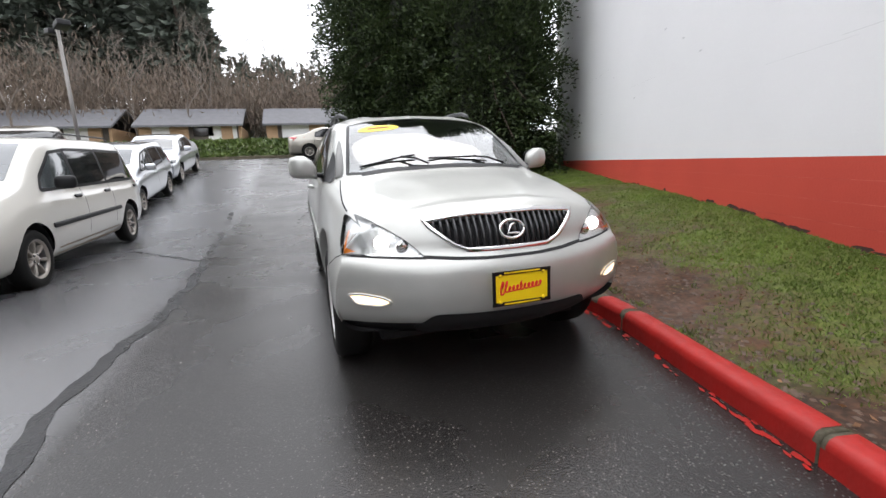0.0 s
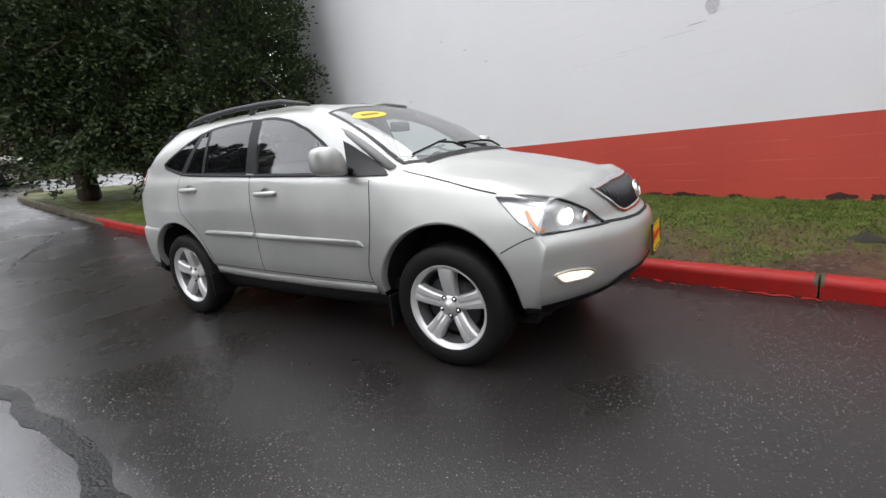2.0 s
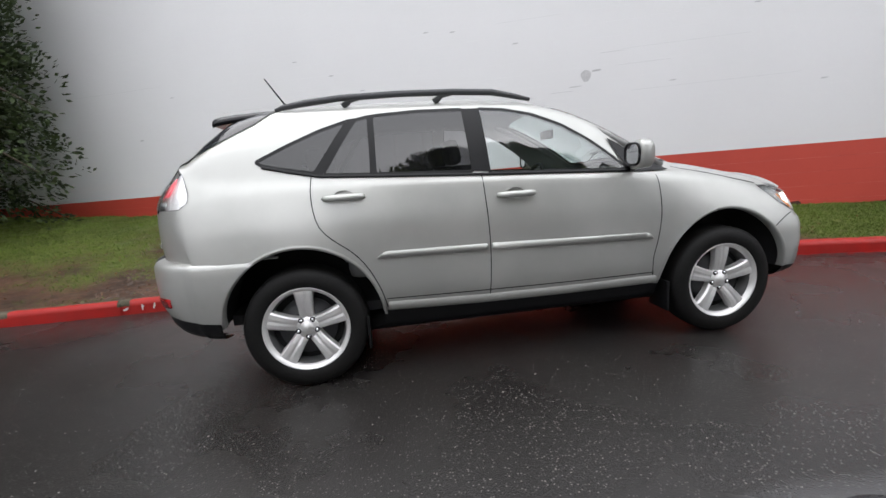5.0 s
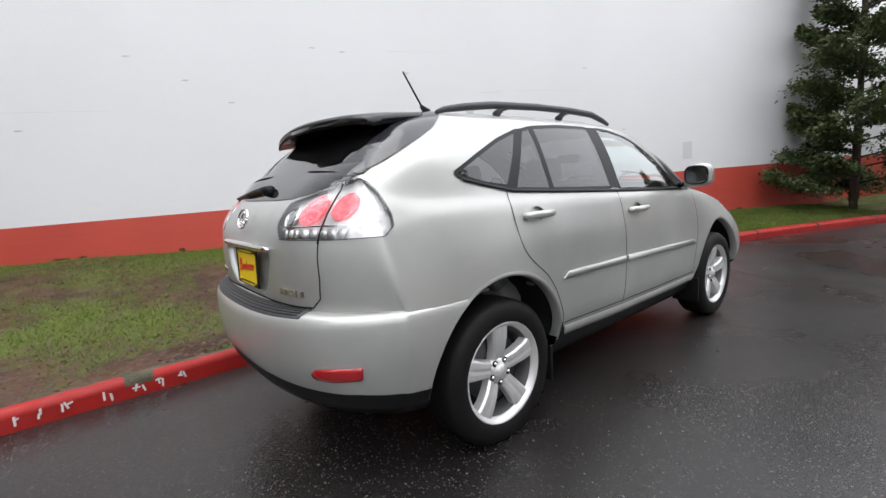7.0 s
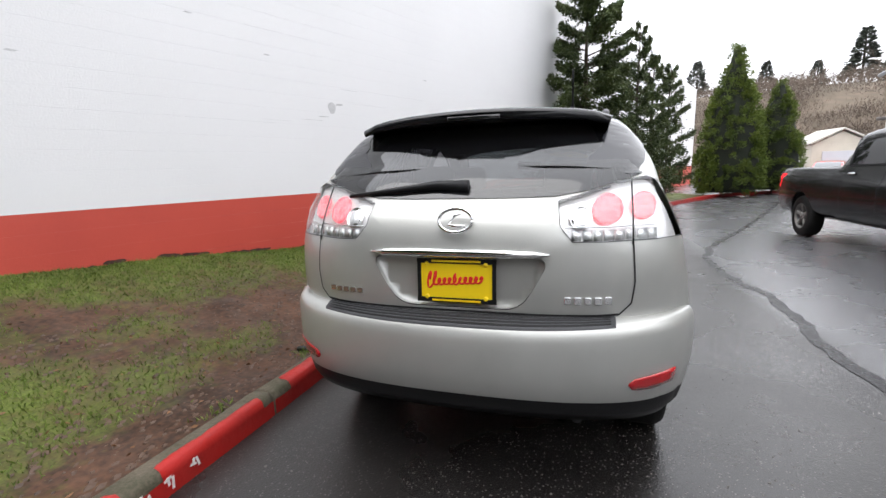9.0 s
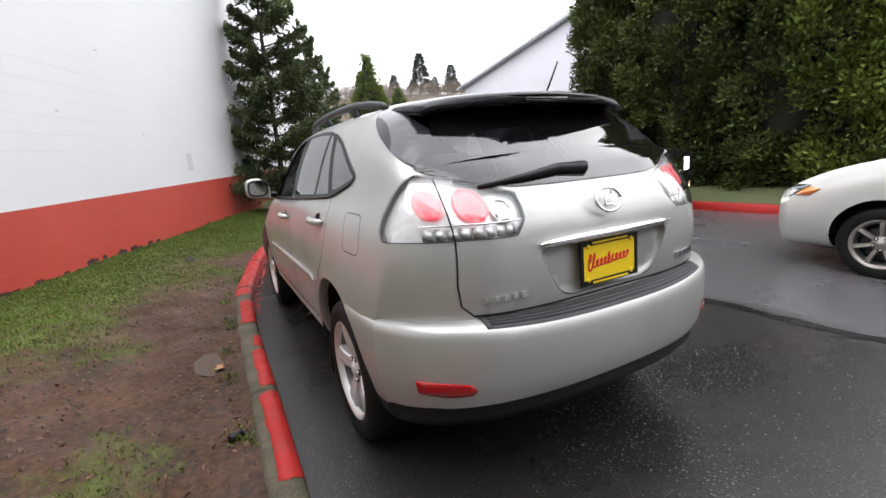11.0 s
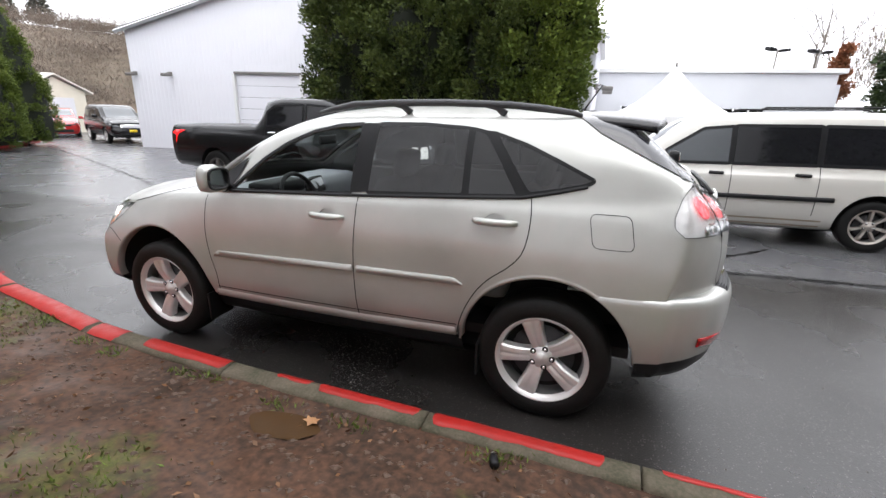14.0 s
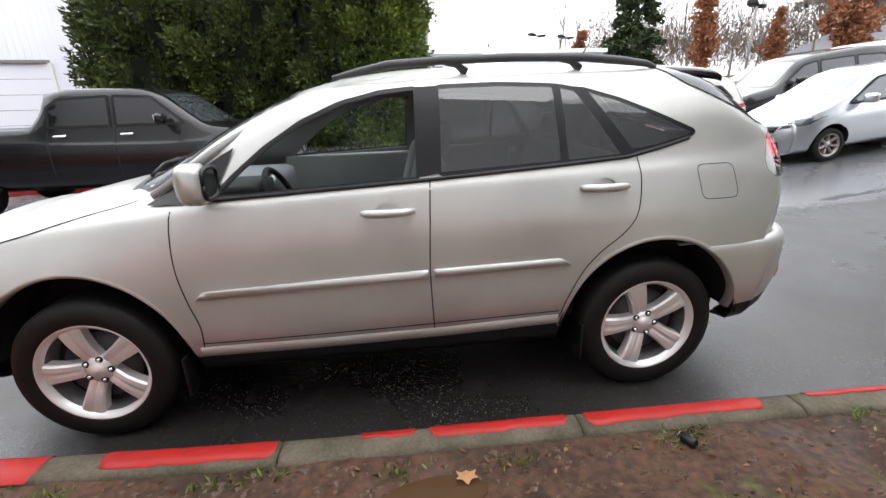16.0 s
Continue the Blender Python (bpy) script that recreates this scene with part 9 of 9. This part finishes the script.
for k in range(60):  # crumbs of render along the foot
    x = rng.uniform(-2, 6)
    p = wall_pt(x, 0, rng.uniform(0.01, 0.07))
    z0 = bed_z(p.x, p.y)
    s = rng.uniform(0.005, 0.013)
    bm = bmesh.new()
    bmesh.ops.create_icosphere(bm, subdivisions=1, radius=s, matrix=Matrix.Translation((p.x, p.y, z0 + s * 0.3)) @ Matrix.Diagonal((1.3, 0.9, 0.6, 1)))
    for v in bm.verts:
        v.co += Vector((rng.uniform(-1, 1), rng.uniform(-1, 1), rng.uniform(-1, 1))) * s * 0.2
    part("crumb", bm, HOLE, wall, "", False)
# scars on the white paint
SCAR = mat("grey_scar", (0.60, 0.60, 0.61), rough=0.7, grain=0.4, grain_scale=30, blotch=0.3, blotch_scale=9, bump=0.03, bump_scale=40)


def wall_mark(x, z, pts, out=0.003, m_=SCAR, label="scar in the white paint"):
    bm = bmesh.new()
    bm.faces.new([bm.verts.new(wall_pt(x + a * wd.x, z + b, out)) for a, b in pts])
    part("wall_mark", bm, m_, wall, label, False)


ring = [(0.075 * math.cos(a) * (1 + 0.12 * math.sin(3 * a)), 0.085 * math.sin(a)) for a in (2 * math.pi * k / 20 for k in range(20))]
wall_mark(2.47, 2.40, ring)
for a, b, w, h in ((0.14, 0.06, 0.07, 0.018), (-0.15, -0.14, 0.10, 0.008), (-0.35, -0.20, 0.20, 0.003), (0.75, 0.10, 0.4, 0.002), (0.35, 0.30, 0.18, 0.003), (-0.9, -0.24, 0.22, 0.002)):
    wall_mark(2.47 + a, 2.40 + b, [(-w, -h), (w, -h * 0.4), (w * 0.9, h), (-w * 0.8, h * 0.6)])
wall_mark(6.87, 1.53, [(-0.125, -0.17), (0.125, -0.17), (0.125, 0.17), (-0.125, 0.17)], 0.003, mat("paler_patch", (0.62, 0.62, 0.62), rough=0.6, grain=0.1), "grey rectangle of newer paint")
for x, z in ((0.6, 3.3), (0.2, 3.35), (-0.9, 2.6), (1.5, 3.0), (3.6, 2.2), (4.6, 3.1), (-3.2, 2.3), (-4.4, 2.9), (-5.2, 2.2), (5.4, 2.0), (-2.0, 3.2), (-1.4, 2.9)):
    wall_mark(x, z, [(-0.05, -0.006), (0.02, -0.012), (0.06, 0.004), (-0.02, 0.010)])
for x0, x1, z in ((2.9, 4.6, 2.72), (0.4, 1.6, 2.12), (3.0, 5.2, 2.12), (-6.5, -4.5, 3.12), (1.2, 2.2, 3.32), (-3.5, -2.2, 2.52)):
    wall_mark((x0 + x1) / 2, z, [(-(x1 - x0) / 2, -0.0010), (0, -0.0006), ((x1 - x0) / 2, -0.0012), ((x1 - x0) / 2, 0.0006), (0, 0.0018), (-(x1 - x0) / 2, 0.0008)], 0.0035, SCAR, "hairline crack along a joint")

# sign by the hedge, post and hydrant by the cypresses
sign = empty("sign", pose(7.6, -10.6, -0.05), label="yellow warning sign between two black posts", category="sign")
for s in (1, -1):
    part("post", add_tube(bmesh.new(), [(s * 0.36, 0, 0), (s * 0.36, 0, 1.75)], 0.04, 8), BLACK_TRIM, sign)
part("panel", box((0, 0, 1.25), (0.60, 0.03, 0.80), None, 0.01), YELLOW, sign, "yellow panel")
for z, w in ((1.50, 0.42), (1.36, 0.46), (1.22, 0.40), (1.08, 0.44)):
    part("writing_bar", box((0, 0.018, z), (w, 0.006, 0.05)), BLACK_TRIM, sign, "", False)
post = empty("post", pose(22.6, -7.6, ground_z(22)), label="short rust-brown wooden marker post", category="post")
part("post_body", box((0, 0, 0.65), (0.16, 0.16, 1.6), None, 0.02), mat("rusty_wood", (0.20, 0.07, 0.035), rough=0.8, grain=0.4), post)
part("post_cap", box((0, 0, 1.47), (0.18, 0.18, 0.05), None, 0.01), TRIM_W, post)
